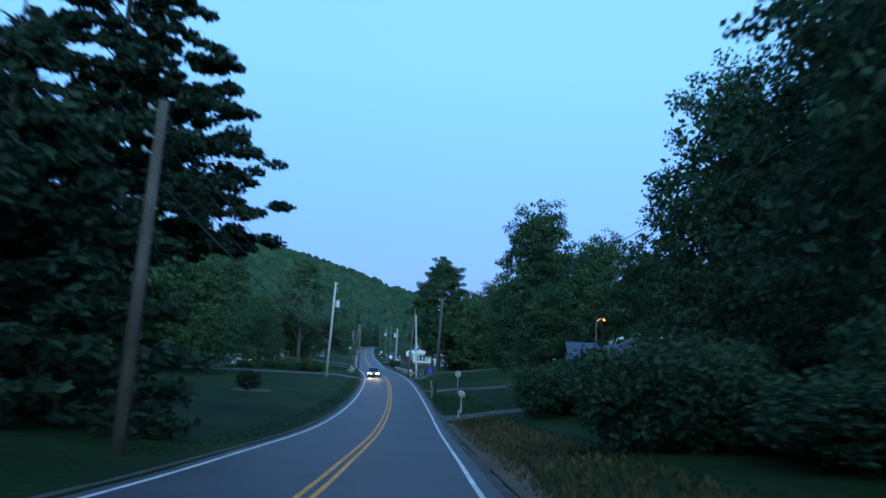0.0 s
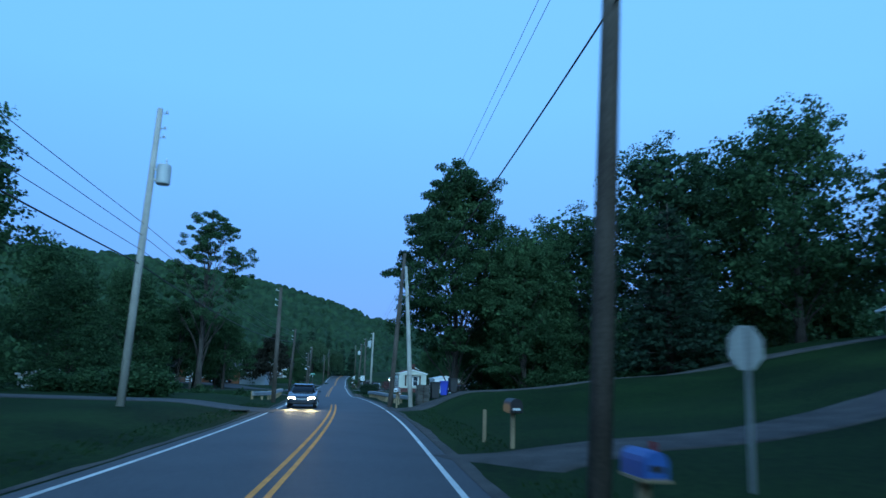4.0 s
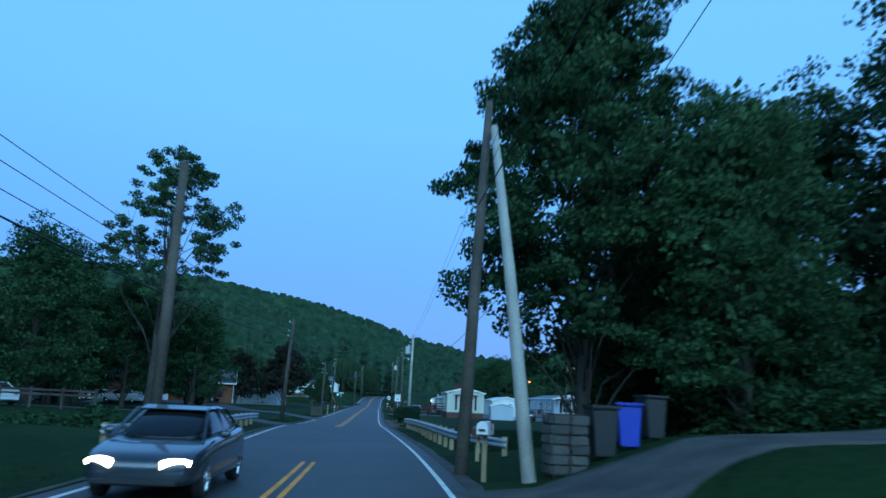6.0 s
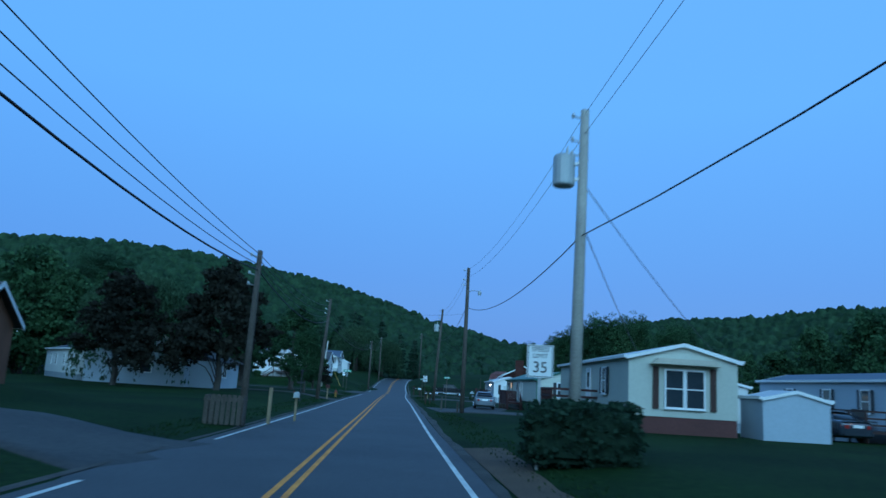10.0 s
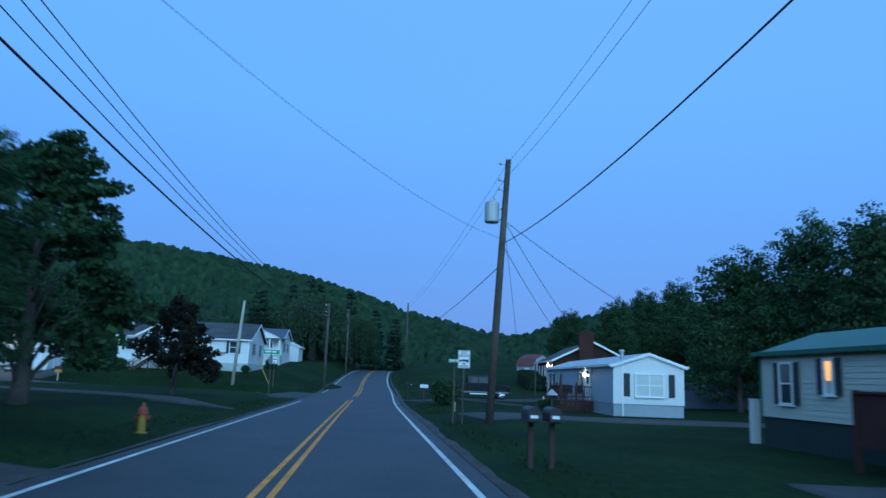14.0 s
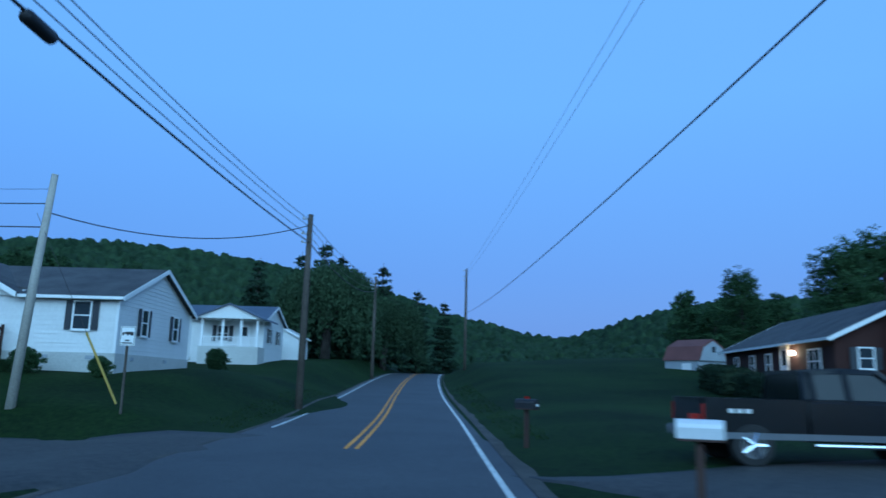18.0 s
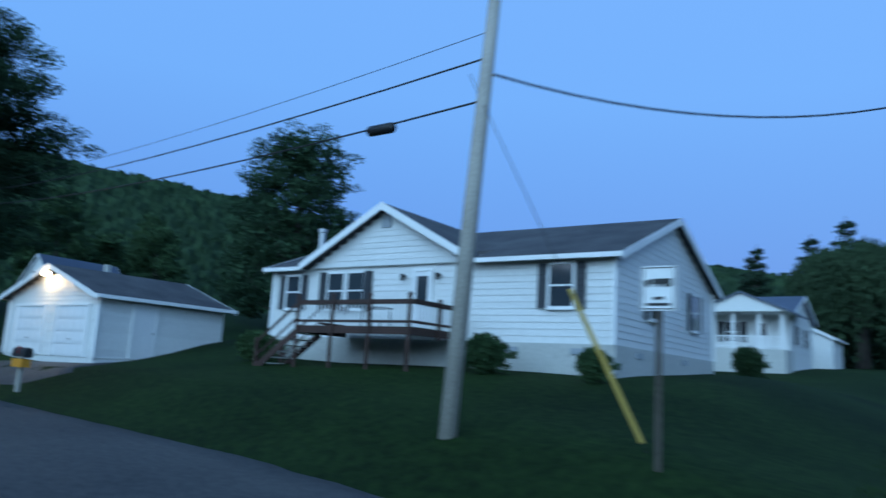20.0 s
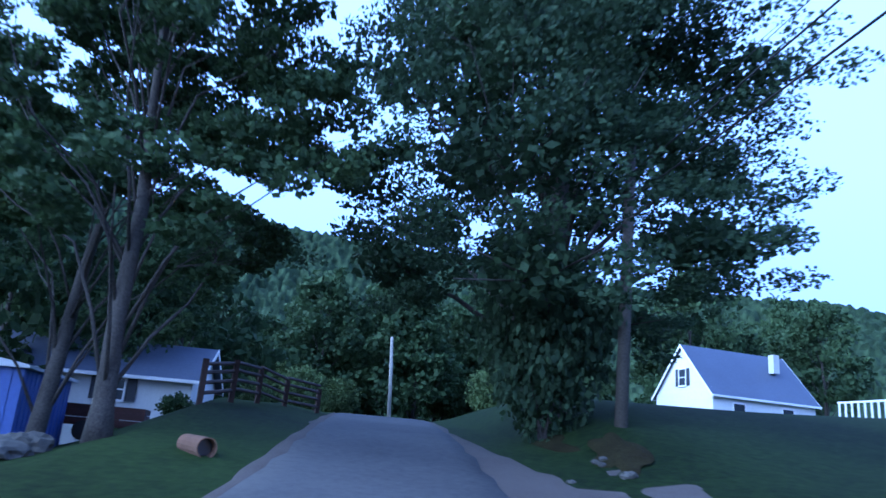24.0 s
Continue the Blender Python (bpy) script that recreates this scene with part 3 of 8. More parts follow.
drive("driveway", [(-17.6, 262.5), (-13, 265), (-6, 269), (2, 272)], 4.2, "old_asphalt", "asphalt parking lane by the pickup truck", flare=2.0)
drive("driveway", [(-20.0, 217), (-27, 219), (-36, 220)], 3.0, "gravel", "gravel driveway between lawns", flare=1.2)
drive("driveway", [(-26.0, 240), (-32, 245), (-42, 250), (-60, 254)], 2.6, "gravel", "narrow gravel lane across the lawn", flare=1.0)


def bare_patch(cx, cy, rx, ry, turn, seed, label):
    """A worn patch of bare soil whose ragged rim dips under the turf."""
    r = random.Random(seed)
    wob = [(r.uniform(0.05, 0.16), r.uniform(0, 6.28)) for _ in range(5)]
    bm = bmesh.new()
    rings, spokes = 7, 36
    ca, sa = math.cos(radians(turn)), math.sin(radians(turn))
    grid = []
    for i in range(rings + 1):
        q = i / rings
        row = []
        for j in range(spokes):
            a = 2 * math.pi * j / spokes
            k = q * (1 + sum(w * math.sin((n + 2) * a + f) for n, (w, f) in enumerate(wob)))
            x, y = rx * k * math.cos(a), ry * k * math.sin(a)
            px, py = cx + x * ca - y * sa, cy + x * sa + y * ca
            row.append(bm.verts.new((px, py, ground(px, py) + 0.05 * (1 - q ** 3) - 0.025 + r.uniform(-0.006, 0.006))))
        grid.append(row)
    for i in range(rings):
        for j in range(spokes):
            a, b = grid[i], grid[i + 1]
            bm.faces.new((a[j], b[j], b[(j + 1) % spokes], a[(j + 1) % spokes]))
    bmesh.ops.remove_doubles(bm, verts=bm.verts, dist=0.0005)
    me = bpy.data.meshes.new("bare_earth")
    bm.to_mesh(me)
    bm.free()
    me.materials.append(M["soil"])
    return tagged(new("bare_earth", me), label, "earth", "", "structure")


bare_patch(-73.4, 275.5, 1.9, 0.55, -4, 5, "bare reddish soil round the maple's roots")
bare_patch(-70.2, 276.2, 1.9, 0.5, -12, 8, "bare reddish soil on the bank")
drive("driveway", [(-53.0, 272.0), (-54.8, 273.6), (-56.2, 276.2)], 6.4, "asphalt", "dark asphalt apron before the garage doors", 0.03, flare=0.6)




def lane_shoulder(side, label, seed):
    """Bare reddish earth along the side road."""
    verts, faces = [], []
    xs = list(np.arange(-48, -112, -1.0))
    for x in xs:
        w = 0.55 + 0.35 * noise.noise(Vector((x * 0.3, seed, 1))) + 0.2 * noise.noise(Vector((x * 1.1, seed, 4)))
        if side > 0:
            w += 2.9 * max(0.0, 1 - abs(x + 67) / 7.5) * (1 + 0.6 * noise.noise(Vector((x * 0.8, 3, 3))))
        for k in range(4):
            y = side_y(x) + side * (1.75 + 0.4 * min(1.0, max(0.0, (x + 64) / 10)) + w * k / 3)
            verts.append((x, y, ground(x, y) + (0.02, 0.04, 0.03, -0.05)[k]))
    for j in range(len(xs) - 1):
        for k in range(3):
            a = j * 4 + k
            faces.append((a, a + 1, a + 5, a + 4))
    return tagged(new("verge", raw("verge", verts, faces, "red_earth", True)), label, "verge", kind="structure")


lane_shoulder(-1, "bare reddish earth along the side road", 2.0)
lane_shoulder(1, "bare reddish earth along the side road under the maple", 7.0)
ground_sheet = land()


# ---- wooded hills ----
# the crest all round the valley: degrees from north (east positive), height
CREST = [(-180, 70), (-150, 160), (-125, 380), (-110, 430), (-94, 424), (-80, 395), (-67, 346), (-58, 325), (-52, 309), (-45, 262), (-37, 214), (-31, 234), (-25, 238), (-19, 224),
         (-13, 202), (-7, 162), (-4, 132), (-1, 117), (2, 99), (4.5, 85), (8, 117), (11, 142), (14, 157), (20, 162), (26, 183), (40, 190), (70, 170), (110, 90), (150, 50), (180, 70)]


def far_hills():
    """One wooded slope that closes the valley all round, its canopy a field of domed crowns."""
    g = np.random.default_rng(5)
    az = np.concatenate([np.arange(-180, -126, 1.5), np.arange(-126, 46, 0.14), np.arange(46, 181, 1.5)])
    az[-1] = 180.0
    f = np.linspace(0, 1, 92)
    h = np.interp(az, [c[0] for c in CREST], [c[1] for c in CREST])
    soft_h = np.convolve(np.pad(h, 12, mode="edge"), np.ones(25) / 25, "valid")
    A, F = np.meshgrid(np.radians(az), f, indexing="ij")
    Hh = np.repeat(soft_h[:, None], len(f), 1)
    # spurs and hollows down the slope
    spur = np.sin(A * 23 + 2.0 * F) * 0.5 + np.sin(A * 57 + 1.3) * 0.3 + np.sin(A * 131 + 4 * F) * 0.2
    r = 480 + 1020 * F ** 0.85 - 70 * spur * F * (1 - F)
    z = -3 + (Hh + 3) * F ** 1.45
    cs, cw = 11.5, 7.4
    S, W = A * 1150 / cs, F * Hh * 1.15 / cw
    jx, jy, jh = g.random((257, 257)), g.random((257, 257)), g.random((257, 257))
    best = np.full(S.shape, 0.0)
    for di in (-1, 0, 1):
        for dj in (-1, 0, 1):
            ci, cj = np.floor(S).astype(int) + di, np.floor(W).astype(int) + dj
            k = (ci % 257, cj % 257)
            d2 = (S - ci - 0.15 - 0.7 * jx[k]) ** 2 + (W - cj - 0.15 - 0.7 * jy[k]) ** 2
            best = np.maximum(best, np.sqrt(np.clip(1 - d2 / 0.5, 0, 1)) * (0.4 + 0.9 * jh[k]))
    best += 0.16 * g.normal(size=best.shape)
    r -= 13.0 * best
    z += 7.0 * best - 3.5
    x, y = -15 + np.sin(A) * r, 190 + np.cos(A) * r
    v = np.stack([x, y, z], -1).reshape(-1, 3)
    n, m = len(f), len(az)
    i, j = np.meshgrid(np.arange(m - 1), np.arange(n - 1), indexing="ij")
    a = (i * n + j).ravel()
    faces = np.stack([a, a + n, a + n + 1, a + 1], 1)
    ob = new("wooded_hill", raw("wooded_hill", v.tolist(), faces.tolist(), "canopy", True))
    return tagged(ob, "long wooded hills round the valley, dark green at dusk", "hill", kind="structure")


far_hills()

# ---- trees and shrubs ----
def foliage(seed, lobes, count, size, droop=0.0, fill=0.3, flat=0.0, sprays=0, wide=0.4):
    """Leaf blades scattered over the shells of some lobes: each a pointed quad of its own."""
    g = np.random.default_rng(seed)
    w = np.array([(r[0] * r[1] * r[2]) ** (2 / 3) for _, r in lobes])
    # sprays sit on and within the shell, blades gather round each spray
    sprays = sprays or max(170, count // max(24, int(5 / size ** 2)))
    sl = g.choice(len(lobes), size=sprays, p=w / w.sum())
    sd = g.normal(size=(sprays, 3))
    sd /= np.linalg.norm(sd, axis=1, keepdims=True)
    k = np.where(g.random(sprays) < fill, g.random(sprays) ** 0.5, 0.74 + 0.34 * g.random(sprays))
    lc = np.array([l[0] for l in lobes], float)[sl]
    lr = np.array([l[1] for l in lobes], float)[sl]
    sc = lc + sd * lr * k[:, None]
    which = g.integers(0, sprays, count)
    ball_dir = g.normal(size=(count, 3))
    ball_dir *= (g.random(count) ** 0.45 / np.linalg.norm(ball_dir, axis=1))[:, None]
    p = sc[which] + ball_dir * (0.22 * lr[which] + 0.5 * size) * np.array([1.2, 1.2, 0.85])
    a = g.normal(size=(count, 3))
    a[:, 2] *= (1 - flat)
    a[:, 2] -= droop * 2
    a /= np.linalg.norm(a, axis=1, keepdims=True)
    b = np.cross(a, g.normal(size=(count, 3)))
    b /= np.linalg.norm(b, axis=1, keepdims=True)
    s = size * (0.55 + 0.8 * g.random(count))[:, None]
    v = np.stack([p - a * s * 0.5, p + b * s * wide, p + a * s * 0.6, p - b * s * wide], 1).reshape(-1, 3)
    return v


def leaf_mesh(name, v, material, lobes=(), inner=0.0, seed=0, per=150, cap=0.26):
    """Leaf blades, and inside each lobe a thick heart of larger overlapping sprays."""
    if inner:
        g = np.random.default_rng(seed + 500)
        c = np.repeat(np.array([tuple(l[0]) for l in lobes], float), per, 0)
        r = np.repeat(np.array([l[1] for l in lobes], float), per, 0)
        n = len(c)
        d = g.normal(size=(n, 3))
        d *= (inner * g.random(n) ** 0.4 / np.linalg.norm(d, axis=1))[:, None]
        p = c + d * r
        a = g.normal(size=(n, 3))
        a /= np.linalg.norm(a, axis=1, keepdims=True)
        b = np.cross(a, g.normal(size=(n, 3)))
        b /= np.linalg.norm(b, axis=1, keepdims=True)
        k = (np.minimum(r[:, 0] * 0.12, cap) * (0.6 + 0.9 * g.random(n)))[:, None]
        v = np.concatenate([v, np.stack([p - a * k, p + b * k * 0.7, p + a * k, p - b * k * 0.7], 1).reshape(-1, 3)])
    n = len(v) // 4
    me = bpy.data.meshes.new(name)
    me.vertices.add(len(v))
    me.vertices.foreach_set("co", v.astype(np.float32).ravel())
    me.loops.add(4 * n)
    me.loops.foreach_set("vertex_index", np.arange(4 * n, dtype=np.int32))
    me.polygons.add(n)
    me.polygons.foreach_set("loop_start", np.arange(0, 4 * n, 4, dtype=np.int32))
    me.update(calc_edges=True)
    me.materials.append(M[material])
    return me


def broadleaf(seed, height, radius, count, size, crown_from=0.25, material="leaf", lobes_n=16, airy=0.0, trunk=0.35, lean=0.0, name="tree", sides=9, droop=0.05, inner=0.8, per=150, cap=0.26, squash=(0.6, 0.85)):
    """A tapered trunk with limbs, each of which carries a lobe of leaves; built at the origin."""
    rnd = random.Random(seed)
    ob = new(name)
    bm = B()
    top = height * 0.82
    path = [Vector((lean * (f ** 1.3) * height + 0.25 * rnd.uniform(-1, 1) * f, 0.25 * rnd.uniform(-1, 1) * f, -0.3 + top * f)) for f in (0, 0.08, 0.25, 0.45, 0.65, 0.85, 1)]
    tube(bm, path, [trunk * 1.55, trunk * 1.05, trunk * 0.85, trunk * 0.66, trunk * 0.45, trunk * 0.25, trunk * 0.08], sides)
    lobes = []
    for i in range(lobes_n):
        f = crown_from + (1 - crown_from) * ((i + 0.5) / lobes_n) ** 0.85
        spread = math.sin(math.pi * min(1, 0.16 + 0.84 * (f - crown_from) / (1 - crown_from)) ** 0.8) ** 0.7 if i < lobes_n - 1 else 0.1
        ang = i * 2.4 + rnd.uniform(-0.5, 0.5)
        rr = radius * spread * rnd.uniform(0.5, 0.78)
        z = height * f
        c = Vector((math.cos(ang) * rr + lean * f * height, math.sin(ang) * rr, z))
        r = radius * rnd.uniform(0.34, 0.52) * (1 - airy * 0.4)
        lobes.append((c, (r, r, r * rnd.uniform(*squash))))
        # limb to the lobe, with twigs
        k = min(0.97, max(0.15, f - 0.14 - 0.1 * rnd.random()))
        j = k * (len(path) - 1)
        a = path[int(j)].lerp(path[min(int(j) + 1, len(path) - 1)], j - int(j))
        span = (c - a).length
        mid = a.lerp(c, 0.5) + Vector((rnd.uniform(-0.12, 0.12), rnd.uniform(-0.12, 0.12), rnd.uniform(0.02, 0.18))) * span
        t = trunk * (0.30 - 0.18 * f)
        tube(bm, [a, a.lerp(mid, 0.5) + Vector((0, 0, 0.05 * span)), mid, mid.lerp(c, 0.5) - Vector((0, 0, 0.03 * span)), c], [t, t * 0.8, t * 0.62, t * 0.42, t * 0.2], max(4, sides - 3))
        for q in range(3 if sides > 6 else 1):
            e = c + Vector((rnd.uniform(-1, 1), rnd.uniform(-1, 1), rnd.uniform(-0.3, 1))).normalized() * r * 0.8
            tube(bm, [mid.lerp(c, 0.7), e], [t * 0.35, t * 0.08], 5)
    part("trunk", bm, "bark", ob, "grey-brown trunk and limbs", smooth=True)
    crown = new("crown", leaf_mesh("crown", foliage(seed, lobes, count, size, droop, 0.2 - 0.1 * airy if inner else 0.34 - 0.15 * airy), material, lobes, inner, seed, per, cap))
    crown.parent = ob
    return ob


def conifer(seed, height, radius, count, size, material="needle", trunk=0.28, bare=0.08, name="spruce", layers=16, gap=0.0):
    """A straight trunk with whorls of boughs that carry needles."""
    rnd = random.Random(seed)
    ob = new(name)
    bm = B()
    tube(bm, [(0, 0, -0.3), (0, 0, height * 0.5), (0, 0, height)], [trunk, trunk * 0.6, 0.03], 8)
    lobes = []
    for i in range(layers):
        f = bare + (1 - bare) * (i + rnd.uniform(-0.2, 0.2)) / layers
        reach = radius * (1 - f) ** 0.75 + 0.25
        n = 7 if i < layers * 0.7 else 5
        for j in range(n):
            if rnd.random() < gap:
                continue
            a = 2 * math.pi * (j + 0.4 * rnd.random()) / n + i
            l = reach * rnd.uniform(0.72, 1.12)
            tip = Vector((math.cos(a) * l, math.sin(a) * l, height * f + l * rnd.uniform(-0.05, 0.14)))
            root = Vector((0, 0, height * f - 0.1))
            tube(bm, [root, root.lerp(tip, 0.6) + Vector((0, 0, 0.1)), tip], [0.05, 0.03, 0.01], 5)
            for k in (0.45, 0.75, 1.0):
                lobes.append((root.lerp(tip, k), (l * 0.24 + 0.12, l * 0.24 + 0.12, 0.12 + 0.07 * l)))
    part("trunk", bm, "bark", ob, "dark straight trunk", smooth=True)
    crown = new("crown", leaf_mesh("crown", foliage(seed, lobes, count, size, 0.1, 0.6, 0.4, 3 * len(lobes), 0.26), material))
    crown.parent = ob
    return ob


def weeping(seed, height, radius, count, size):
    """A willow: a rounded crown of hanging strands."""
    g = np.random.default_rng(seed)
    ob = new("willow_tree")
    bm = B()
    tube(bm, [(0, 0, -0.3), (0.2, 0, height * 0.3), (0, 0.2, height * 0.75)], [0.5, 0.38, 0.1], 8)
    for k in range(7):
        a = k * 0.9
        tube(bm, [(0.1, 0, height * 0.3), (math.cos(a) * radius * 0.3, math.sin(a) * radius * 0.3, height * 0.62), (math.cos(a) * radius * 0.6, math.sin(a) * radius * 0.6, height * 0.78)], [0.2, 0.12, 0.03], 6)
    part("trunk", bm, "bark", ob, "short forked trunk", smooth=True)
    strands = count // 26
    th = g.random(strands) * 2 * np.pi
    rr = np.sqrt(g.random(strands)) * radius
    top = height * (0.62 + 0.38 * np.sqrt(np.clip(1 - (rr / radius) ** 2, 0, 1))) + g.normal(size=strands) * 0.25
    length = (0.3 + 0.5 * g.random(strands)) * height * (0.35 + 0.65 * rr / radius)
    p = []
    for i in range(strands):
        n = 26
        f = g.random(n)
        q = np.stack([np.cos(th[i]) * rr[i] * (1 + 0.1 * f) + g.normal(size=n) * 0.12, np.sin(th[i]) * rr[i] * (1 + 0.1 * f) + g.normal(size=n) * 0.12, np.maximum(top[i] - f * length[i], 0.4)], 1)
        p.append(q)
    p = np.concatenate(p)
    n = len(p)
    a = g.normal(size=(n, 3)) * 0.35
    a[:, 2] -= 1
    a /= np.linalg.norm(a, axis=1, keepdims=True)
    b = np.cross(a, g.normal(size=(n, 3)))
    b /= np.linalg.norm(b, axis=1, keepdims=True)
    s = size * (0.6 + 0.7 * g.random(n))[:, None]
    v = np.stack([p - a * s * 0.6, p + b * s * 0.2, p + a * s * 0.6, p - b * s * 0.2], 1).reshape(-1, 3)
    crown = new("crown", leaf_mesh("crown", v, "leaf_w"))
    crown.parent = ob
    return ob


def shrub(seed, rx, ry, h, count, size, material="leaf", name="shrub"):
    rnd = random.Random(seed)
    ob = new(name)
    bm = B()
    lobes = []
    for k in range(9):
        a = k * 2.4
        c = Vector((math.cos(a) * rx * 0.5 * rnd.random(), math.sin(a) * ry * 0.5 * rnd.random(), h * rnd.uniform(0.35, 0.62)))
        lobes.append((c, (rx * 0.55, ry * 0.55, h * 0.4)))
        tube(bm, [(0.03 * k - 0.1, 0, -0.1), c * 0.6, c], [0.025, 0.018, 0.006], 5)
    part("woody_base", bm, "bark", ob, "thin woody stems")
    crown = new("foliage", leaf_mesh("foliage", foliage(seed, lobes, count, size, 0.0, 0.25, sprays=420), material, lobes[::3], 0.7, seed))
    crown.parent = ob
    return ob


def put(ob, x, y, turn=0.0, k=1.0, label="", category="tree", group="", kz=None, dz=0.0):
    """Stands a finished plant on the ground."""
    ob.matrix_basis = at(x, y, turn, dz) @ Matrix.Diagonal((k, k, kz or k, 1))
    return tagged(ob, label, category, group)


def again(ob, x, y, turn, k=1.0, kz=None, label="", dz=0.0):
    """A copy of a plant, turned and scaled."""
    o = copy_thing(ob, at(x, y, turn, dz))
    o.matrix_basis = at(x, y, turn, dz) @ Matrix.Diagonal((k, k, kz or k, 1))
    return tagged(o, label)


# plain fillers that stay well off the road
grove = broadleaf(35, 21, 7.6, 17000, 0.36, 0.12, "leaf", 22, name="tree", trunk=0.42)
put(grove, -24, 73, 20, 0.62, "leafy tree at the edge of a lawn", "tree", "trees beyond the lawns")
# near the start of the drive
pine = conifer(11, 27, 9.4, 84000, 0.36, name="pine_tree", bare=0.30, layers=17, gap=0.08, trunk=0.42)
spruce_low = conifer(16, 11, 4.6, 26000, 0.36, name="spruce_tree", bare=0.03, layers=18)
put(spruce_low, -18.5, 3.5, 0, 1.1, "dark bushy spruce with boughs down to the lawn", "tree", "spruces beside the lawn")
put(pine, -11.0, 17.0, 0, 1.0, "tall dark pine tree with drooping layered boughs beside the lawn", "tree")
again(spruce_low, -9.2, 5.6, 30, 1.28)
again(pine, -21, 9, 130, 0.95)
again(pine, -24, 24, 60, 0.8)
maple = broadleaf(21, 22, 7.4, 36000, 0.25, 0.12, "leaf_b", 26, name="maple_tree", trunk=0.45)
put(maple, 25.3, 31, 20, 1.0, "tall dense dark green tree at the road's edge", "tree", "trees east of the road")
again(maple, 27, 15, 200, 1.1)
again(maple, 22.5, 2, 90, 1.05)
again(grove, 31, 42, 300, 1.0)
oak = broadleaf(22, 21, 7.4, 34000, 0.24, 0.2, "leaf", 24, name="oak_tree", trunk=0.42)
put(oak, 15.6, 60.8, 40, 0.76, "broad leafy tree on the lawn with a thick trunk", "tree", "trees east of the road", kz=0.9)
again(grove, 33, 26, 140, 1.15)
again(oak, 25, 53, 260, 0.6)
again(oak, 15, 47, 10, 0.45)
# the creek's trees
birch = broadleaf(23, 20, 6.0, 80000, 0.165, 0.26, "leaf", 42, airy=0.4, inner=0.6, per=220, cap=0.15, name="birch_tree", trunk=0.3)
put(birch, 5.4, 115.6, 0, 1.05, "tall open-crowned tree beside the creek", "tree", "trees at the creek")
sycamore = broadleaf(24, 22.4, 6.2, 32000, 0.2, 0.36, "leaf", 32, airy=0.75, inner=0.0, name="sycamore_tree", trunk=0.4)
put(sycamore, -26.0, 147.5, 30, 1.0, "tall thin tree with an airy crown and bare limbs", "tree")
again(maple, 24.2, 117, 70, 1.12, 0.93)
again(oak, 16.5, 121, 310, 0.82)
again(grove, 33, 122, 10, 1.0)
again(grove, 34, 112, 100, 0.85, 0.9)
again(oak, 12.4, 117.5, 80, 0.72)
again(oak, 11.0, 112.8, 200, 0.56, 0.62)
for x, y, k in ((9.8, 124, 0.62), (8.0, 119.5, 0.32), (11.2, 129.5, 0.46), (13.4, 137, 0.46), (16.5, 144, 0.42), (13.8, 124, 0.5), (18.5, 133, 0.5)):
    again(grove, x, y, 71 * x, k, k * 1.08)
spruce = conifer(12, 12.5, 3.6, 9000, 0.42, name="spruce_tree", bare=0.05, layers=18)
put(spruce, 20.5, 104.5, 0, 1.0, "dark conical spruce tree at the edge of the lawn", "tree")
# unseen trees added behind the start, to shade the first stretch of road
shade_trees = []
for x, y, k in ((-8, -34, 1.1), (16, -36, 1.1), (-18, -28, 1.15), (26, -26, 1.15), (-28, -16, 1.2), (-10, -52, 1.2), (18, -54, 1.2), (-26, -44, 1.2), (32, -44, 1.2), (-4, -66, 1.2), (12, -72, 1.2), (-40, -30, 1.2), (42, -20, 1.2), (-40, -4, 1.2), (-20, -62, 1.2)):
    shade_trees.append((x, y, k))
# west of the road
again(grove, -31, 80, 120, 0.85)
again(grove, -30, 100, 20, 0.85)
again(grove, -35, 77, 220, 0.7)
again(grove, -41, 95, 320, 0.85)
again(grove, -33, 101, 75, 0.6)
again(grove, -26, 112, 165, 0.5)
again(grove, -34, 124, 255, 0.62)
again(grove, -33, 141, 255, 0.62)
again(grove, -38, 153, 15, 0.66)
again(grove, -45, 166, 105, 0.55)
for x, y, k in ((-29.5, 150, 0.52), (-24.2, 152.5, 0.46), (-33.5, 148.5, 0.5), (-27.2, 159, 0.42), (-37, 152, 0.55), (-29.5, 157, 0.5), (-41, 160, 0.6)):
    again(oak, x, y, 67 * x, k, k * 0.98)
# by the white houses
linden = broadleaf(25, 11.5, 4.4, 20000, 0.2, 0.22, "leaf", 20, airy=0.4, inner=0.7, name="linden_tree", trunk=0.34)
put(linden, -29.3, 231.5, 0, 0.86, "leafy tree with forked limbs on the mown lawn", "tree", "trees on the lawns", kz=0.76)
again(linden, -36.5, 236, 110, 0.8)
plum = broadleaf(26, 4.6, 2.2, 9000, 0.15, 0.25, "leaf_p", 16, airy=0.2, inner=0.7, name="plum_tree", trunk=0.14)
put(plum, -30.6, 248.5, 0, 1.05, "small dark purple-leaved tree with low branches", "tree", "trees on the lawns")
willow = weeping(27, 10, 5.0, 30000, 0.34)
put(willow, -38.5, 212, 0, 0.95, "weeping willow with hanging strands in front of the trailers", "tree", "trees on the lawns")
again(willow, -41, 342, 90, 1.3, 1.15)
again(willow, -36, 356, 30, 1.15, 1.0)
again(plum, -29, 207, 200, 2.0)
again(plum, -36, 204, 300, 1.7)
again(oak, -25.5, 222, 100, 0.28)
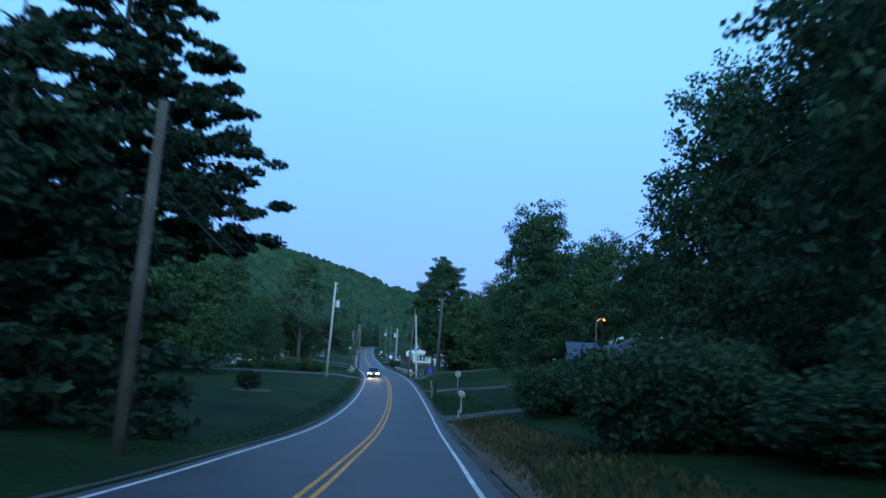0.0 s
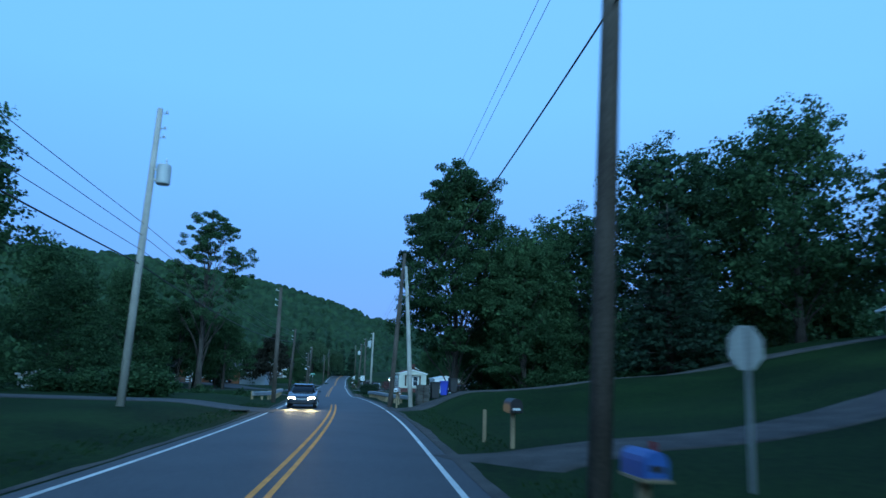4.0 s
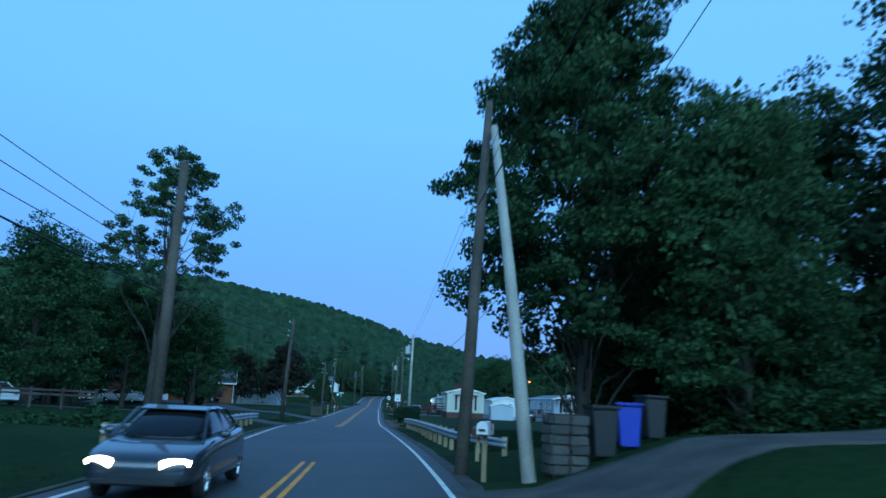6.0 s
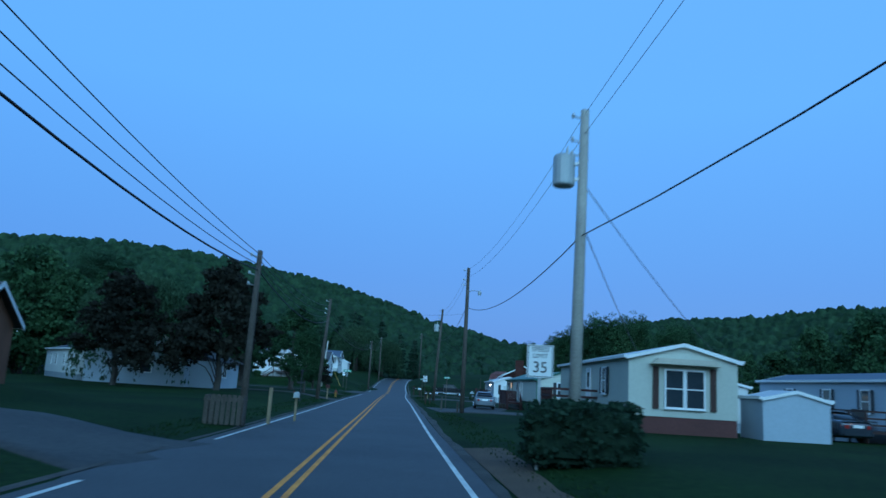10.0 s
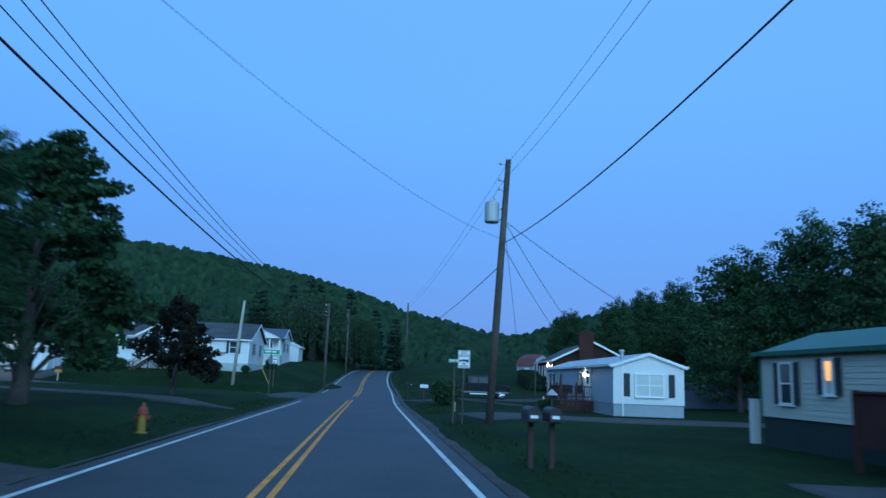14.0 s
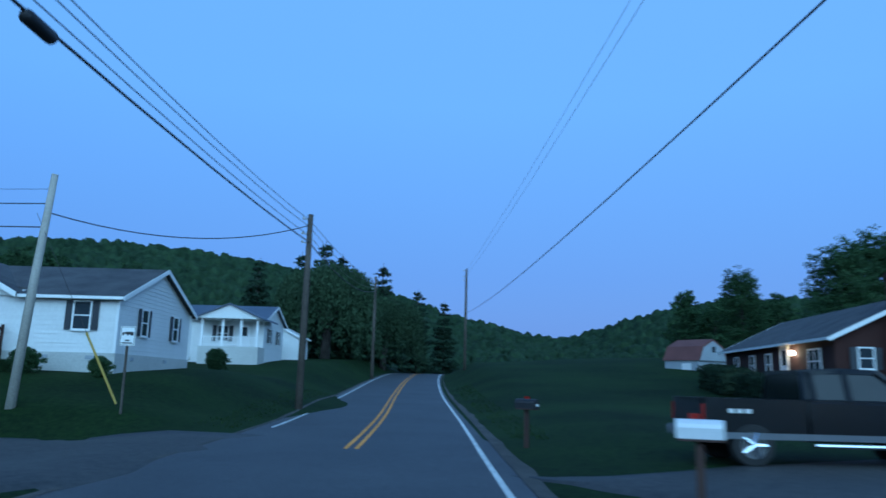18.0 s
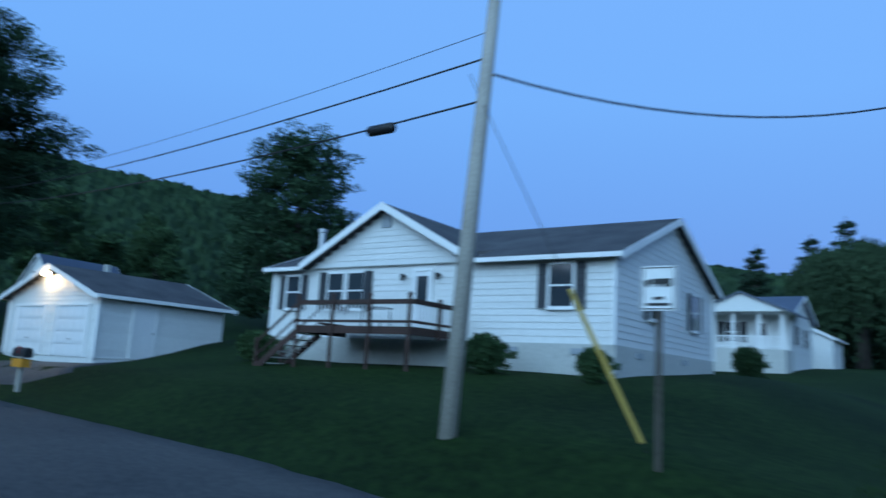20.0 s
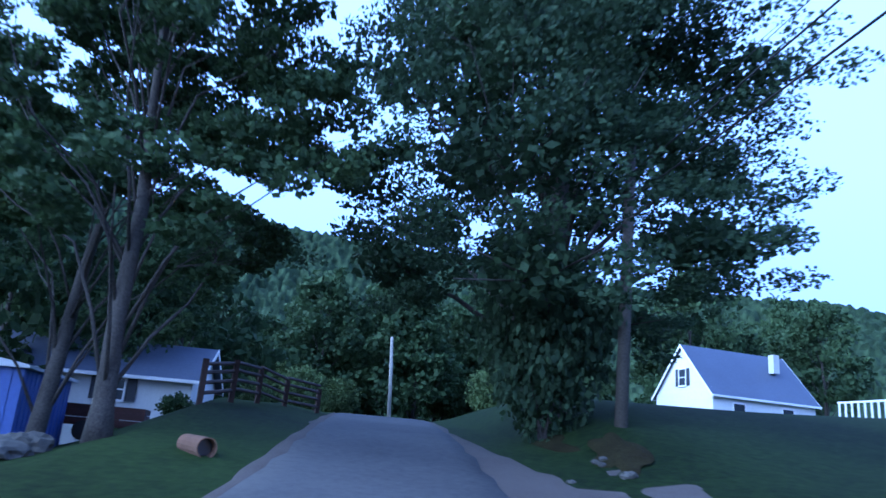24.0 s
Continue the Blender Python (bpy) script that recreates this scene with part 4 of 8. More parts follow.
# round the end of the drive
big = broadleaf(28, 20.8, 8.3, 120000, 0.165, 0.16, "leaf_b", 34, inner=0.5, per=600, cap=0.15, squash=(0.42, 0.6), name="maple_tree", trunk=0.55)
put(big, -76.5, 276.6, 0, 0.95, "great spreading maple tree with a rough trunk beside the lane", "tree", "trees along the lane", kz=0.84)
ash = broadleaf(29, 16, 5.0, 42000, 0.165, 0.3, "leaf", 26, airy=0.55, inner=0.0, name="ash_tree", trunk=0.22, lean=0.10)
put(ash, -71.3, 265.6, 0, 1.0, "tall ash tree with a leaning pale trunk", "tree", "trees along the lane", kz=0.86)
again(ash, -73.3, 263.6, 150, 0.92, 0.8)
again(ash, -80.5, 256, 250, 1.0)
again(ash, -77, 250, 60, 1.0, 0.85)
again(grove, -90, 261, 40, 0.45)
again(oak, -72, 253, 340, 0.5)
again(maple, -73.8, 301.5, 200, 0.84, 0.70)
again(grove, -90, 246, 10, 0.55)
far_tree = broadleaf(30, 14, 5.2, 2400, 0.6, 0.12, "leaf", 14, inner=0.85, name="tree", trunk=0.25, sides=5)
put(far_tree, -95, 262, 0, 0.9, "round leafy tree, in the distance or added unseen behind the start", "tree", "distant trees")
# the added unseen trees, which keep the southern glow off the start
for x, y, k in shade_trees:
    again(far_tree, x, y, 37 * y, k * 1.4)
rnd = random.Random(77)
for cx, cy, sx, sy, n, k0, k1 in ((-118, 268, 10, 16, 16, 0.5, 0.75), (-128, 300, 16, 26, 18, 0.6, 0.9), (55, 120, 18, 55, 16, 0.9, 1.3), (48, 30, 16, 60, 14, 1.0, 1.5),
                                  (40, 225, 12, 45, 22, 0.6, 0.85), (18, 272, 7, 12, 6, 0.5, 0.65), (30, 305, 16, 30, 20, 0.5, 0.75), (24, 350, 20, 28, 18, 0.42, 0.6),
                                  (-62, 120, 14, 60, 18, 0.8, 1.15), (-72, 205, 16, 30, 18, 0.7, 1.0), (-46, 40, 14, 40, 12, 0.9, 1.3), (-74, 345, 16, 30, 20, 0.45, 0.65), (-100, 230, 14, 30, 14, 0.7, 1.0), (-40, 385, 24, 24, 18, 0.7, 1.0)):
    for k in range(n):
        s = rnd.uniform(k0, k1)
        fx, fy = cx + rnd.uniform(-sx, sx), cy + rnd.uniform(-sy, sy)
        if fy > 315 and abs(fx - road_x(fy)) < 16:
            continue
        again(far_tree, fx, fy, rnd.uniform(0, 360), s, s * rnd.uniform(0.85, 1.2))
pale = conifer(13, 15, 2.9, 6000, 0.6, name="spruce_tree", bare=0.04, layers=15)
put(pale, -44, 352, 0, 1.1, "dark pointed spruce tree above the willow", "tree", "spruces beyond the willow")
for k, (x, y, s) in enumerate(((-49, 358, 1.2), (-53, 351, 1.05), (-38, 366, 1.2), (-33, 372, 1.05), (-29, 378, 0.95), (-57, 362, 1.1), (-45, 368, 1.3))):
    again(pale, x, y, 40 * k, s * 0.88)
again(grove, 7.5, 254, 30, 0.45, 0.54)
again(grove, 4.4, 257.8, 75, 0.5, 0.47)
again(grove, 10.0, 250.0, 200, 0.52, 0.52)
again(grove, 13, 252, 140, 0.5, 0.55)
again(grove, 17.5, 286, 250, 0.66, 0.6)
again(grove, 25, 280, 20, 0.66, 0.6)
for x, y, k in ((3, 322, 0.36), (8, 313, 0.44), (13.5, 319, 0.5), (20, 324, 0.58), (27, 314, 0.56), (33, 303, 0.62)):
    again(grove, x, y, 53 * x, k, k * 1.02)
cypress = shrub(15, 0.75, 0.75, 4.2, 3200, 0.26, "needle", "cypress_tree")
put(cypress, -28.3, 165.7, 0, 1.0, "narrow dark evergreen beside the driveway", "tree")
# shrubs
brush = shrub(31, 2.4, 2.0, 3.0, 2600, 0.27, "leaf", "shrub")
put(brush, 22, 2, 0, 1.2, "tangled leafy thicket along the verge", "shrub", "thicket along the verge")
thicket = shrub(36, 2.4, 2.0, 3.0, 6000, 0.16, "leaf_b", "shrub")
put(thicket, 11.2, 3, 0, 1.0, "dark tangled thicket at the foot of the trees", "shrub", "thicket along the verge")
for k in range(24):
    y = -6 + k * 1.5
    again(thicket, 3.3 + 10.0 + rnd.uniform(-1.2, 3.8) + (0.05 * y), y, rnd.uniform(0, 360), rnd.uniform(0.7, 1.25), rnd.uniform(0.6, 1.25))
for x, y, k in ((11.5, 26, 0.9), (13.5, 28.5, 0.85), (15.5, 26.5, 0.95), (14.3, 39, 0.8), (15.5, 45.5, 0.7), (15.0, 42.5, 0.6)):
    again(thicket, x, y, 60 * x, k, k * 1.15)
for x, y, k in ((13.2, 37.2, 0.95), (15, 38.5, 1.0), (16.8, 36.6, 1.0), (14.5, 31.2, 0.9), (12.4, 30.4, 0.8), (17.5, 32.0, 1.1)):
    again(thicket, x, y, 55 * x, k, k * 1.05)
for k in range(18):
    again(brush, 4 + rnd.uniform(3, 14), 111 + rnd.uniform(0, 16), rnd.uniform(0, 360), rnd.uniform(0.6, 1.0), rnd.uniform(0.4, 0.8))
for k in range(16):
    again(brush, -9.5 - rnd.uniform(2, 16), 96 + rnd.uniform(0, 9) + (k % 2) * 18, rnd.uniform(0, 360), rnd.uniform(0.6, 1.0), rnd.uniform(0.4, 0.75))
for k in range(10):
    again(brush, -15 - k * 1.1 - rnd.random(), 2 + k * 2.2, rnd.uniform(0, 360), rnd.uniform(0.6, 0.9), rnd.uniform(0.4, 0.8))
for x, y, k in ((-84.6, 249, 0.5), (-84.2, 252, 0.6), (-84.4, 255.5, 0.5), (-84.0, 258.5, 0.42), (-84.8, 262, 0.4), (-83.5, 264.6, 0.36)):
    again(brush, x, y, 40 * y, k, k * 0.85)
again(thicket, -74.3, 275.7, 40, 1.0, 1.75, "dense low growth round the maple's trunk")
round_bush = shrub(32, 1.0, 1.0, 1.6, 11000, 0.1, "leaf", "shrub")
put(round_bush, -15.5, 254.6, 0, 1.0, "round leafy bush on the lawn by the road", "shrub", "garden shrubs")
for x, y, k, kz in ((-38.5, 280.0, 0.68, 0.62), (-35.6, 280.4, 0.5, 0.5), (-39.5, 280.2, 0.3, 0.3), (-41.9, 295, 0.9, 0.8), (-39.5, 296, 0.8, 0.7), (-37.2, 297, 0.8, 0.85), (-47.8, 279.7, 0.8, 0.6)):
    again(round_bush, x, y, 70 * k, k, kz)
pale_bush = shrub(37, 2.6, 2.3, 3.6, 4200, 0.2, "leaf_y", "shrub")
put(pale_bush, -104, 268.2, 0, 0.8, "light yellow-green bush beyond the crest", "shrub", "bushes beyond the crest")
for x, y, k in ((-107, 270.4, 0.7), (-110, 268, 1.0), (-113, 279, 1.1), (-116, 272.5, 1.2), (-104, 280.5, 0.8), (-119, 266, 1.4), (-109, 284, 1.0), (-122, 280, 1.5), (-100, 265.5, 0.6)):
    again(pale_bush, x, y, 50 * x, k, k * 1.15)
ball_bush = shrub(33, 1.25, 1.25, 1.7, 4500, 0.16, "needle", "shrub")
put(ball_bush, -11.6, 48.9, 0, 1.0, "clipped round evergreen in a bed of dark mulch", "shrub", "garden shrubs")
bm = B()
box(bm, -1.2, -0.85, 0.05, 1.2, 0.85, 1.25)
hedge = new("hedge")
part("core", bm, "needle", hedge, "dense dark interior", bevel=0.15)
hv = foliage(34, [(Vector((x, y, z)), (0.34, 0.34, 0.3)) for x in np.arange(-1.05, 1.1, 0.35) for y in (-0.75, -0.4, 0, 0.4, 0.75) for z in (0.3, 0.7, 1.15)], 12000, 0.12, 0, 0.15, sprays=1500)
o = new("foliage", leaf_mesh("foliage", hv, "needle"))
o.parent = hedge
put(hedge, -5.5, 166.2, -8, 1.0, "clipped square hedge at the foot of the pole", "hedge")

# ---- poles and wires ----
def pole_thing(x, y, height, lean=(0.0, 0.0), material="pole", r=0.15, label="weathered wooden utility pole", transformer=0.0, arm=True, side=-1, name="utility_pole", dz=0.0, turn=0.0):
    ob = thing(name, at(x, y, turn, dz), label, "pole", "utility poles")
    bm = B()
    top = Vector((lean[0], lean[1], height))
    tube(bm, [(0, 0, -0.6), top * 0.5, top], [r * 1.12, r, r * 0.78], 12)
    part("shaft", bm, material, ob, smooth=True)
    if arm:
        for k, d in enumerate((0.25, 0.95, 1.35)):
            bm = B()
            p = top * (1 - d / height)
            tube(bm, [p, p + Vector((side * 0.32, 0, 0.06))], 0.022, 6)
            tube(bm, [p + Vector((side * 0.32, 0, 0.02)), p + Vector((side * 0.32, 0, 0.07)), p + Vector((side * 0.32, 0, 0.16))], [0.03, 0.06, 0.03], 8)
            part("insulator", bm, "grey_metal", ob, "grey insulator on a short pin")
    if transformer:
        p = top * (transformer / height)
        t = new("transformer")
        t.parent = ob
        bm = B()
        c = p + Vector((side * 0.52, 0, 0))
        tube(bm, [c + Vector((0, 0, -0.42)), c + Vector((0, 0, -0.38)), c + Vector((0, 0, 0.4)), c + Vector((0, 0, 0.46))], [0.27, 0.3, 0.3, 0.26], 16)
        tube(bm, [c + Vector((0.08, 0, 0.45)), c + Vector((0.08, 0, 0.72))], [0.05, 0.03], 8)
        body = part("tank", bm, "grey_metal", ob, "pale grey transformer tank", smooth=False)
        bm = B()
        box(bm, min(p.x, c.x), -0.05, p.z + 0.2, max(p.x, c.x), 0.05, p.z + 0.28)
        box(bm, min(p.x, c.x), -0.05, p.z - 0.25, max(p.x, c.x), 0.05, p.z - 0.17)
        part("bracket", bm, "steel", ob)
        bpy.data.objects.remove(t)
    return ob


def world_top(x, y, z):
    return Vector((x, y, z))


POLES = dict(p0=(-2.0, -0.3, 8.7), pA=(-9.6, 82.3, 12.8), pC=(-7.85, 104.8, 8.2), pD=(-13.7, 143.4, 8.0), pF=(-16.58, 175.3, 6.5), pL=(-22.2, 213.3, 8.8),
             pI=(-28.43, 284.2, 8.8), pI2=(-32.6, 327.6, 10.6), pB=(5.15, 61.5, 10.4), pE=(-5.5, 167.9, 9.4), pG=(-9.2, 201.9, 10.5), pH=(-13.5, 237.2, 10.9), pJ=(-23.35, 333.9, 11.3), pK=(-72.6, 277.2, 7.6))
LEAN = dict(p0=(0.25, 0), pA=(0.4, 0), pD=(0.35, 0), pF=(0.05, 0), pL=(0.45, 0.1), pI=(0.05, 0), pB=(0.35, 0), pE=(0.1, 0), pH=(0.55, -0.3), pK=(0.0, 0.2), pG=(-0.05, 0))
for key, (x, y, h) in POLES.items():
    pole_thing(x, y, h, LEAN.get(key, (0, 0)), "pale_pole" if key in ("pA", "pE") else "pole", 0.15 if h > 7 else 0.12,
               "pale wooden utility pole with a grey transformer" if key in ("pA", "pE") else "tall wooden utility pole with a grey transformer" if key == "pH" else "weathered dark wooden utility pole",
               {"pA": 9.8, "pE": 7.6, "pH": 8.6}.get(key, 0.0), True, 1 if key == "pA" else -1)
# the braced pair at the creek
pole_thing(0.46, 103.2, 11.5, (0.5, 4.4), "pole", 0.16, "dark leaning wooden pole braced against a pale one", arm=False)
pole_thing(2.0, 100.9, 10.2, (-0.88, 5.9), "pale_pole", 0.15, "pale new wooden pole propped against a leaning one", arm=False)
pole_thing(-34.98, 274.15, 7.6, (0.5, 0.1), "pale_pole", 0.14, "pale grey leaning utility pole on the corner lawn", arm=False)
pole_thing(-97.0, 273.4, 4.6, (0.05, -0.3), "pale_pole", 0.1, "thin pale pole beyond the crest", arm=False)


def top_of(key, d):
    """A point d metres below a pole's top."""
    x, y, h = POLES[key]
    lx, ly = LEAN.get(key, (0, 0))
    f = 1 - d / h
    return Vector((x + lx * f, y + ly * f, ground(x, y) + h * f))


def wire(a, b, sag=0.5, r=0.012, label="thin black overhead wire", splice=None):
    a, b = Vector(a), Vector(b)
    bm = B()
    pts = [a.lerp(b, k / 14) - Vector((0, 0, sag * 4 * (k / 14) * (1 - k / 14))) for k in range(15)]
    tube(bm, pts, r, 5)
    ob = single("overhead_wire", bm, "wire", pose(0, 0, 0), label, "cable", "overhead wires", smooth=True)
    if splice is not None:
        d = (b - a).normalized()
        c = a.lerp(b, splice) - Vector((0, 0, sag * 4 * splice * (1 - splice) + 0.06))
        bm = B()
        tube(bm, [c - d * 0.42, c - d * 0.34, c + d * 0.34, c + d * 0.42], [0.05, 0.11, 0.11, 0.05], 10)
        part("splice_case", bm, "wire", ob, "black splice case", smooth=True)
    return ob


drop = dict(p0=(0.5, 0.9, 1.4, 2.0), pA=(5.2, 5.7, 6.3, 6.9), pC=(0.6, 0.9, 1.3, 1.7), pD=(0.5, 0.85, 1.2, 1.5), pF=(0.15, 0.35, 0.55, 0.75), pL=(0.6, 1.0, 1.45, 1.95), pI=(0.3, 0.6, 1.0, 1.3), pI2=(0.3, 0.7, 1.1, 1.5))
chain = ["p0", "pA", "pD", "pF", "pL", "pI", "pI2"]
for a, b in zip(chain, chain[1:]):
    for k in range(4):
        wire(top_of(a, drop[a][k]), top_of(b, drop[b][k]), (1.6 - 0.27 * k if a == "pL" else 0.5) + 0.12 * k, 0.028 if k == 3 else 0.013, "thick black telephone cable on poles" if k == 3 else "thin black overhead wire",
             splice=0.67 if (k == 3 and a == "pL") else None)
wire(top_of("pI2", 1.0), (-36.0, 420, 16), 0.6)
wire((7.6, 102, 15.0), top_of("pE", 3.6), 2.7, 0.018)
wire(top_of("pB", 3.0), (0.7, 105.2, 8.3), 0.6, 0.018)
wire((20, -20, 16.5), top_of("pB", 3.0), 1.2, 0.018)
for a, b, da, db in (("pE", "pG", 3.6, 2.9), ("pG", "pH", 2.9, 3.6), ("pH", "pJ", 4.5, 5.0)):
    wire(top_of(a, da), top_of(b, db), 0.9, 0.018)
for da in (0.1, 0.7):
    for a, b in (("pB", "pE"), ("pE", "pG"), ("pG", "pH"), ("pH", "pJ")):
        wire(top_of(a, da), top_of(b, da), 0.7, 0.007)
wire(top_of("pL", 0.3), top_of("pG", 3.4), 0.5, 0.006)
wire(top_of("pL", 0.4), top_of("pH", 3.4), 0.8, 0.006)
wire(top_of("pE", 2.1), (6, 190, 3.6), 0.3, 0.014, "black service cable to a trailer")
wire(top_of("pE", 3.2), (3, 197, 3.4), 0.3, 0.014, "black service cable to a trailer")
wire(top_of("pH", 2.6), (-4.2, 262, 3.4), 0.4, 0.014, "black service cable to a trailer")
wire(top_of("pH", 2.6), (0.5, 252, 4.0), 0.4, 0.014, "black service cable to a trailer")
wire(top_of("pH", 3.6), (-2.6, 284, 5.0), 0.5, 0.014, "black service cable to the brick house")
wire(top_of("pH", 2.6), (-11.5, 243.2, 0.5), 0.0, 0.009, "steel guy wire of a pole")
corner = Vector((-34.66, 274.4, 0))
for z, db, r, s in ((7.3, 1.0, 0.02, None), (6.5, 1.7, 0.022, 0.075), (7.8, 0.6, 0.008, None)):
    wire(corner + Vector((0, 0, z)), top_of("pK", db), 0.5, r, "black cable over the lawn", s)
wire(corner + Vector((0, 0, 7.0)), top_of("pI", 0.5), 0.75, 0.022, "black cable between two poles")
# a coil of spare cable hung on a pole
c = top_of("pD", 2.4) + Vector((0.42, -0.1, 0))
bm = B()
for q in range(3):
    tube(bm, [c + Vector((0.22 * math.sin(a) + 0.012 * q, 0.02 * q, 0.5 * math.cos(a) - 0.03 * q)) for a in np.linspace(0, 2 * math.pi, 25)], 0.012, 5)
tube(bm, [c + Vector((0, 0, 0.5)), c + Vector((-0.2, 0.05, 0.75))], 0.012, 5)
single("cable_coil", bm, "wire", pose(0, 0, 0), "hanging loop of black spare cable on a pole", "cable", smooth=True)

# ---- houses ----
SHARED = {}


def board_mesh(length, expo, material):
    """One lapped board, bottom edge proud; lies along x, outer face to -y."""
    key = (round(length, 2), expo, material)
    if key not in SHARED:
        bm = B()
        prism(bm, [(0, 0), (0.03, 0.0), (0.012, expo + 0.008), (0, expo + 0.008)], 0, length, Matrix.Rotation(radians(-90), 4, "Z") @ Matrix.Diagonal((1, 1, 1, 1)))
        SHARED[key] = finish(bm, "board", material)
    return SHARED[key]


def siding(parent, p0, p1, z0, z1, expo, material, gable=0.0, holes=()):
    """Lapped boards on the outside of a wall from p0 to p1 (outside to the right of the way), with a gable on top."""
    p0, p1 = Vector(p0), Vector(p1)
    d = (p1 - p0)
    L = d.length
    ang = math.degrees(math.atan2(d.y, d.x))
    rows = int(round((z1 - z0) / expo))
    for k in range(rows):
        share("board", board_mesh(L, expo, material), parent, pose(p0.x, p0.y, z0 + k * expo, 0, 0, ang))
    z = z0 + rows * expo
    top = z1 + gable
    while gable and z < top - 0.1:
        f = (z + expo * 0.5 - z1) / gable
        l = L * (1 - max(f, 0))
        q = p0 + d * ((1 - l / L) / 2)
        share("board", board_mesh(l, expo, material), parent, pose(q.x, q.y, z, 0, 0, ang))
        z += expo


def window(parent, p, ang, w, h, z, shutters=True, glass="glass", rails=1, mull=0, sw=0.38, frame_mat="trim", name="window"):
    """A window unit on a wall: frame, sashes, pane and shutters; p in plan, outside to -y once turned."""
    m = pose(p[0], p[1], z, 0, 0, ang)
    t = 0.07
    bm = B()
    rings = [[bm.verts.new((sx * (w / 2 + e), yy, h / 2 + sz * (h / 2 + e))) for sx, sz in ((-1, -1), (1, -1), (1, 1), (-1, 1))] for e, yy in ((t, 0.0), (t, -0.075), (0.0, -0.075), (0.0, 0.0))]
    for q in range(4):
        for k in range(4):
            bm.faces.new((rings[q][k], rings[q][(k + 1) % 4], rings[(q + 1) % 4][(k + 1) % 4], rings[(q + 1) % 4][k]))
    u = part(name, bm, frame_mat, parent, "white-framed window")
    for k in range(rails):
        zz = h * (k + 1) / (rails + 1)
        bm = B()
        box(bm, -w / 2, -0.06, zz - 0.025, w / 2, -0.02, zz + 0.025)
        part("meeting_rail", bm, frame_mat, u)
    for k in range(mull):
        xx = -w / 2 + w * (k + 1) / (mull + 1)
        bm = B()
        box(bm, xx - 0.03, -0.062, 0, xx + 0.03, -0.02, h)
        part("mullion", bm, frame_mat, u)
    bm = B()
    box(bm, -w / 2 - t - 0.02, -0.11, -t - 0.03, w / 2 + t + 0.02, 0.0, -t)
    part("window_sill", bm, frame_mat, u)
    u.matrix_basis = m
    bm = B()
    box(bm, -w / 2, -0.045, 0, w / 2, -0.02, h)
    part("pane", bm, glass, u, "dark glass pane" if glass == "glass" else "pane lit or curtained from inside")
    if shutters:
        for s in (-1, 1):
            bm = B()
            c = s * (w / 2 + t + 0.03 + sw / 2)
            prof = [(-0.03, h + 0.05), (-0.03, -0.05)]
            for k in range(8):
                za, zb = -0.05 + (h + 0.1) * k / 8, -0.05 + (h + 0.1) * (k + 1) / 8
                prof += [(-0.075, za), (-0.055, zb)]
            prism(bm, prof, c - sw / 2, c + sw / 2, Matrix(((0, 1, 0, 0), (1, 0, 0, 0), (0, 0, 1, 0), (0, 0, 0, 1))))
            part("shutter", bm, "shutter", u, "dark louvred shutter")
    return u


def door(parent, p, ang, w, h, z, material="door_white", light=True, label="white panelled door"):
    m = pose(p[0], p[1], z, 0, 0, ang)
    bm = B()
    for x0, x1, z0, z1 in ((-w / 2 - 0.09, -w / 2, 0, h + 0.09), (w / 2, w / 2 + 0.09, 0, h + 0.09), (-w / 2, w / 2, h, h + 0.09)):
        box(bm, x0, -0.08, z0, x1, 0, z1)
    fr = part("door_frame", bm, "trim", parent, "white door frame")
    fr.matrix_basis = m
    bm = B()
    box(bm, -w / 2, -0.05, 0, w / 2, -0.01, h)
    for zz in (0.15, 0.6):
        for xx in (-w / 4, w / 4):
            box(bm, xx - w * 0.17, -0.06, zz, xx + w * 0.17, -0.045, zz + 0.36)
    lf = part("door_leaf", bm, material, fr, label)
    if light:
        bm = B()
        box(bm, -w * 0.33, -0.065, h * 0.52, w * 0.33, -0.05, h * 0.92)
        part("door_light", bm, "glass", fr, "dark glass light")
    bm = B()
    tube(bm, [(w * 0.4, -0.05, 1.0), (w * 0.4, -0.1, 1.0)], [0.02, 0.035], 8)
    part("door_knob", bm, "chrome", fr, "metal knob")
    return fr


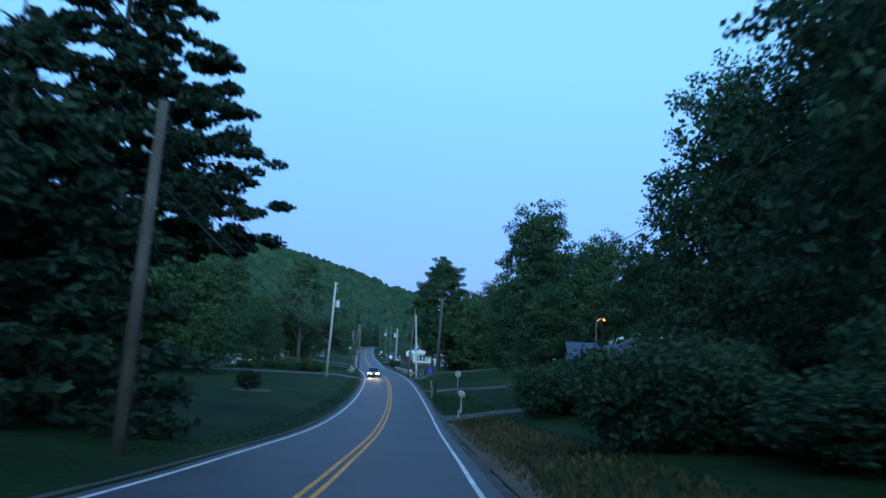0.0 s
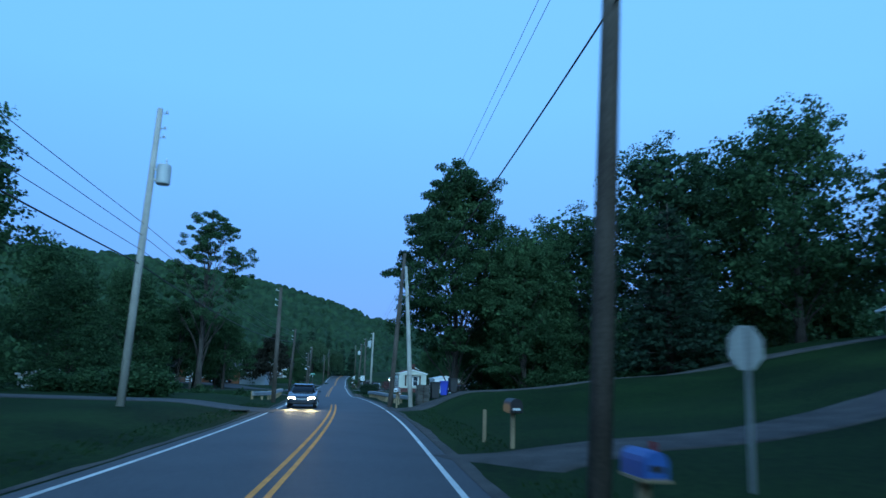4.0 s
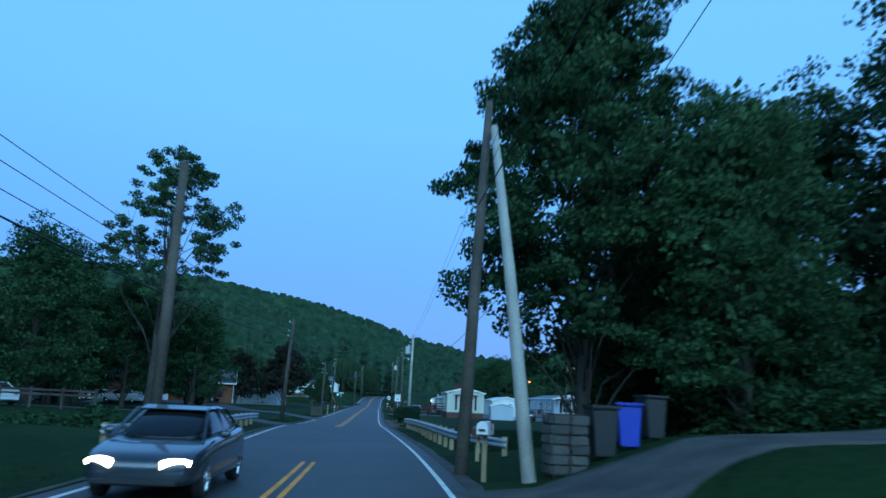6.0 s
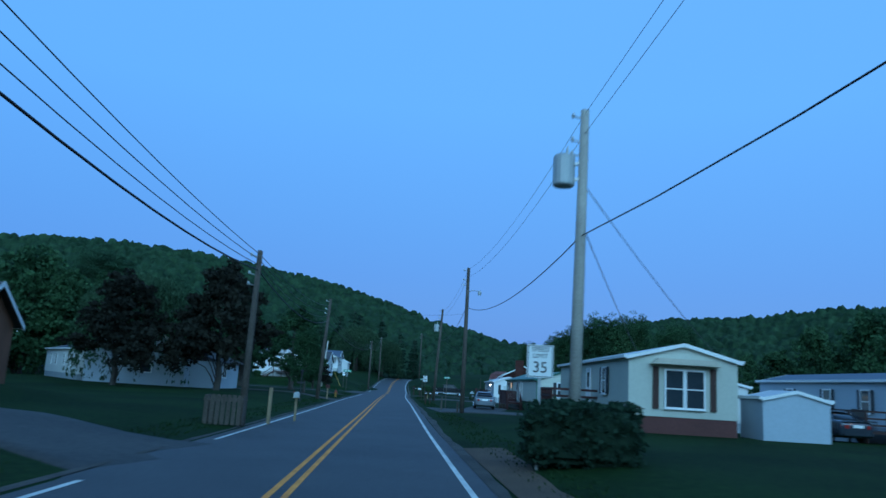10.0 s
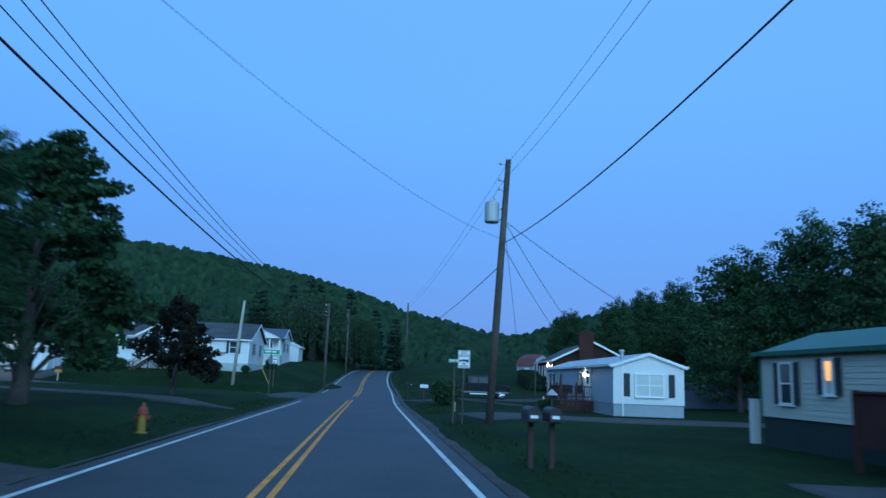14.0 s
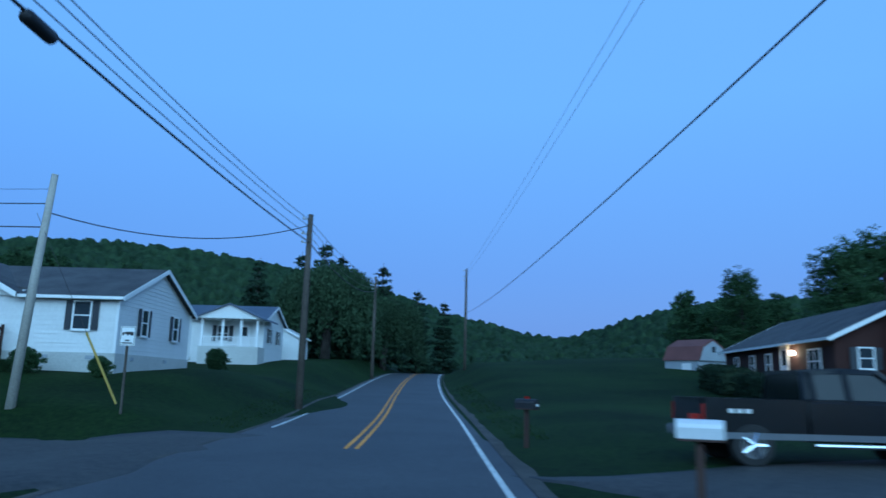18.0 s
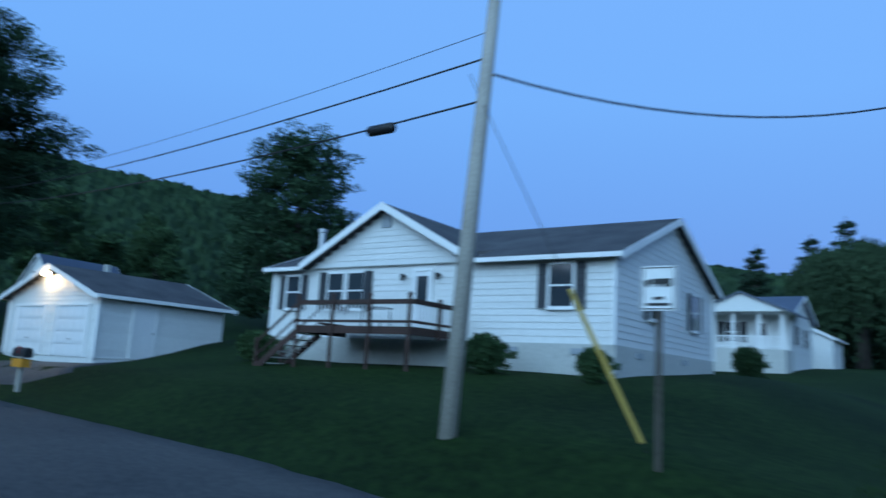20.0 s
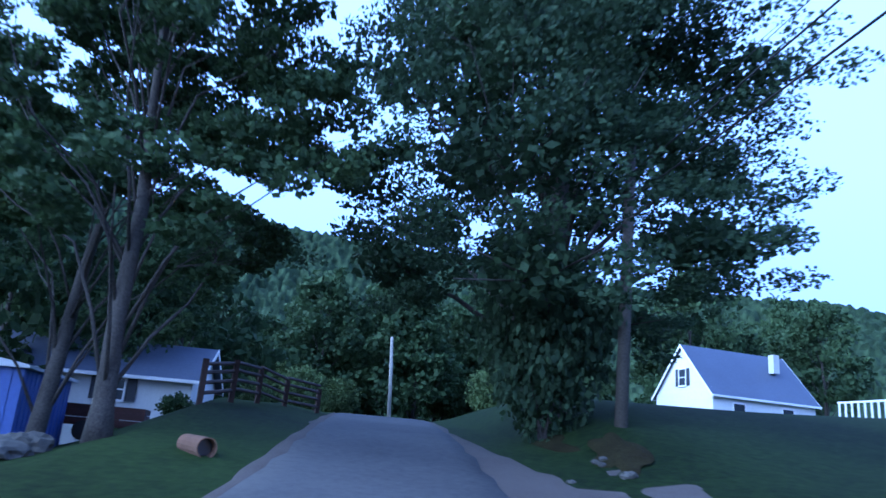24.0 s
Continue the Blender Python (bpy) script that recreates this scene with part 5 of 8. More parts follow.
def roof_pair(parent, x0, x1, y0, y1, z, rise, along, over, material, thick=0.12, edge="trim", lift=0.0):
    """Two slopes that meet in a ridge along x or y, with their edge boards."""
    for s in (0, 1):
        bm = B()
        if along == "x":
            ym = (y0 + y1) / 2
            k = rise / (ym - y0)
            ye = y0 - over if s == 0 else y1 + over
            prism(bm, [(ye, z - k * over), (ym, z + rise), (ym, z + rise + thick), (ye, z - k * over + thick)], x0 - over, x1 + over, Matrix(((0, 1, 0, 0), (1, 0, 0, 0), (0, 0, 1, 0), (0, 0, 0, 1))))
        else:
            xm = (x0 + x1) / 2
            k = rise / (xm - x0)
            xe = x0 - over if s == 0 else x1 + over
            prism(bm, [(xe, z - k * over), (xm, z + rise), (xm, z + rise + thick), (xe, z - k * over + thick)], y0 - over, y1 + over)
        part("roof_slope", bm, material, parent)
        # rake boards at both ends, gutter board along the eave
        bm = B()
        if along == "x":
            for xx in (x0 - over - 0.025, x1 + over):
                prism(bm, [(ye, z - k * over - 0.09), (ym, z + rise - 0.09), (ym, z + rise + thick + 0.01), (ye, z - k * over + thick + 0.01)], xx, xx + 0.025, Matrix(((0, 1, 0, 0), (1, 0, 0, 0), (0, 0, 1, 0), (0, 0, 0, 1))))
            box(bm, x0 - over, min(ye, ye + (-0.09 if s == 0 else 0.09)), z - k * over - 0.02, x1 + over, max(ye, ye + (-0.09 if s == 0 else 0.09)), z - k * over + 0.11)
        else:
            for yy in (y0 - over - 0.025, y1 + over):
                prism(bm, [(xe, z - k * over - 0.09), (xm, z + rise - 0.09), (xm, z + rise + thick + 0.01), (xe, z - k * over + thick + 0.01)], yy, yy + 0.025)
            box(bm, min(xe, xe + (-0.09 if s == 0 else 0.09)), y0 - over, z - k * over - 0.02, max(xe, xe + (-0.09 if s == 0 else 0.09)), y1 + over, z - k * over + 0.11)
        part("edge_board", bm, edge, parent, "edge board and gutter")


def core(parent, x0, x1, y0, y1, z0, z1, material, name="wall", gable=0.0, along="x"):
    """The body of the walls as one closed block with its gables."""
    bm = B()
    if not gable:
        box(bm, x0, y0, z0, x1, y1, z1)
    elif along == "x":
        prism(bm, [(y0, z0), (y1, z0), (y1, z1), ((y0 + y1) / 2, z1 + gable), (y0, z1)], x0, x1, Matrix(((0, 1, 0, 0), (1, 0, 0, 0), (0, 0, 1, 0), (0, 0, 0, 1))))
    else:
        prism(bm, [(x0, z0), (x1, z0), (x1, z1), ((x0 + x1) / 2, z1 + gable), (x0, z1)], y0, y1)
    return part(name, bm, material, parent)


# the white house on the corner: x along its front, y to the back
HG = 1.35
wh = thing("white_house", pose(-48.75, 280.72, HG, 0, 0, 5.2), "white vinyl-sided bungalow with dark roof, black shutters and a brown deck", "house")
core(wh, 0.06, 12.94, 0.06, 9.54, -0.6, 1.28, "block", "foundation")
core(wh, 0.1, 12.9, 0.1, 9.5, 1.28, 3.68, "siding", "wall", 1.74, "x")
siding(wh, (0.1, 0.1), (12.9, 0.1), 1.28, 3.72, 0.19, "siding")
siding(wh, (12.9, 0.1), (12.9, 9.5), 1.28, 3.68, 0.19, "siding", 1.7)
siding(wh, (0.1, 9.5), (0.1, 0.1), 1.28, 3.68, 0.19, "siding", 1.7)
SWAP = Matrix(((0, 1, 0, 0), (1, 0, 0, 0), (0, 0, 1, 0), (0, 0, 0, 1)))
pitch = 1.78 / 4.7
for x0, x1, ye, nm in ((-0.2, 1.72, -0.2, "roof_slope"), (8.68, 13.2, -0.2, "roof_slope"), (1.72, 8.68, 0.9, "roof_slope"), (-0.2, 13.2, 9.8, "roof_slope")):
    ze = 3.68 + pitch * ((ye - 0.1) if ye < 5 else (9.5 - ye))
    bm = B()
    prism(bm, [(ye, ze), (4.8, 5.46), (4.8, 5.58), (ye, ze + 0.12)], x0, x1, SWAP)
    part(nm, bm, "shingle", wh)
    if ye != 0.9:
        bm = B()
        box(bm, x0, min(ye, ye + math.copysign(0.1, ye - 5)), ze - 0.03, x1, max(ye, ye + math.copysign(0.1, ye - 5)), ze + 0.1)
        part("gutter", bm, "trim", wh, "white gutter")
for xx in (-0.225, 13.2):
    for ye in (-0.2, 9.8):
        ze = 3.68 + pitch * ((ye - 0.1) if ye < 5 else (9.5 - ye))
        bm = B()
        prism(bm, [(ye, ze - 0.09), (4.8, 5.37), (4.8, 5.59), (ye, ze + 0.13)], xx, xx + 0.025, SWAP)
        part("edge_board", bm, "trim", wh, "white rake board")
# the gable over the deck
bm = B()
prism(bm, [(1.95, 3.6), (8.45, 3.6), (5.2, 5.42)], -0.02, 3.0)
part("gable_wall", bm, "siding", wh)
for k in range(9):
    z = 3.62 + 0.19 * k
    l = 6.5 * (1 - (z + 0.1 - 3.6) / 1.82)
    if l > 0.3:
        share("board", board_mesh(l, 0.19, "siding"), wh, pose(5.2 - l / 2, -0.02, z, 0, 0, 0))
for s in (-1, 1):
    bm = B()
    prism(bm, [(5.2 + s * 3.5, 3.58), (5.2, 5.47), (5.2, 5.61), (5.2 + s * 3.5, 3.72)], -0.38, 4.7)
    part("roof_slope", bm, "shingle", wh)
    bm = B()
    prism(bm, [(5.2 + s * 3.5, 3.5), (5.2, 5.38), (5.2, 5.63), (5.2 + s * 3.5, 3.74)], -0.42, -0.385)
    part("edge_board", bm, "trim", wh, "white rake board")
bm = B()
prism(bm, [(5.0, 4.85), (5.38, 4.85), (5.38, 5.2), (5.19, 5.32), (5.0, 5.2)], -0.09, -0.03)
part("gable_vent", bm, "skirt_grey", wh, "small grey louvred vent")
window(wh, (1.1, 0.07), 0, 0.62, 1.1, 2.27, True, sw=0.26)
window(wh, (3.1, 0.07), 0, 0.68, 1.16, 2.25, False)
window(wh, (3.98, 0.07), 0, 0.68, 1.16, 2.25, False)
for xx in (2.56, 4.52):
    bm = B()
    box(bm, xx - 0.14, -0.06, 2.2, xx + 0.14, 0.05, 3.46)
    part("shutter", bm, "shutter", wh, "dark shutter")
door(wh, (6.7, 0.07), 0, 0.62, 1.95, 1.44)
for xx in (5.98, 7.32):
    bm = B()
    tube(bm, [(xx, 0.07, 3.25), (xx, -0.08, 3.25)], [0.05, 0.05], 8)
    tube(bm, [(xx, -0.08, 3.1), (xx, -0.08, 3.3)], [0.05, 0.075], 8)
    part("wall_lantern", bm, "black", wh, "unlit black wall lantern")
window(wh, (11.38, 0.07), 0, 0.68, 1.15, 2.28, True, sw=0.27)
window(wh, (12.93, 2.9), 90, 0.7, 1.15, 2.2, True, sw=0.3)
window(wh, (12.93, 7.1), 90, 0.7, 1.15, 2.2, True, sw=0.3)
for k, (xx, yy, a) in enumerate(((9.9, 0.05, 0), (11.9, 0.05, 0), (12.95, 1.8, 90), (12.95, 6.0, 90))):
    bm = B()
    box(bm, -0.2, -0.03, 0, 0.2, 0.02, 0.16)
    part("foundation_vent", bm, "skirt_grey", wh, "small grey vent").matrix_basis = pose(xx, yy, 1.0, 0, 0, a)
for xx, yy in ((0.1, 0.06), (12.9, 0.06), (12.94, 9.5)):
    bm = B()
    box(bm, xx - 0.055, yy - 0.06, 1.28, xx + 0.055, yy + 0.05, 3.7)
    part("corner_board", bm, "trim", wh, "white corner board")
bm = B()
tube(bm, [(0.75, 1.6, 3.9), (0.75, 1.6, 5.25), (0.75, 1.6, 5.27), (0.75, 1.6, 5.4)], [0.12, 0.12, 0.17, 0.17], 14)
part("stove_pipe", bm, "steel", wh, "galvanised stove pipe with a cap", smooth=False)

# its deck
dk = thing("deck", pose(-48.75, 280.72, HG, 0, 0, 5.2), "brown wooden deck with railing and steps before the white house", "deck")
for k in range(14):
    bm = B()
    box(bm, 3.75, -2.25 + 0.158 * k, 1.46, 8.15, -2.11 + 0.158 * k, 1.5)
    part("deck_board", bm, "brown_wood", dk)
for x0, y0, x1, y1 in ((3.75, -2.3, 8.15, -2.255), (3.75, -2.25, 3.795, -0.04), (8.105, -2.25, 8.15, -0.04)):
    bm = B()
    box(bm, x0, y0, 1.28, x1, y1, 1.455)
    part("rim_board", bm, "brown_wood", dk, "reddish-brown rim board")
for x in (3.84, 5.25, 6.65, 8.06):
    bm = B()
    box(bm, x - 0.055, -2.36, -0.3, x + 0.055, -2.305, 1.27)
    box(bm, x - 0.055, -2.36, 1.27, x + 0.055, -2.305, 2.36)
    part("post", bm, "brown_wood", dk, bevel=0.006)
    bm = B()
    tube(bm, [(x, -2.332, 2.36), (x, -2.332, 2.39), (x, -2.332, 2.45)], [0.075, 0.075, 0.02], 4)
    part("post_cap", bm, "brown_wood", dk)
for y in (-1.1, -0.16):
    bm = B()
    box(bm, 8.155, y - 0.05, -0.3 if y > -0.5 else 1.2, 8.25, y + 0.05, 2.36)
    part("post", bm, "brown_wood", dk, bevel=0.006)
for x0, y0, x1, y1 in ((3.75, -2.30, 8.2, -2.2), (8.10, -2.18, 8.2, -0.1), (3.72, -1.2, 3.82, -0.1)):
    for z0, z1 in ((2.12, 2.2), (2.2, 2.25), (1.6, 1.67)):
        bm = B()
        box(bm, x0 - (0.02 if z0 > 2.15 else 0), y0, z0, x1 + (0.02 if z0 > 2.15 else 0), y1, z1)
        part("rail", bm, "brown_wood", dk)
bm = B()
box(bm, -0.015, -0.015, 1.67, 0.015, 0.015, 2.12)
me = finish(bm, "baluster", "trim")
for k in range(29):
    share("baluster", me, dk, pose(3.92 + 0.146 * k, -2.25, 0), "thin white baluster")
for k in range(13):
    share("baluster", me, dk, pose(8.15, -2.05 + 0.15 * k, 0), "thin white baluster")
for k in range(6):
    bm = B()
    box(bm, 3.45 - 0.27 * k, -2.2, 1.25 - 0.19 * k, 3.74 - 0.27 * k, -1.2, 1.29 - 0.19 * k)
    part("tread", bm, "trim", dk, "worn pale tread")
for y in (-2.25, -1.19):
    bm = B()
    prism(bm, [(3.74, 1.2), (3.74, 1.45), (1.95, 0.2), (1.95, -0.05)], y, y + 0.045)
    part("stringer", bm, "brown_wood", dk)
    bm = B()
    prism(bm, [(3.76, 2.16), (3.76, 2.24), (2.05, 1.02), (2.05, 0.94)], y, y + 0.05)
    part("stair_rail", bm, "brown_wood", dk)
    bm = B()
    prism(bm, [(3.76, 1.72), (3.76, 1.78), (2.05, 0.56), (2.05, 0.5)], y, y + 0.04)
    part("stair_rail", bm, "brown_wood", dk)
    bm = B()
    box(bm, 1.98, y, -0.3, 2.07, y + 0.09, 1.1)
    part("post", bm, "brown_wood", dk)
patio_table = thing("patio_table", dk.matrix_basis @ Matrix.Translation((5.75, -0.95, 1.5)), "low dark patio table on the deck", "table")
bm = B()
box(bm, -0.45, -0.3, 0.62, 0.45, 0.3, 0.66)
part("tabletop", bm, "black", patio_table, bevel=0.01)
for x in (-0.38, 0.38):
    for y in (-0.24, 0.24):
        bm = B()
        tube(bm, [(x, y, 0), (x * 0.9, y * 0.9, 0.62)], 0.02, 6)
        part("leg", bm, "black", patio_table)
# side steps and a small porch post at the house's west end
sp = thing("side_steps", dk.matrix_basis, "pale side steps with a white porch post at the house's end", "steps")
for k in range(3):
    bm = B()
    box(bm, -0.35 - 0.3 * k, 2.2, 0.95 - 0.2 * k, -0.02 - 0.3 * k, 3.6, 1.0 - 0.2 * k)
    part("tread", bm, "trim", sp, "worn pale tread")
for y in (2.25, 3.55):
    bm = B()
    prism(bm, [(-0.02, 0.94), (-0.02, 0.7), (-1.0, 0.0), (-1.0, 0.3)], y - 0.02, y + 0.02)
    part("stringer", bm, "trim", sp)
    bm = B()
    box(bm, -0.75, y - 0.05, 0.2, -0.65, y + 0.05, 3.1)
    part("porch_post", bm, "trim", sp, "slim white post")
bm = B()
prism(bm, [(-0.95, 3.1), (0.02, 3.25), (0.02, 3.33), (-0.95, 3.18)], 2.1, 3.7)
part("porch_roof", bm, "trim", sp, "thin white canopy")

# the garage with its floodlight
gr = thing("garage", pose(-60.1, 276.35, 1.5, 0, 0, 4.8), "white-sided two-door garage with a floodlight on its gable", "garage")
core(gr, -0.1, 6.5, 0.05, 5.55, -0.5, 2.28, "siding", "wall", 1.05, "y")
siding(gr, (6.5, 0.05), (6.5, 5.55), 0.0, 2.28, 0.155, "siding")
siding(gr, (-0.1, 5.55), (-0.1, 0.05), 0.0, 2.28, 0.155, "siding")
siding(gr, (-0.1, 0.05), (6.5, 0.05), 1.94, 2.28, 0.155, "siding", 1.05)
for a, b in ((-0.1, 0.55), (2.86, 3.6), (6.05, 6.5)):
    siding(gr, (a, 0.05), (b, 0.05), 0.0, 1.94, 0.155, "siding")
roof_pair(gr, -0.1, 6.5, 0.05, 5.55, 2.28, 1.13, "y", 0.36, "shingle", 0.08)
for xc in (1.71, 4.83):
    g = new("garage_door")
    g.parent = gr
    for k in range(4):
        bm = B()
        box(bm, xc - 1.06, 0.0, 0.01 + 0.465 * k, xc + 1.06, 0.04, 0.46 + 0.465 * k)
        for q in range(4):
            x0 = xc - 0.99 + 0.505 * q
            box(bm, x0, -0.012, 0.08 + 0.465 * k, x0 + 0.42, 0.004, 0.38 + 0.465 * k)
        part("door_panel", bm, "door_white", g, "white door section")
    bm = B()
    box(bm, xc - 0.06, -0.05, 0.62, xc + 0.06, 0, 0.65)
    part("handle", bm, "black", g, "small dark handle")
    bm = B()
    for x0, x1, z0, z1 in ((xc - 1.17, xc - 1.06, 0, 1.96), (xc + 1.06, xc + 1.17, 0, 1.96), (xc - 1.06, xc + 1.06, 1.87, 1.96)):
        box(bm, x0, -0.04, z0, x1, 0.06, z1)
    part("door_trim", bm, "trim", gr, "white door trim")
    tagged(g, "white sectional garage door")
door(gr, (6.52, 1.9), 90, 0.9, 1.98, 0.02, light=False)
for xx, yy in ((-0.1, 0.03), (6.52, 0.03)):
    bm = B()
    box(bm, xx - 0.06, yy - 0.05, 0, xx + 0.06, yy + 0.07, 2.1)
    part("corner_board", bm, "trim", gr, "white corner board")
bm = B()
tube(bm, [(6.84, -0.1, 2.2), (6.7, -0.02, 2.05), (6.62, -0.02, 1.98), (6.62, -0.02, 0.1)], 0.04, 8)
part("downpipe", bm, "trim", gr, "white downpipe")
lamp = new("floodlight")
lamp.parent = gr
tagged(lamp, "lit floodlight under the gable's peak")
bm = B()
box(bm, 2.9, -0.24, 3.06, 3.25, -0.05, 3.2)
part("housing", bm, "black", lamp, bevel=0.02)
bm = B()
ball(bm, (2.95, -0.3, 3.1), 0.085, sub=2)
ball(bm, (3.2, -0.3, 3.1), 0.085, sub=2)
part("bulb", bm, "lamp_white", lamp, "glowing bulb")


def lamp_light(name, place, color, watts, radius=0.12):
    l = bpy.data.lights.new(name, "POINT")
    l.color, l.energy, l.shadow_soft_size = color, watts, radius
    ob = new(name, l)
    ob.location = place
    return ob


def spot_light(name, place, target, color, watts, angle, radius=0.06):
    l = bpy.data.lights.new(name, "SPOT")
    l.color, l.energy, l.shadow_soft_size, l.spot_size, l.spot_blend = color, watts, radius, radians(angle), 0.5
    ob = new(name, l)
    ob.matrix_world = look(place, target)
    return ob


gm = pose(-60.1, 276.35, 1.5, 0, 0, 4.8)
lamp_light("floodlight_glow", gm @ Vector((3.05, -0.42, 3.0)), (1.0, 0.62, 0.18), 34, 0.08)


def trailer(x, y, turn, w, l, wall_h, base, rise, label, body="siding", roof="tin", skirt="skirt_grey", boards=0.0, name="trailer", lift=0.0, edge="trim"):
    """A trailer home: x across its gable end, y along it; its near gable at y = 0."""
    ob = thing(name, at(x, y, turn, lift), label, "trailer home", "trailer homes")
    core(ob, 0.03, w - 0.03, 0.03, l - 0.03, -0.4, base, skirt, "skirting")
    core(ob, 0, w, 0, l, base, base + wall_h, body, "wall", rise, "y")
    if boards:
        siding(ob, (0, 0), (w, 0), base, base + wall_h, boards, body, rise)
        siding(ob, (0, l), (0, 0), base, base + wall_h, boards, body)
    roof_pair(ob, 0, w, 0, l, base + wall_h, rise, "y", 0.16, roof, 0.06, edge)
    return ob


# cream trailer with the dark red skirt
t1 = trailer(-1.55, 181.0, 3.5, 4.75, 17.5, 2.5, 0.62, 0.62, "cream trailer home with a bay of windows and dark red skirting", "siding_c", "tin", "skirt_red", 0.0, lift=0.1)
for s in (0, 1):
    bm = B()
    box(bm, 1.05 if s == 0 else 3.55, -0.08, 0.95, 1.3 if s == 0 else 3.8, 0.0, 2.75)
    part("shutter", bm, "brown_wood", t1, "brown shutter")
for k in range(2):
    window(t1, (1.98 + 0.9 * k, -0.02), 0, 0.74, 1.55, 1.05, False)
bm = B()
prism(bm, [(0.9, 2.85), (1.2, 3.1), (3.6, 3.1), (3.9, 2.85)], -0.5, 0.0)
part("window_hood", bm, "siding_t", t1, "small tan hood over the windows")
for y in (4.5, 12.5):
    window(t1, (-0.02, y), -90, 0.8, 1.2, 1.5, True)
door(t1, (-0.02, 8.2), -90, 0.85, 1.95, 0.75)
# its deck
d1 = thing("deck", t1.matrix_basis, "dark red wooden deck with railing beside the cream trailer", "deck")
bm = B()
box(bm, -2.4, 6.2, 0.5, 0, 10.4, 0.62)
part("platform", bm, "red_wood", d1)
for k in range(9):
    bm = B()
    box(bm, -2.4, 6.2 + 0.51 * k, -0.3, -2.3, 6.3 + 0.51 * k, 1.55)
    part("post", bm, "red_wood", d1)
for z in (0.85, 1.15, 1.5):
    bm = B()
    box(bm, -2.42, 6.2, z, -2.36, 10.4, z + 0.12)
    part("rail", bm, "red_wood", d1)
    bm = B()
    box(bm, -2.42, 6.16, z, 0, 6.22, z + 0.12)
    part("rail", bm, "red_wood", d1)

# green-roofed trailer
t2 = trailer(-3.1, 213.1, 6.0, 4.1, 18.2, 1.95, 0.85, 0.72, "pale lap-sided trailer home with a green metal roof and dark skirting", "siding_c", "tin_g", "skirt_dark", 0.15, lift=0.03, edge="tin_g")
window(t2, (2.1, -0.03), 0, 0.62, 1.15, 1.42, True, sw=0.28)
window(t2, (-0.03, 16.65), -90, 0.62, 1.15, 1.31, True, sw=0.26)
window(t2, (-0.03, 14.5), -90, 0.36, 0.9, 1.64, True, glass="curtain", rails=0, sw=0.26)
bm = B()
prism(bm, [(-0.07, 1.98), (0.07, 1.98), (0.12, 2.5), (-0.12, 2.5)], -0.075, -0.047, pose(-0.03, 14.5, 0, 0, 0, -90))
part("window_lamp", bm, "lit_window", t2, "warm lamp behind the curtain")
window(t2, (-0.03, 11.1), -90, 0.6, 0.68, 1.82, True, sw=0.22)
door(t2, (-0.03, 9.35), -90, 0.78, 1.95, 0.7, "shutter", True, "dark door")
window(t2, (-0.03, 7.75), -90, 0.45, 1.25, 1.28, False)
for x, y in ((0, 0), (4.1, 0), (0, 18.2)):
    bm = B()
    box(bm, x - 0.05, y - 0.05, 0.85, x + 0.05, y + 0.05, 2.8)
    part("corner_board", bm, "tin_g", t2, "dark green corner strip")
d2 = thing("deck", t2.matrix_basis @ Matrix.Translation((0, 0.0, -0.25)), "dark red boarded porch with steps at the green-roofed trailer", "deck")
bm = B()
box(bm, -1.75, 6.2, 0.75, -0.05, 11.0, 0.9)
part("platform", bm, "red_wood", d2)
for y in (6.25, 7.8, 9.4, 10.95):
    bm = B()
    box(bm, -1.78, y - 0.06, -0.4, -1.66, y + 0.06, 1.98)
    part("post", bm, "red_wood", d2)
for y0, y1 in ((6.25, 10.95),):
    bm = B()
    box(bm, -1.80, y0, 1.9, -1.64, y1, 1.96)
    part("rail", bm, "red_wood", d2)
    for k in range(int((y1 - y0) / 0.16)):
        bm = B()
        box(bm, -1.74, y0 + 0.16 * k + 0.07, 0.72, -1.71, y0 + 0.16 * k + 0.215, 1.9)
        part("board", bm, "red_wood", d2)
for y in (10.97,):
    bm = B()
    box(bm, -1.7, y, 1.88, -0.1, y + 0.05, 1.95)
    part("rail", bm, "red_wood", d2)
    for k in range(10):
        bm = B()
        box(bm, -1.64 + 0.16 * k, y + 0.01, 0.9, -1.5 + 0.16 * k, y + 0.04, 1.88)
        part("board", bm, "red_wood", d2)
for k in range(4):
    bm = B()
    box(bm, -1.7, 5.92 - 0.28 * k, 0.62 - 0.2 * k, -0.5, 6.19 - 0.28 * k, 0.67 - 0.2 * k)
    part("tread", bm, "brown_wood", d2)
for x in (-1.72, -0.48):
    bm = B()
    prism(bm, [(6.2, 1.85), (4.9, 1.0), (4.9, 1.09), (6.2, 1.94)], x - 0.03, x + 0.03, SWAP)
    part("stair_rail", bm, "red_wood", d2)
    for k in range(5):
        bm = B()
        box(bm, x - 0.025, 4.95 + 0.28 * k, -0.1 + 0.19 * k, x + 0.025, 5.05 + 0.28 * k, 1.05 + 0.18 * k)
        part("stair_picket", bm, "red_wood", d2)
pe = thing("utility_pedestal", at(-4.75, 232.5, 6), "white metal utility pedestal beside the lawn fence", "pedestal")
bm = B()
box(bm, -0.15, -0.1, -0.1, 0.15, 0.1, 1.42)
part("cabinet", bm, "siding", pe, bevel=0.015)
bm = B()
box(bm, -0.17, -0.12, 1.425, 0.17, 0.12, 1.47)
part("lid", bm, "siding", pe, bevel=0.01)

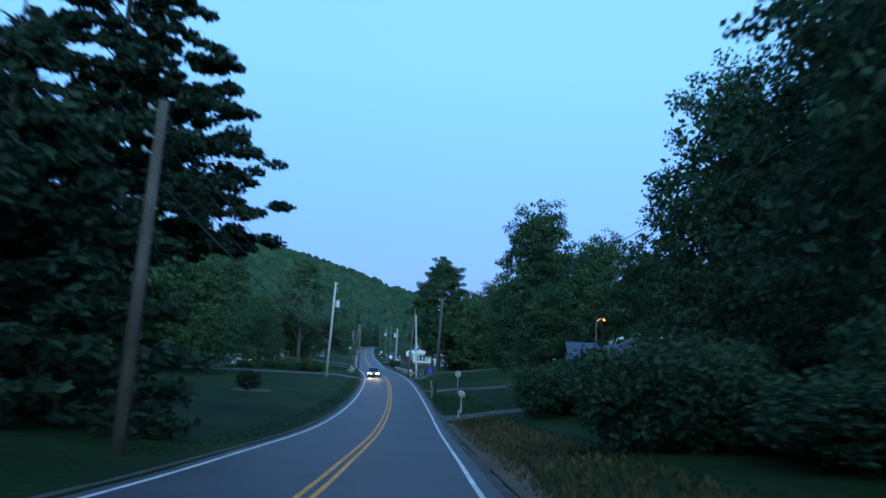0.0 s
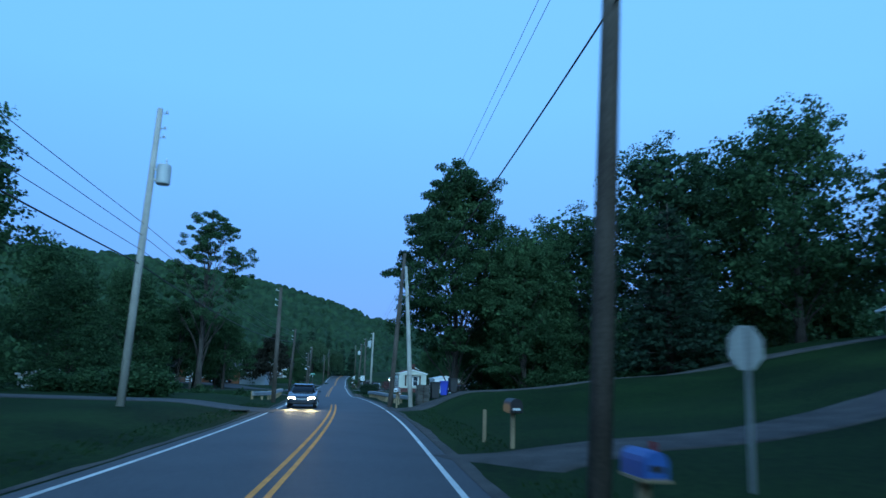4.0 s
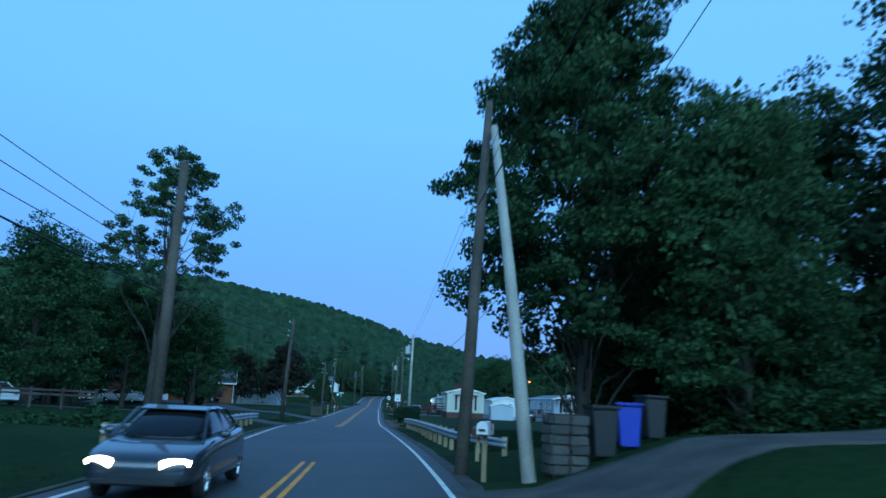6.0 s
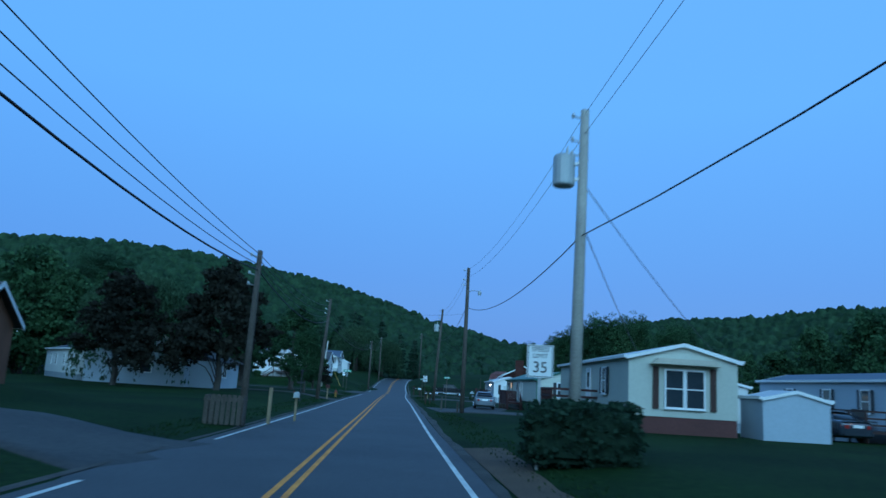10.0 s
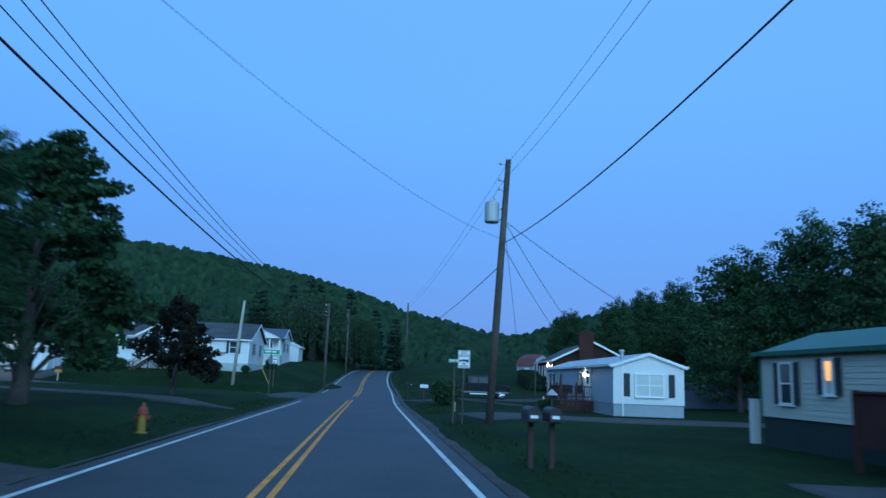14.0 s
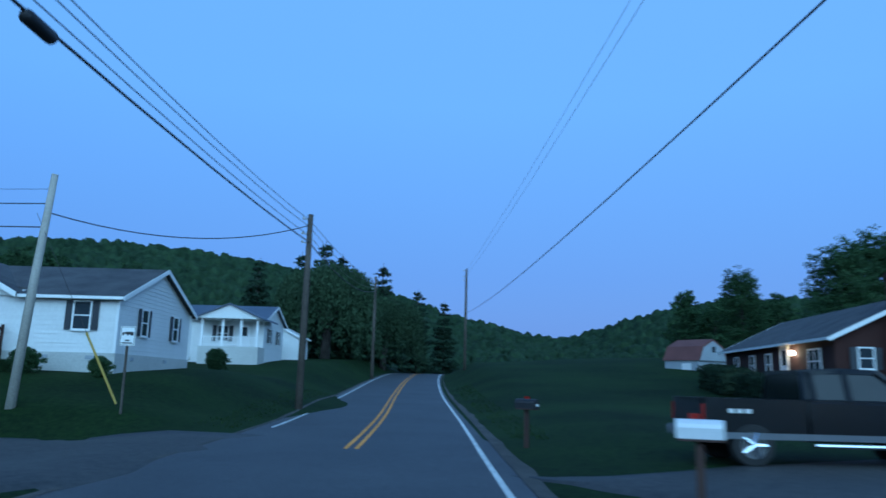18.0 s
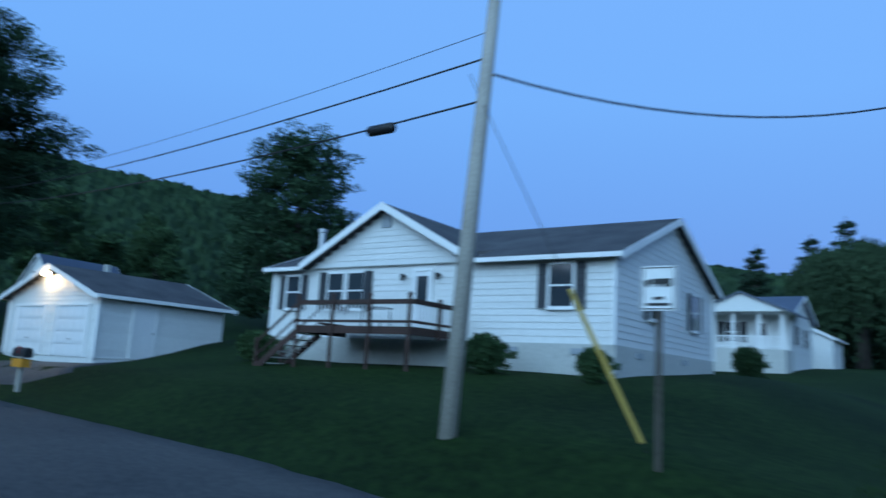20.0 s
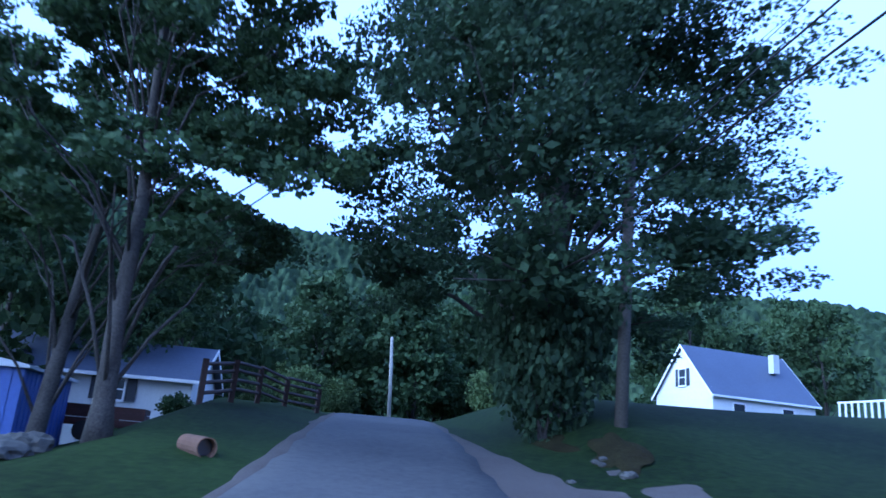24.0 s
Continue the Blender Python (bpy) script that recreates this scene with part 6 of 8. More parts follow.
# white trailer with the tin roof
t3 = trailer(-6.17, 248.3, 2.7, 3.95, 21.2, 2.1, 0.78, 0.66, "white and pale blue trailer home with a tin roof", "siding_b", "tin", "skirt_grey", 0.0, lift=-0.12)
bm = B()
prism(bm, [(0.0, 0.78), (3.95, 0.78), (3.95, 2.88), (1.975, 3.54), (0.0, 2.88)], -0.03, -0.002)
part("front_wall", bm, "siding", t3, "white gable wall")
window(t3, (2.0, -0.04), 0, 1.5, 1.15, 1.25, False, "curtain", 1, 1)
for xx in (0.75, 3.25):
    bm = B()
    box(bm, xx - 0.17, -0.07, 1.2, xx + 0.17, -0.03, 2.45)
    part("shutter", bm, "shutter", t3, "dark shutter")
for xx in (0.62,):
    bm = B()
    box(bm, xx - 0.12, -0.06, -0.3, xx - 0.06, -0.02, 3.0)
    part("trim_strip", bm, "trim", t3, "vertical white strip")
window(t3, (-0.02, 20.0), -90, 0.42, 0.95, 1.45, True, sw=0.2)
window(t3, (-0.02, 18.25), -90, 0.5, 1.25, 1.2, True, sw=0.26)
window(t3, (-0.02, 15.4), -90, 0.5, 1.3, 1.15, True, sw=0.28)
window(t3, (-0.02, 8.2), -90, 0.6, 1.2, 1.3, True, sw=0.26)
door(t3, (-0.02, 5.9), -90, 0.85, 1.95, 0.8)
bm = B()
tube(bm, [(1.2, 2.6, 3.1), (1.2, 2.6, 3.75)], 0.12, 10)
tube(bm, [(1.2, 2.6, 3.75), (1.2, 2.6, 3.85)], [0.19, 0.15], 10)
part("roof_vent", bm, "steel", t3, "galvanised roof vent")
bm = B()
box(bm, -0.14, 6.75, 2.28, -0.03, 6.95, 2.45)
part("porch_lamp", bm, "lamp_white", t3, "lit porch lamp")
lamp_light("porch_glow", t3.matrix_basis @ Vector((-0.35, 6.85, 2.33)), (1.0, 0.8, 0.5), 5, 0.08)
d3 = thing("deck", t3.matrix_basis, "red-brown wooden porch with railing and stairs at the white trailer", "deck")
bm = B()
box(bm, -2.1, 4.6, 0.62, -0.05, 8.0, 0.75)
part("platform", bm, "red_wood", d3)
for k in range(14):
    bm = B()
    box(bm, -2.06, 4.62 + 0.24 * k, -0.35, -2.03, 4.84 + 0.24 * k, 0.61)
    part("skirt_board", bm, "red_wood", d3)
for k in range(8):
    bm = B()
    box(bm, -2.0 + 0.245 * k, 4.62, -0.35, -1.78 + 0.245 * k, 4.65, 0.61)
    part("skirt_board", bm, "red_wood", d3)
for x, y in [(-2.05, 4.65 + 1.1 * k) for k in range(4)] + [(-1.05, 4.65)]:
    bm = B()
    box(bm, x - 0.055, y - 0.055, 0.76, x + 0.055, y + 0.055, 1.74)
    tube(bm, [(x, y, 1.741), (x, y, 1.77), (x, y, 1.85)], [0.075, 0.075, 0.02], 4)
    part("post", bm, "red_wood", d3)
for z in (0.95, 1.58):
    for x0, y0, x1, y1 in ((-2.09, 4.7, -2.01, 7.95), (-2.0, 4.61, -0.1, 4.69)):
        bm = B()
        box(bm, x0, y0, z, x1, y1, z + 0.07)
        part("rail", bm, "red_wood", d3)
bm = B()
box(bm, -0.02, -0.02, 1.02, 0.02, 0.02, 1.58)
me = finish(bm, "picket", "red_wood")
for k in range(21):
    share("picket", me, d3, pose(-2.05, 4.8 + 0.15 * k, 0))
for k in range(12):
    share("picket", me, d3, pose(-1.9 + 0.15 * k, 4.65, 0))
for k in range(5):
    bm = B()
    box(bm, -2.05, 8.02 + 0.28 * k, 0.55 - 0.14 * k, -1.0, 8.28 + 0.28 * k, 0.6 - 0.14 * k)
    part("tread", bm, "red_wood", d3)
for x in (-2.05, -0.98):
    bm = B()
    prism(bm, [(8.0, 1.58), (9.6, 0.75), (9.6, 0.83), (8.0, 1.66)], x - 0.03, x + 0.03, SWAP)
    part("stair_rail", bm, "red_wood", d3)
    for k in range(5):
        bm = B()
        box(bm, x - 0.02, 8.2 + 0.3 * k, 0.2 - 0.14 * k, x + 0.02, 8.24 + 0.3 * k, 1.5 - 0.155 * k)
        part("stair_picket", bm, "red_wood", d3)
def patio_chair(m, label):
    ob = thing("patio_chair", m, label, "chair", "porch chairs")
    bm = B()
    box(bm, -0.25, -0.25, 0.40, 0.25, 0.25, 0.44)
    part("seat", bm, "black", ob, bevel=0.012)
    bm = B()
    prism(bm, [(-0.25, 0.46), (0.25, 0.46), (0.22, 0.95), (-0.22, 0.95)], 0.20, 0.235)
    part("backrest", bm, "black", ob)
    for x in (-0.22, 0.22):
        for y in (-0.22, 0.22):
            bm = B()
            tube(bm, [(x, y, 0.0), (x, y, 0.4)], 0.018, 6)
            part("leg", bm, "black", ob)
        bm = B()
        tube(bm, [(x, -0.22, 0.4), (x, -0.22, 0.62), (x, 0.21, 0.64)], 0.018, 6)
        part("armrest", bm, "black", ob)
    return ob


for x, y, a in ((-1.5, 5.4, 200), (-0.7, 5.3, 160), (-1.5, 6.9, 300)):
    patio_chair(t3.matrix_basis @ pose(x, y, 0.75, 0, 0, a), "black metal patio chair on the porch of the white trailer")
bb = thing("bird_feeder", t3.matrix_basis @ pose(-2.75, 3.55, -0.1), "grey bird feeder with a pitched cap before the porch", "feeder")
bm = B()
tube(bm, [(0, 0, -0.2), (0, 0, 1.15)], 0.05, 8)
part("post", bm, "pole", bb)
bm = B()
tube(bm, [(0, 0, 1.15), (0, 0, 1.2), (0, 0, 1.5)], [0.42, 0.42, 0.05], 4)
part("cap", bm, "grey_metal", bb, "weathered pitched cap")
for x, y, k in ((-2.6, 6.6, 0.42), (-2.6, 5.0, 0.4), (-2.5, 4.0, 0.32), (-1.2, 12.4, 0.46), (-2.5, 8.9, 0.32)):
    p = t3.matrix_basis @ Vector((x, y, 0))
    again(round_bush, p.x, p.y, 80 * y, k, k * 0.9)

# trailers further back
t4 = trailer(12.4, 183.5, 6.0, 4.0, 16.0, 2.3, 0.7, 0.5, "pale blue trailer home with a pinkish porch", "siding_b", "tin_blue", "skirt_grey")
for y in (1.5, 4.5, 8.0, 12.0):
    window(t4, (-0.02, y), -90, 0.7, 1.1, 1.4, True, sw=0.22)
window(t4, (1.6, -0.02), 0, 0.8, 1.2, 1.3, True)
bm = B()
box(bm, 0.2, -2.0, -0.2, 3.6, 0, 0.75)
part("porch", bm, "block", t4, "pale block porch")
for x in (0.25, 1.9, 3.5):
    bm = B()
    box(bm, x - 0.06, -1.95, 0.75, x + 0.06, -1.83, 2.9)
    part("porch_post", bm, "siding_b", t4)
bm = B()
box(bm, 0.1, -2.1, 2.9, 3.7, 0.05, 3.0)
part("porch_roof", bm, "shingle_r", t4, "reddish porch roof")
d4 = thing("deck", t4.matrix_basis @ pose(-2.3, 1.0, 0), "dark wooden deck with railing and furniture beside the pale blue trailer", "deck")
bm = B()
box(bm, 0, 0, 0.45, 2.2, 4.2, 0.55)
part("platform", bm, "brown_wood", d4)
for x, y in ((0.05, 0.05), (0.05, 1.4), (0.05, 2.8), (0.05, 4.15), (1.1, 0.05), (2.1, 0.05)):
    bm = B()
    box(bm, x - 0.05, y - 0.05, -0.3, x + 0.05, y + 0.05, 1.5)
    part("post", bm, "brown_wood", d4)
for z in (0.8, 1.1, 1.42):
    for x0, y0, x1, y1 in ((0.0, 0.1, 0.06, 4.1), (0.1, 0.0, 2.1, 0.06)):
        bm = B()
        box(bm, x0, y0, z, x1, y1, z + 0.08)
        part("rail", bm, "brown_wood", d4)
for x, y, w in ((1.0, 1.2, 0.45), (1.2, 2.6, 0.55)):
    gc = thing("patio_chair", d4.matrix_basis @ pose(x, y, 0.55, 0, 0, 60 * y), "dark patio chair on the deck", "chair", "patio chairs")
    bm = B()
    box(bm, -w / 2, -w / 2, 0.4, w / 2, w / 2, 0.46)
    part("seat", bm, "black", gc, bevel=0.01)
    bm = B()
    box(bm, -w / 2, w / 2 - 0.05, 0.46, w / 2, w / 2, 1.0)
    part("backrest", bm, "black", gc, bevel=0.01)
    for qx in (-1, 1):
        for qy in (-1, 1):
            bm = B()
            tube(bm, [(qx * w * 0.45, qy * w * 0.45, 0), (qx * w * 0.42, qy * w * 0.42, 0.4)], 0.02, 6)
            part("leg", bm, "black", gc)
t5 = trailer(4.9, 197.0, 3.0, 4.3, 16.0, 2.3, 0.6, 0.5, "white trailer home behind a small shed", "siding", "tin", "skirt_grey")
window(t5, (2.15, -0.02), 0, 1.4, 1.2, 1.2, False, mull=2)
window(t5, (-0.02, 4.0), -90, 0.7, 1.1, 1.3, True)
t6 = trailer(19.5, 181.0, 8.0, 4.2, 15.0, 2.3, 0.6, 0.45, "long white trailer home at the end of the row", "siding", "tin", "skirt_grey")
window(t6, (2.1, -0.02), 0, 1.2, 1.1, 1.3, False, mull=1)
for y in (2, 5, 9):
    window(t6, (-0.02, y), -90, 0.7, 1.1, 1.3, False)
t7 = trailer(8.4, 234.0, 4.0, 4.2, 16.0, 2.3, 0.8, 0.45, "grey trailer home with a red porch", "siding_t", "tin", "skirt_red")
window(t7, (1.8, -0.02), 0, 0.6, 1.0, 1.5, True)
bm = B()
box(bm, 1.4, -1.6, 0.0, 4.2, -0.02, 1.9)
part("porch", bm, "skirt_red", t7, "dark red porch wall")
bm = B()
box(bm, 0, 0, 0, 7.0, 0.12, 1.9)
single("fence", bm, "tin_blue", at(0.8, 262, 0), "grey panel fence behind the white trailer", "fence")
t8 = trailer(-44, 213, 40.0, 4.0, 16.0, 2.3, 0.5, 0.5, "white trailer home behind willows", "siding", "tin_blue", "skirt_grey")
for y in (2, 6, 10, 13):
    window(t8, (-0.02, y), -90, 0.7, 1.0, 1.3, False)
    window(t8, (4.02, y), 90, 0.7, 1.0, 1.3, False)
window(t8, (2, -0.02), 0, 1.0, 1.0, 1.3, False)
t9 = trailer(-33, 118, 20, 3.8, 14.0, 2.2, 0.5, 0.4, "white trailer home among trees with a lit lamp", "siding", "tin", "skirt_grey")
window(t9, (1.9, -0.02), 0, 1.0, 1.0, 1.2, False)
for y in (2, 6, 10):
    window(t9, (3.82, y), 90, 0.7, 1.0, 1.2, False)
bm = B()
ball(bm, (3.95, 1.0, 2.1), 0.12)
part("porch_lamp", bm, "lamp_warm", t9, "lit porch lamp")

# brick house with the red chimney
bh = thing("brick_house", at(-4.2, 287.0, 0.0, 0.14), "red brick bungalow with a tall chimney and a dark shingle roof", "house")
core(bh, 0, 8.0, 0, 16.5, -1.2, 0.0, "mortar", "foundation")
core(bh, 0, 8.0, 0, 16.5, 0.0, 3.35, "brick", "wall", 1.95, "y")
roof_pair(bh, 0, 8.0, 0, 16.5, 3.35, 1.95, "y", 0.36, "shingle")
bm = B()
box(bm, 2.3, -0.7, -0.8, 4.2, 0.02, 2.6)
prism(bm, [(2.3, 2.6), (4.2, 2.6), (4.0, 3.4), (2.5, 3.4)], -0.7, 0.02)
box(bm, 2.5, -0.68, 3.4, 4.0, 0.02, 6.35)
box(bm, 2.44, -0.74, 6.1, 4.06, 0.08, 6.25)
part("chimney", bm, "brick", bh, "tall red brick chimney")
window(bh, (1.35, -0.03), 0, 0.62, 0.9, 1.9, True, sw=0.3)
window(bh, (1.15, -0.03), 0, 0.36, 0.2, 0.06, False, "lit_window", 0)
for y, w in ((2.1, 1.3), (8.3, 0.7), (11.0, 0.7), (14.0, 0.7)):
    window(bh, (-0.03, y), -90, w, 1.1, 1.7, False, mull=1 if w > 1 else 0)
door(bh, (-0.03, 5.9), -90, 0.9, 2.0, 1.1)
bm = B()
box(bm, -1.5, 4.4, -0.6, -0.02, 7.4, 1.08)
part("stoop", bm, "concrete", bh, "concrete stoop")
bm = B()
ball(bm, (-0.16, 4.6, 2.75), 0.12)
part("porch_lamp", bm, "lamp_white", bh, "lit porch lamp")
lamp_light("porch_glow", bh.matrix_basis @ Vector((-0.5, 4.6, 2.75)), (1.0, 0.78, 0.45), 18, 0.1)
for y in (289.4, 291.8, 296.4, 298.8):
    again(hedge, -6.0, y, 90, 1.0, 1.05, "clipped dark hedge along the brick house", 0.0)

# barn with a gambrel roof
bn = thing("barn", pose(-4.1, 311.0, 2.25, 0, 0, 40) @ Matrix.Diagonal((0.62, 0.62, 0.76, 1)), "grey shed with a red gambrel roof", "barn")
core(bn, 0, 6, 0, 5, -0.5, 2.4, "skirt_grey", "wall")
bm = B()
prism(bm, [(-0.2, 2.3), (6.2, 2.3), (5.2, 3.8), (3, 4.6), (0.8, 3.8)], -0.2, 5.2)
part("roof", bm, "shingle_r", bn, "dull red gambrel roof")
bm = B()
prism(bm, [(0.1, 2.3), (5.9, 2.3), (5.0, 3.65), (3, 4.4), (1.0, 3.65)], -0.24, -0.21)
part("gable", bm, "skirt_grey", bn)
bm = B()
box(bm, -0.05, 1.0, 0, 0.0, 2.4, 2.0)
part("door", bm, "door_white", bn, "white door")
bm = B()
box(bm, 2.7, -0.28, 3.2, 3.4, -0.22, 3.8)
part("window", bm, "glass", bn, "dark loft window")

# white house with a columned porch, beyond
pw = thing("porch_house", pose(-51.6, 315.5, 3.75, 0, 0, 4), "white house with a columned porch and blue-grey roof", "house")
core(pw, 0, 11, 0, 8, -2.0, 3.1, "siding", "wall", 1.5, "x")
siding(pw, (11, 0), (11, 8), 0.6, 3.1, 0.25, "siding", 1.4)
roof_pair(pw, 0, 11, 0, 8, 3.1, 1.5, "x", 0.35, "tin_blue")
bm = B()
box(bm, 6.0, -2.3, -2.0, 11.2, 0, 0.6)
part("porch_floor", bm, "block", pw)
bm = B()
prism(bm, [(5.7, 3.0), (11.5, 3.0), (8.6, 4.2)], -2.6, 1.5)
part("porch_gable", bm, "siding", pw)
for s in (-1, 1):
    bm = B()
    prism(bm, [(8.6 + s * 3.1, 2.88), (8.6, 4.2), (8.6, 4.32), (8.6 + s * 3.1, 3.0)], -2.8, 2.5)
    part("roof_slope", bm, "tin_blue", pw)
for x in (6.2, 8.0, 9.6, 11.0):
    bm = B()
    box(bm, x - 0.09, -2.2, 0.6, x + 0.09, -2.02, 3.0)
    part("column", bm, "trim", pw, "square white column")
for z in (0.75, 1.4):
    bm = B()
    box(bm, 6.2, -2.16, z, 11.0, -2.08, z + 0.07)
    part("rail", bm, "trim", pw)
for k in range(22):
    bm = B()
    box(bm, 6.35 + 0.21 * k, -2.14, 0.8, 6.40 + 0.21 * k, -2.1, 1.4)
    part("baluster", bm, "trim", pw)
window(pw, (7.4, -0.03), 0, 0.9, 1.3, 1.2, True)
window(pw, (3.0, -0.03), 0, 0.9, 1.3, 1.2, True)
door(pw, (9.3, -0.03), 0, 0.9, 2.0, 0.6)
for y in (2.2, 5.6):
    window(pw, (11.03, y), 90, 0.7, 1.2, 1.2, True)
og = thing("outbuilding", pose(-44.6, 328, 4.2, 0, 0, 4), "small white outbuilding behind the porch house", "shed")
core(og, 0, 4, 0, 5, -1.6, 1.9, "siding", "wall", 1.0, "y")
roof_pair(og, 0, 4, 0, 5, 1.9, 1.0, "y", 0.25, "tin")

# steep-roofed white house up the lane
af = thing("cottage", pose(-106.9, 293.4, 5.0, 0, 0, 10.5), "white cottage with a steep blue-grey roof", "house")
core(af, 0.2, 6.4, 0, 8.4, -1.0, 2.6, "siding", "wall", 3.3, "y")
siding(af, (0.2, 0), (6.4, 0), 1.2, 2.6, 0.25, "siding", 3.2)
roof_pair(af, 0.2, 6.4, 0, 8.4, 2.6, 3.35, "y", 0.25, "tin_blue", 0.1)
window(af, (3.3, -0.03), 0, 0.7, 1.1, 3.2, True, sw=0.3)
for y in (2, 6):
    window(af, (6.43, y), 90, 0.9, 1.1, 0.9, False)
bm = B()
box(bm, 4.6, 6.2, 4.6, 5.1, 6.7, 5.9)
part("chimney", bm, "block", af, "pale chimney")
pd = thing("porch", pose(-96.5, 300.5, 5.0, 0, 0, 10), "white wooden porch with a railing beside the cottage", "porch")
bm = B()
box(bm, 0, 0, -1.0, 6, 3, 1.2)
part("platform", bm, "trim", pd)
for k in range(13):
    bm = B()
    box(bm, 0.46 * k, -0.05, 1.2, 0.46 * k + 0.08, 0.03, 2.2)
    part("baluster", bm, "trim", pd)
bm = B()
box(bm, -0.05, -0.06, 2.15, 6.1, 0.04, 2.25)
part("rail", bm, "trim", pd)

# low white houses behind the lane's trees
lh = thing("low_house", pose(-92.5, 244.5, 2.6, 0, 0, 0), "long low white house with a blue-grey roof among trees", "house")
core(lh, 0, 6, 0, 20, -1.9, 1.75, "siding", "wall", 1.5, "y")
roof_pair(lh, 0, 6, 0, 20, 1.75, 1.5, "y", 0.35, "tin_blue")
for y in (3, 7, 10.8, 14.0, 17.0):
    window(lh, (6.03, y), 90, 0.8, 0.8, 0.7, True)
bs = thing("blue_shed", pose(-79.2, 258.6, 1.75, 0, 0, 4), "blue metal shed with a pale roof", "shed")
core(bs, 0, 4.5, 0, 3.6, -0.8, 1.7, "blue_paint", "wall")
bm = B()
prism(bm, [(-0.15, 1.7), (3.75, 1.7), (3.75, 1.78), (1.8, 2.1), (-0.15, 1.78)], -0.2, 4.7, Matrix(((0, 1, 0, 0), (1, 0, 0, 0), (0, 0, 1, 0), (0, 0, 0, 1))))
part("roof", bm, "tin", bs, "pale ribbed metal roof")
for k in range(12):
    bm = B()
    box(bm, 0.1 + 0.37 * k, 3.6, -0.2, 0.16 + 0.37 * k, 3.625, 1.68)
    part("rib", bm, "blue_paint", bs)
    bm = B()
    box(bm, 4.5, 0.1 + 0.29 * k, -0.2, 4.525, 0.15 + 0.29 * k, 1.68)
    part("rib", bm, "blue_paint", bs)

# brick house west of the road
bo = thing("brick_house", at(-40.8, 170.5, 16.9, 0.1), "low orange-brown brick house with a dark gabled roof", "house")
core(bo, 0, 14, 0, 6.5, -0.6, 2.45, "brick_o", "wall", 1.45, "x")
roof_pair(bo, 0, 14, 0, 6.5, 2.45, 1.5, "x", 0.35, "shingle")
window(bo, (3.0, -0.03), 0, 1.8, 1.3, 0.9, False, mull=2)
window(bo, (8.5, -0.03), 0, 1.2, 1.2, 0.95, False, mull=1)
door(bo, (6.2, -0.03), 0, 0.9, 2.0, 0.1)
door(bo, (14.03, 2.6), 90, 0.9, 2.0, 0.1, "shutter", True, "dark side door")
bm = B()
box(bm, 9.6, 3.6, 3.0, 10.4, 4.3, 4.7)
part("chimney", bm, "brick_o", bo)
# blue-grey house west of the road, with its lower wing
lb = thing("blue_grey_house", at(-42.5, 211.5, 0, 0), "pale blue-grey house with white trim and a lower wing", "house")
core(lb, 0, 9, 0, 9, -0.5, 3.1, "siding_b", "wall", 2.4, "y")
siding(lb, (0, 0), (9, 0), 0.2, 3.1, 0.25, "siding_b", 2.3)
roof_pair(lb, 0, 9, 0, 9, 3.1, 2.45, "y", 0.35, "shingle")
core(lb, 9, 11.2, 1.0, 7.5, -0.5, 2.3, "siding_b", "wing")
bm = B()
prism(bm, [(8.9, 3.3), (11.6, 2.35), (11.6, 2.25), (8.9, 3.15)], 0.8, 7.7)
part("wing_roof", bm, "shingle", lb)
window(lb, (11.23, 3.5), 90, 0.9, 1.1, 1.0, False, mull=1)
window(lb, (5.5, -0.03), 0, 1.0, 1.3, 1.1, False)
# house among the trees, east
eh = thing("white_house", at(18.4, 37.8, -3, 0.2), "pale grey house half hidden by trees with a lit floodlight", "house")
core(eh, 0, 7.4, 0, 10, -1.2, 2.9, "siding_b", "wall", 2.0, "y")
siding(eh, (0, 0), (7.4, 0), 0.2, 2.9, 0.22, "siding_b", 1.95)
siding(eh, (0, 10), (0, 0), 0.2, 2.9, 0.22, "siding_b")
roof_pair(eh, 0, 7.4, 0, 10, 2.9, 2.05, "y", 0.4, "shingle")
for x in (1.7, 5.4):
    window(eh, (x, -0.03), 0, 0.9, 1.2, 1.0, False)
window(eh, (-0.03, 1.6), -90, 0.8, 1.2, 1.0, False)
window(eh, (-0.03, 5.2), -90, 0.7, 1.1, 1.0, False)
window(eh, (-0.03, 8.4), -90, 0.7, 1.1, 1.0, False)
door(eh, (-0.03, 6.8), -90, 0.9, 2.0, 0.3)
core(eh, -2.2, -0.02, 3.4, 9.6, -1.2, 0.3, "skirt_grey", "porch_base")
bm = B()
prism(bm, [(3.2, 2.6), (9.8, 2.6), (6.5, 4.3)], -2.4, 1.5, Matrix(((0, 1, 0, 0), (1, 0, 0, 0), (0, 0, 1, 0), (0, 0, 0, 1))))
part("porch_gable", bm, "siding_b", eh)
for k in (-1, 1):
    bm = B()
    prism(bm, [(6.5 + k * 3.6, 2.45), (6.5, 4.32), (6.5, 4.42), (6.5 + k * 3.6, 2.56)], -2.7, 2.2, Matrix(((0, 1, 0, 0), (1, 0, 0, 0), (0, 0, 1, 0), (0, 0, 0, 1))))
    part("porch_roof", bm, "tin_blue", eh)
for y in (3.6, 5.4, 7.5, 9.4):
    bm = B()
    box(bm, -2.2, y - 0.07, 0.3, -2.06, y + 0.07, 2.6)
    part("porch_post", bm, "trim", eh)
bm = B()
ball(bm, (-2.3, 5.4, 2.35), 0.13)
part("porch_lamp", bm, "lamp_sodium", eh, "lit orange porch lamp")
bm = B()
ball(bm, (3.7, -0.25, 4.15), 0.16)
part("floodlight", bm, "lamp_white", eh, "lit white floodlight under the gable")
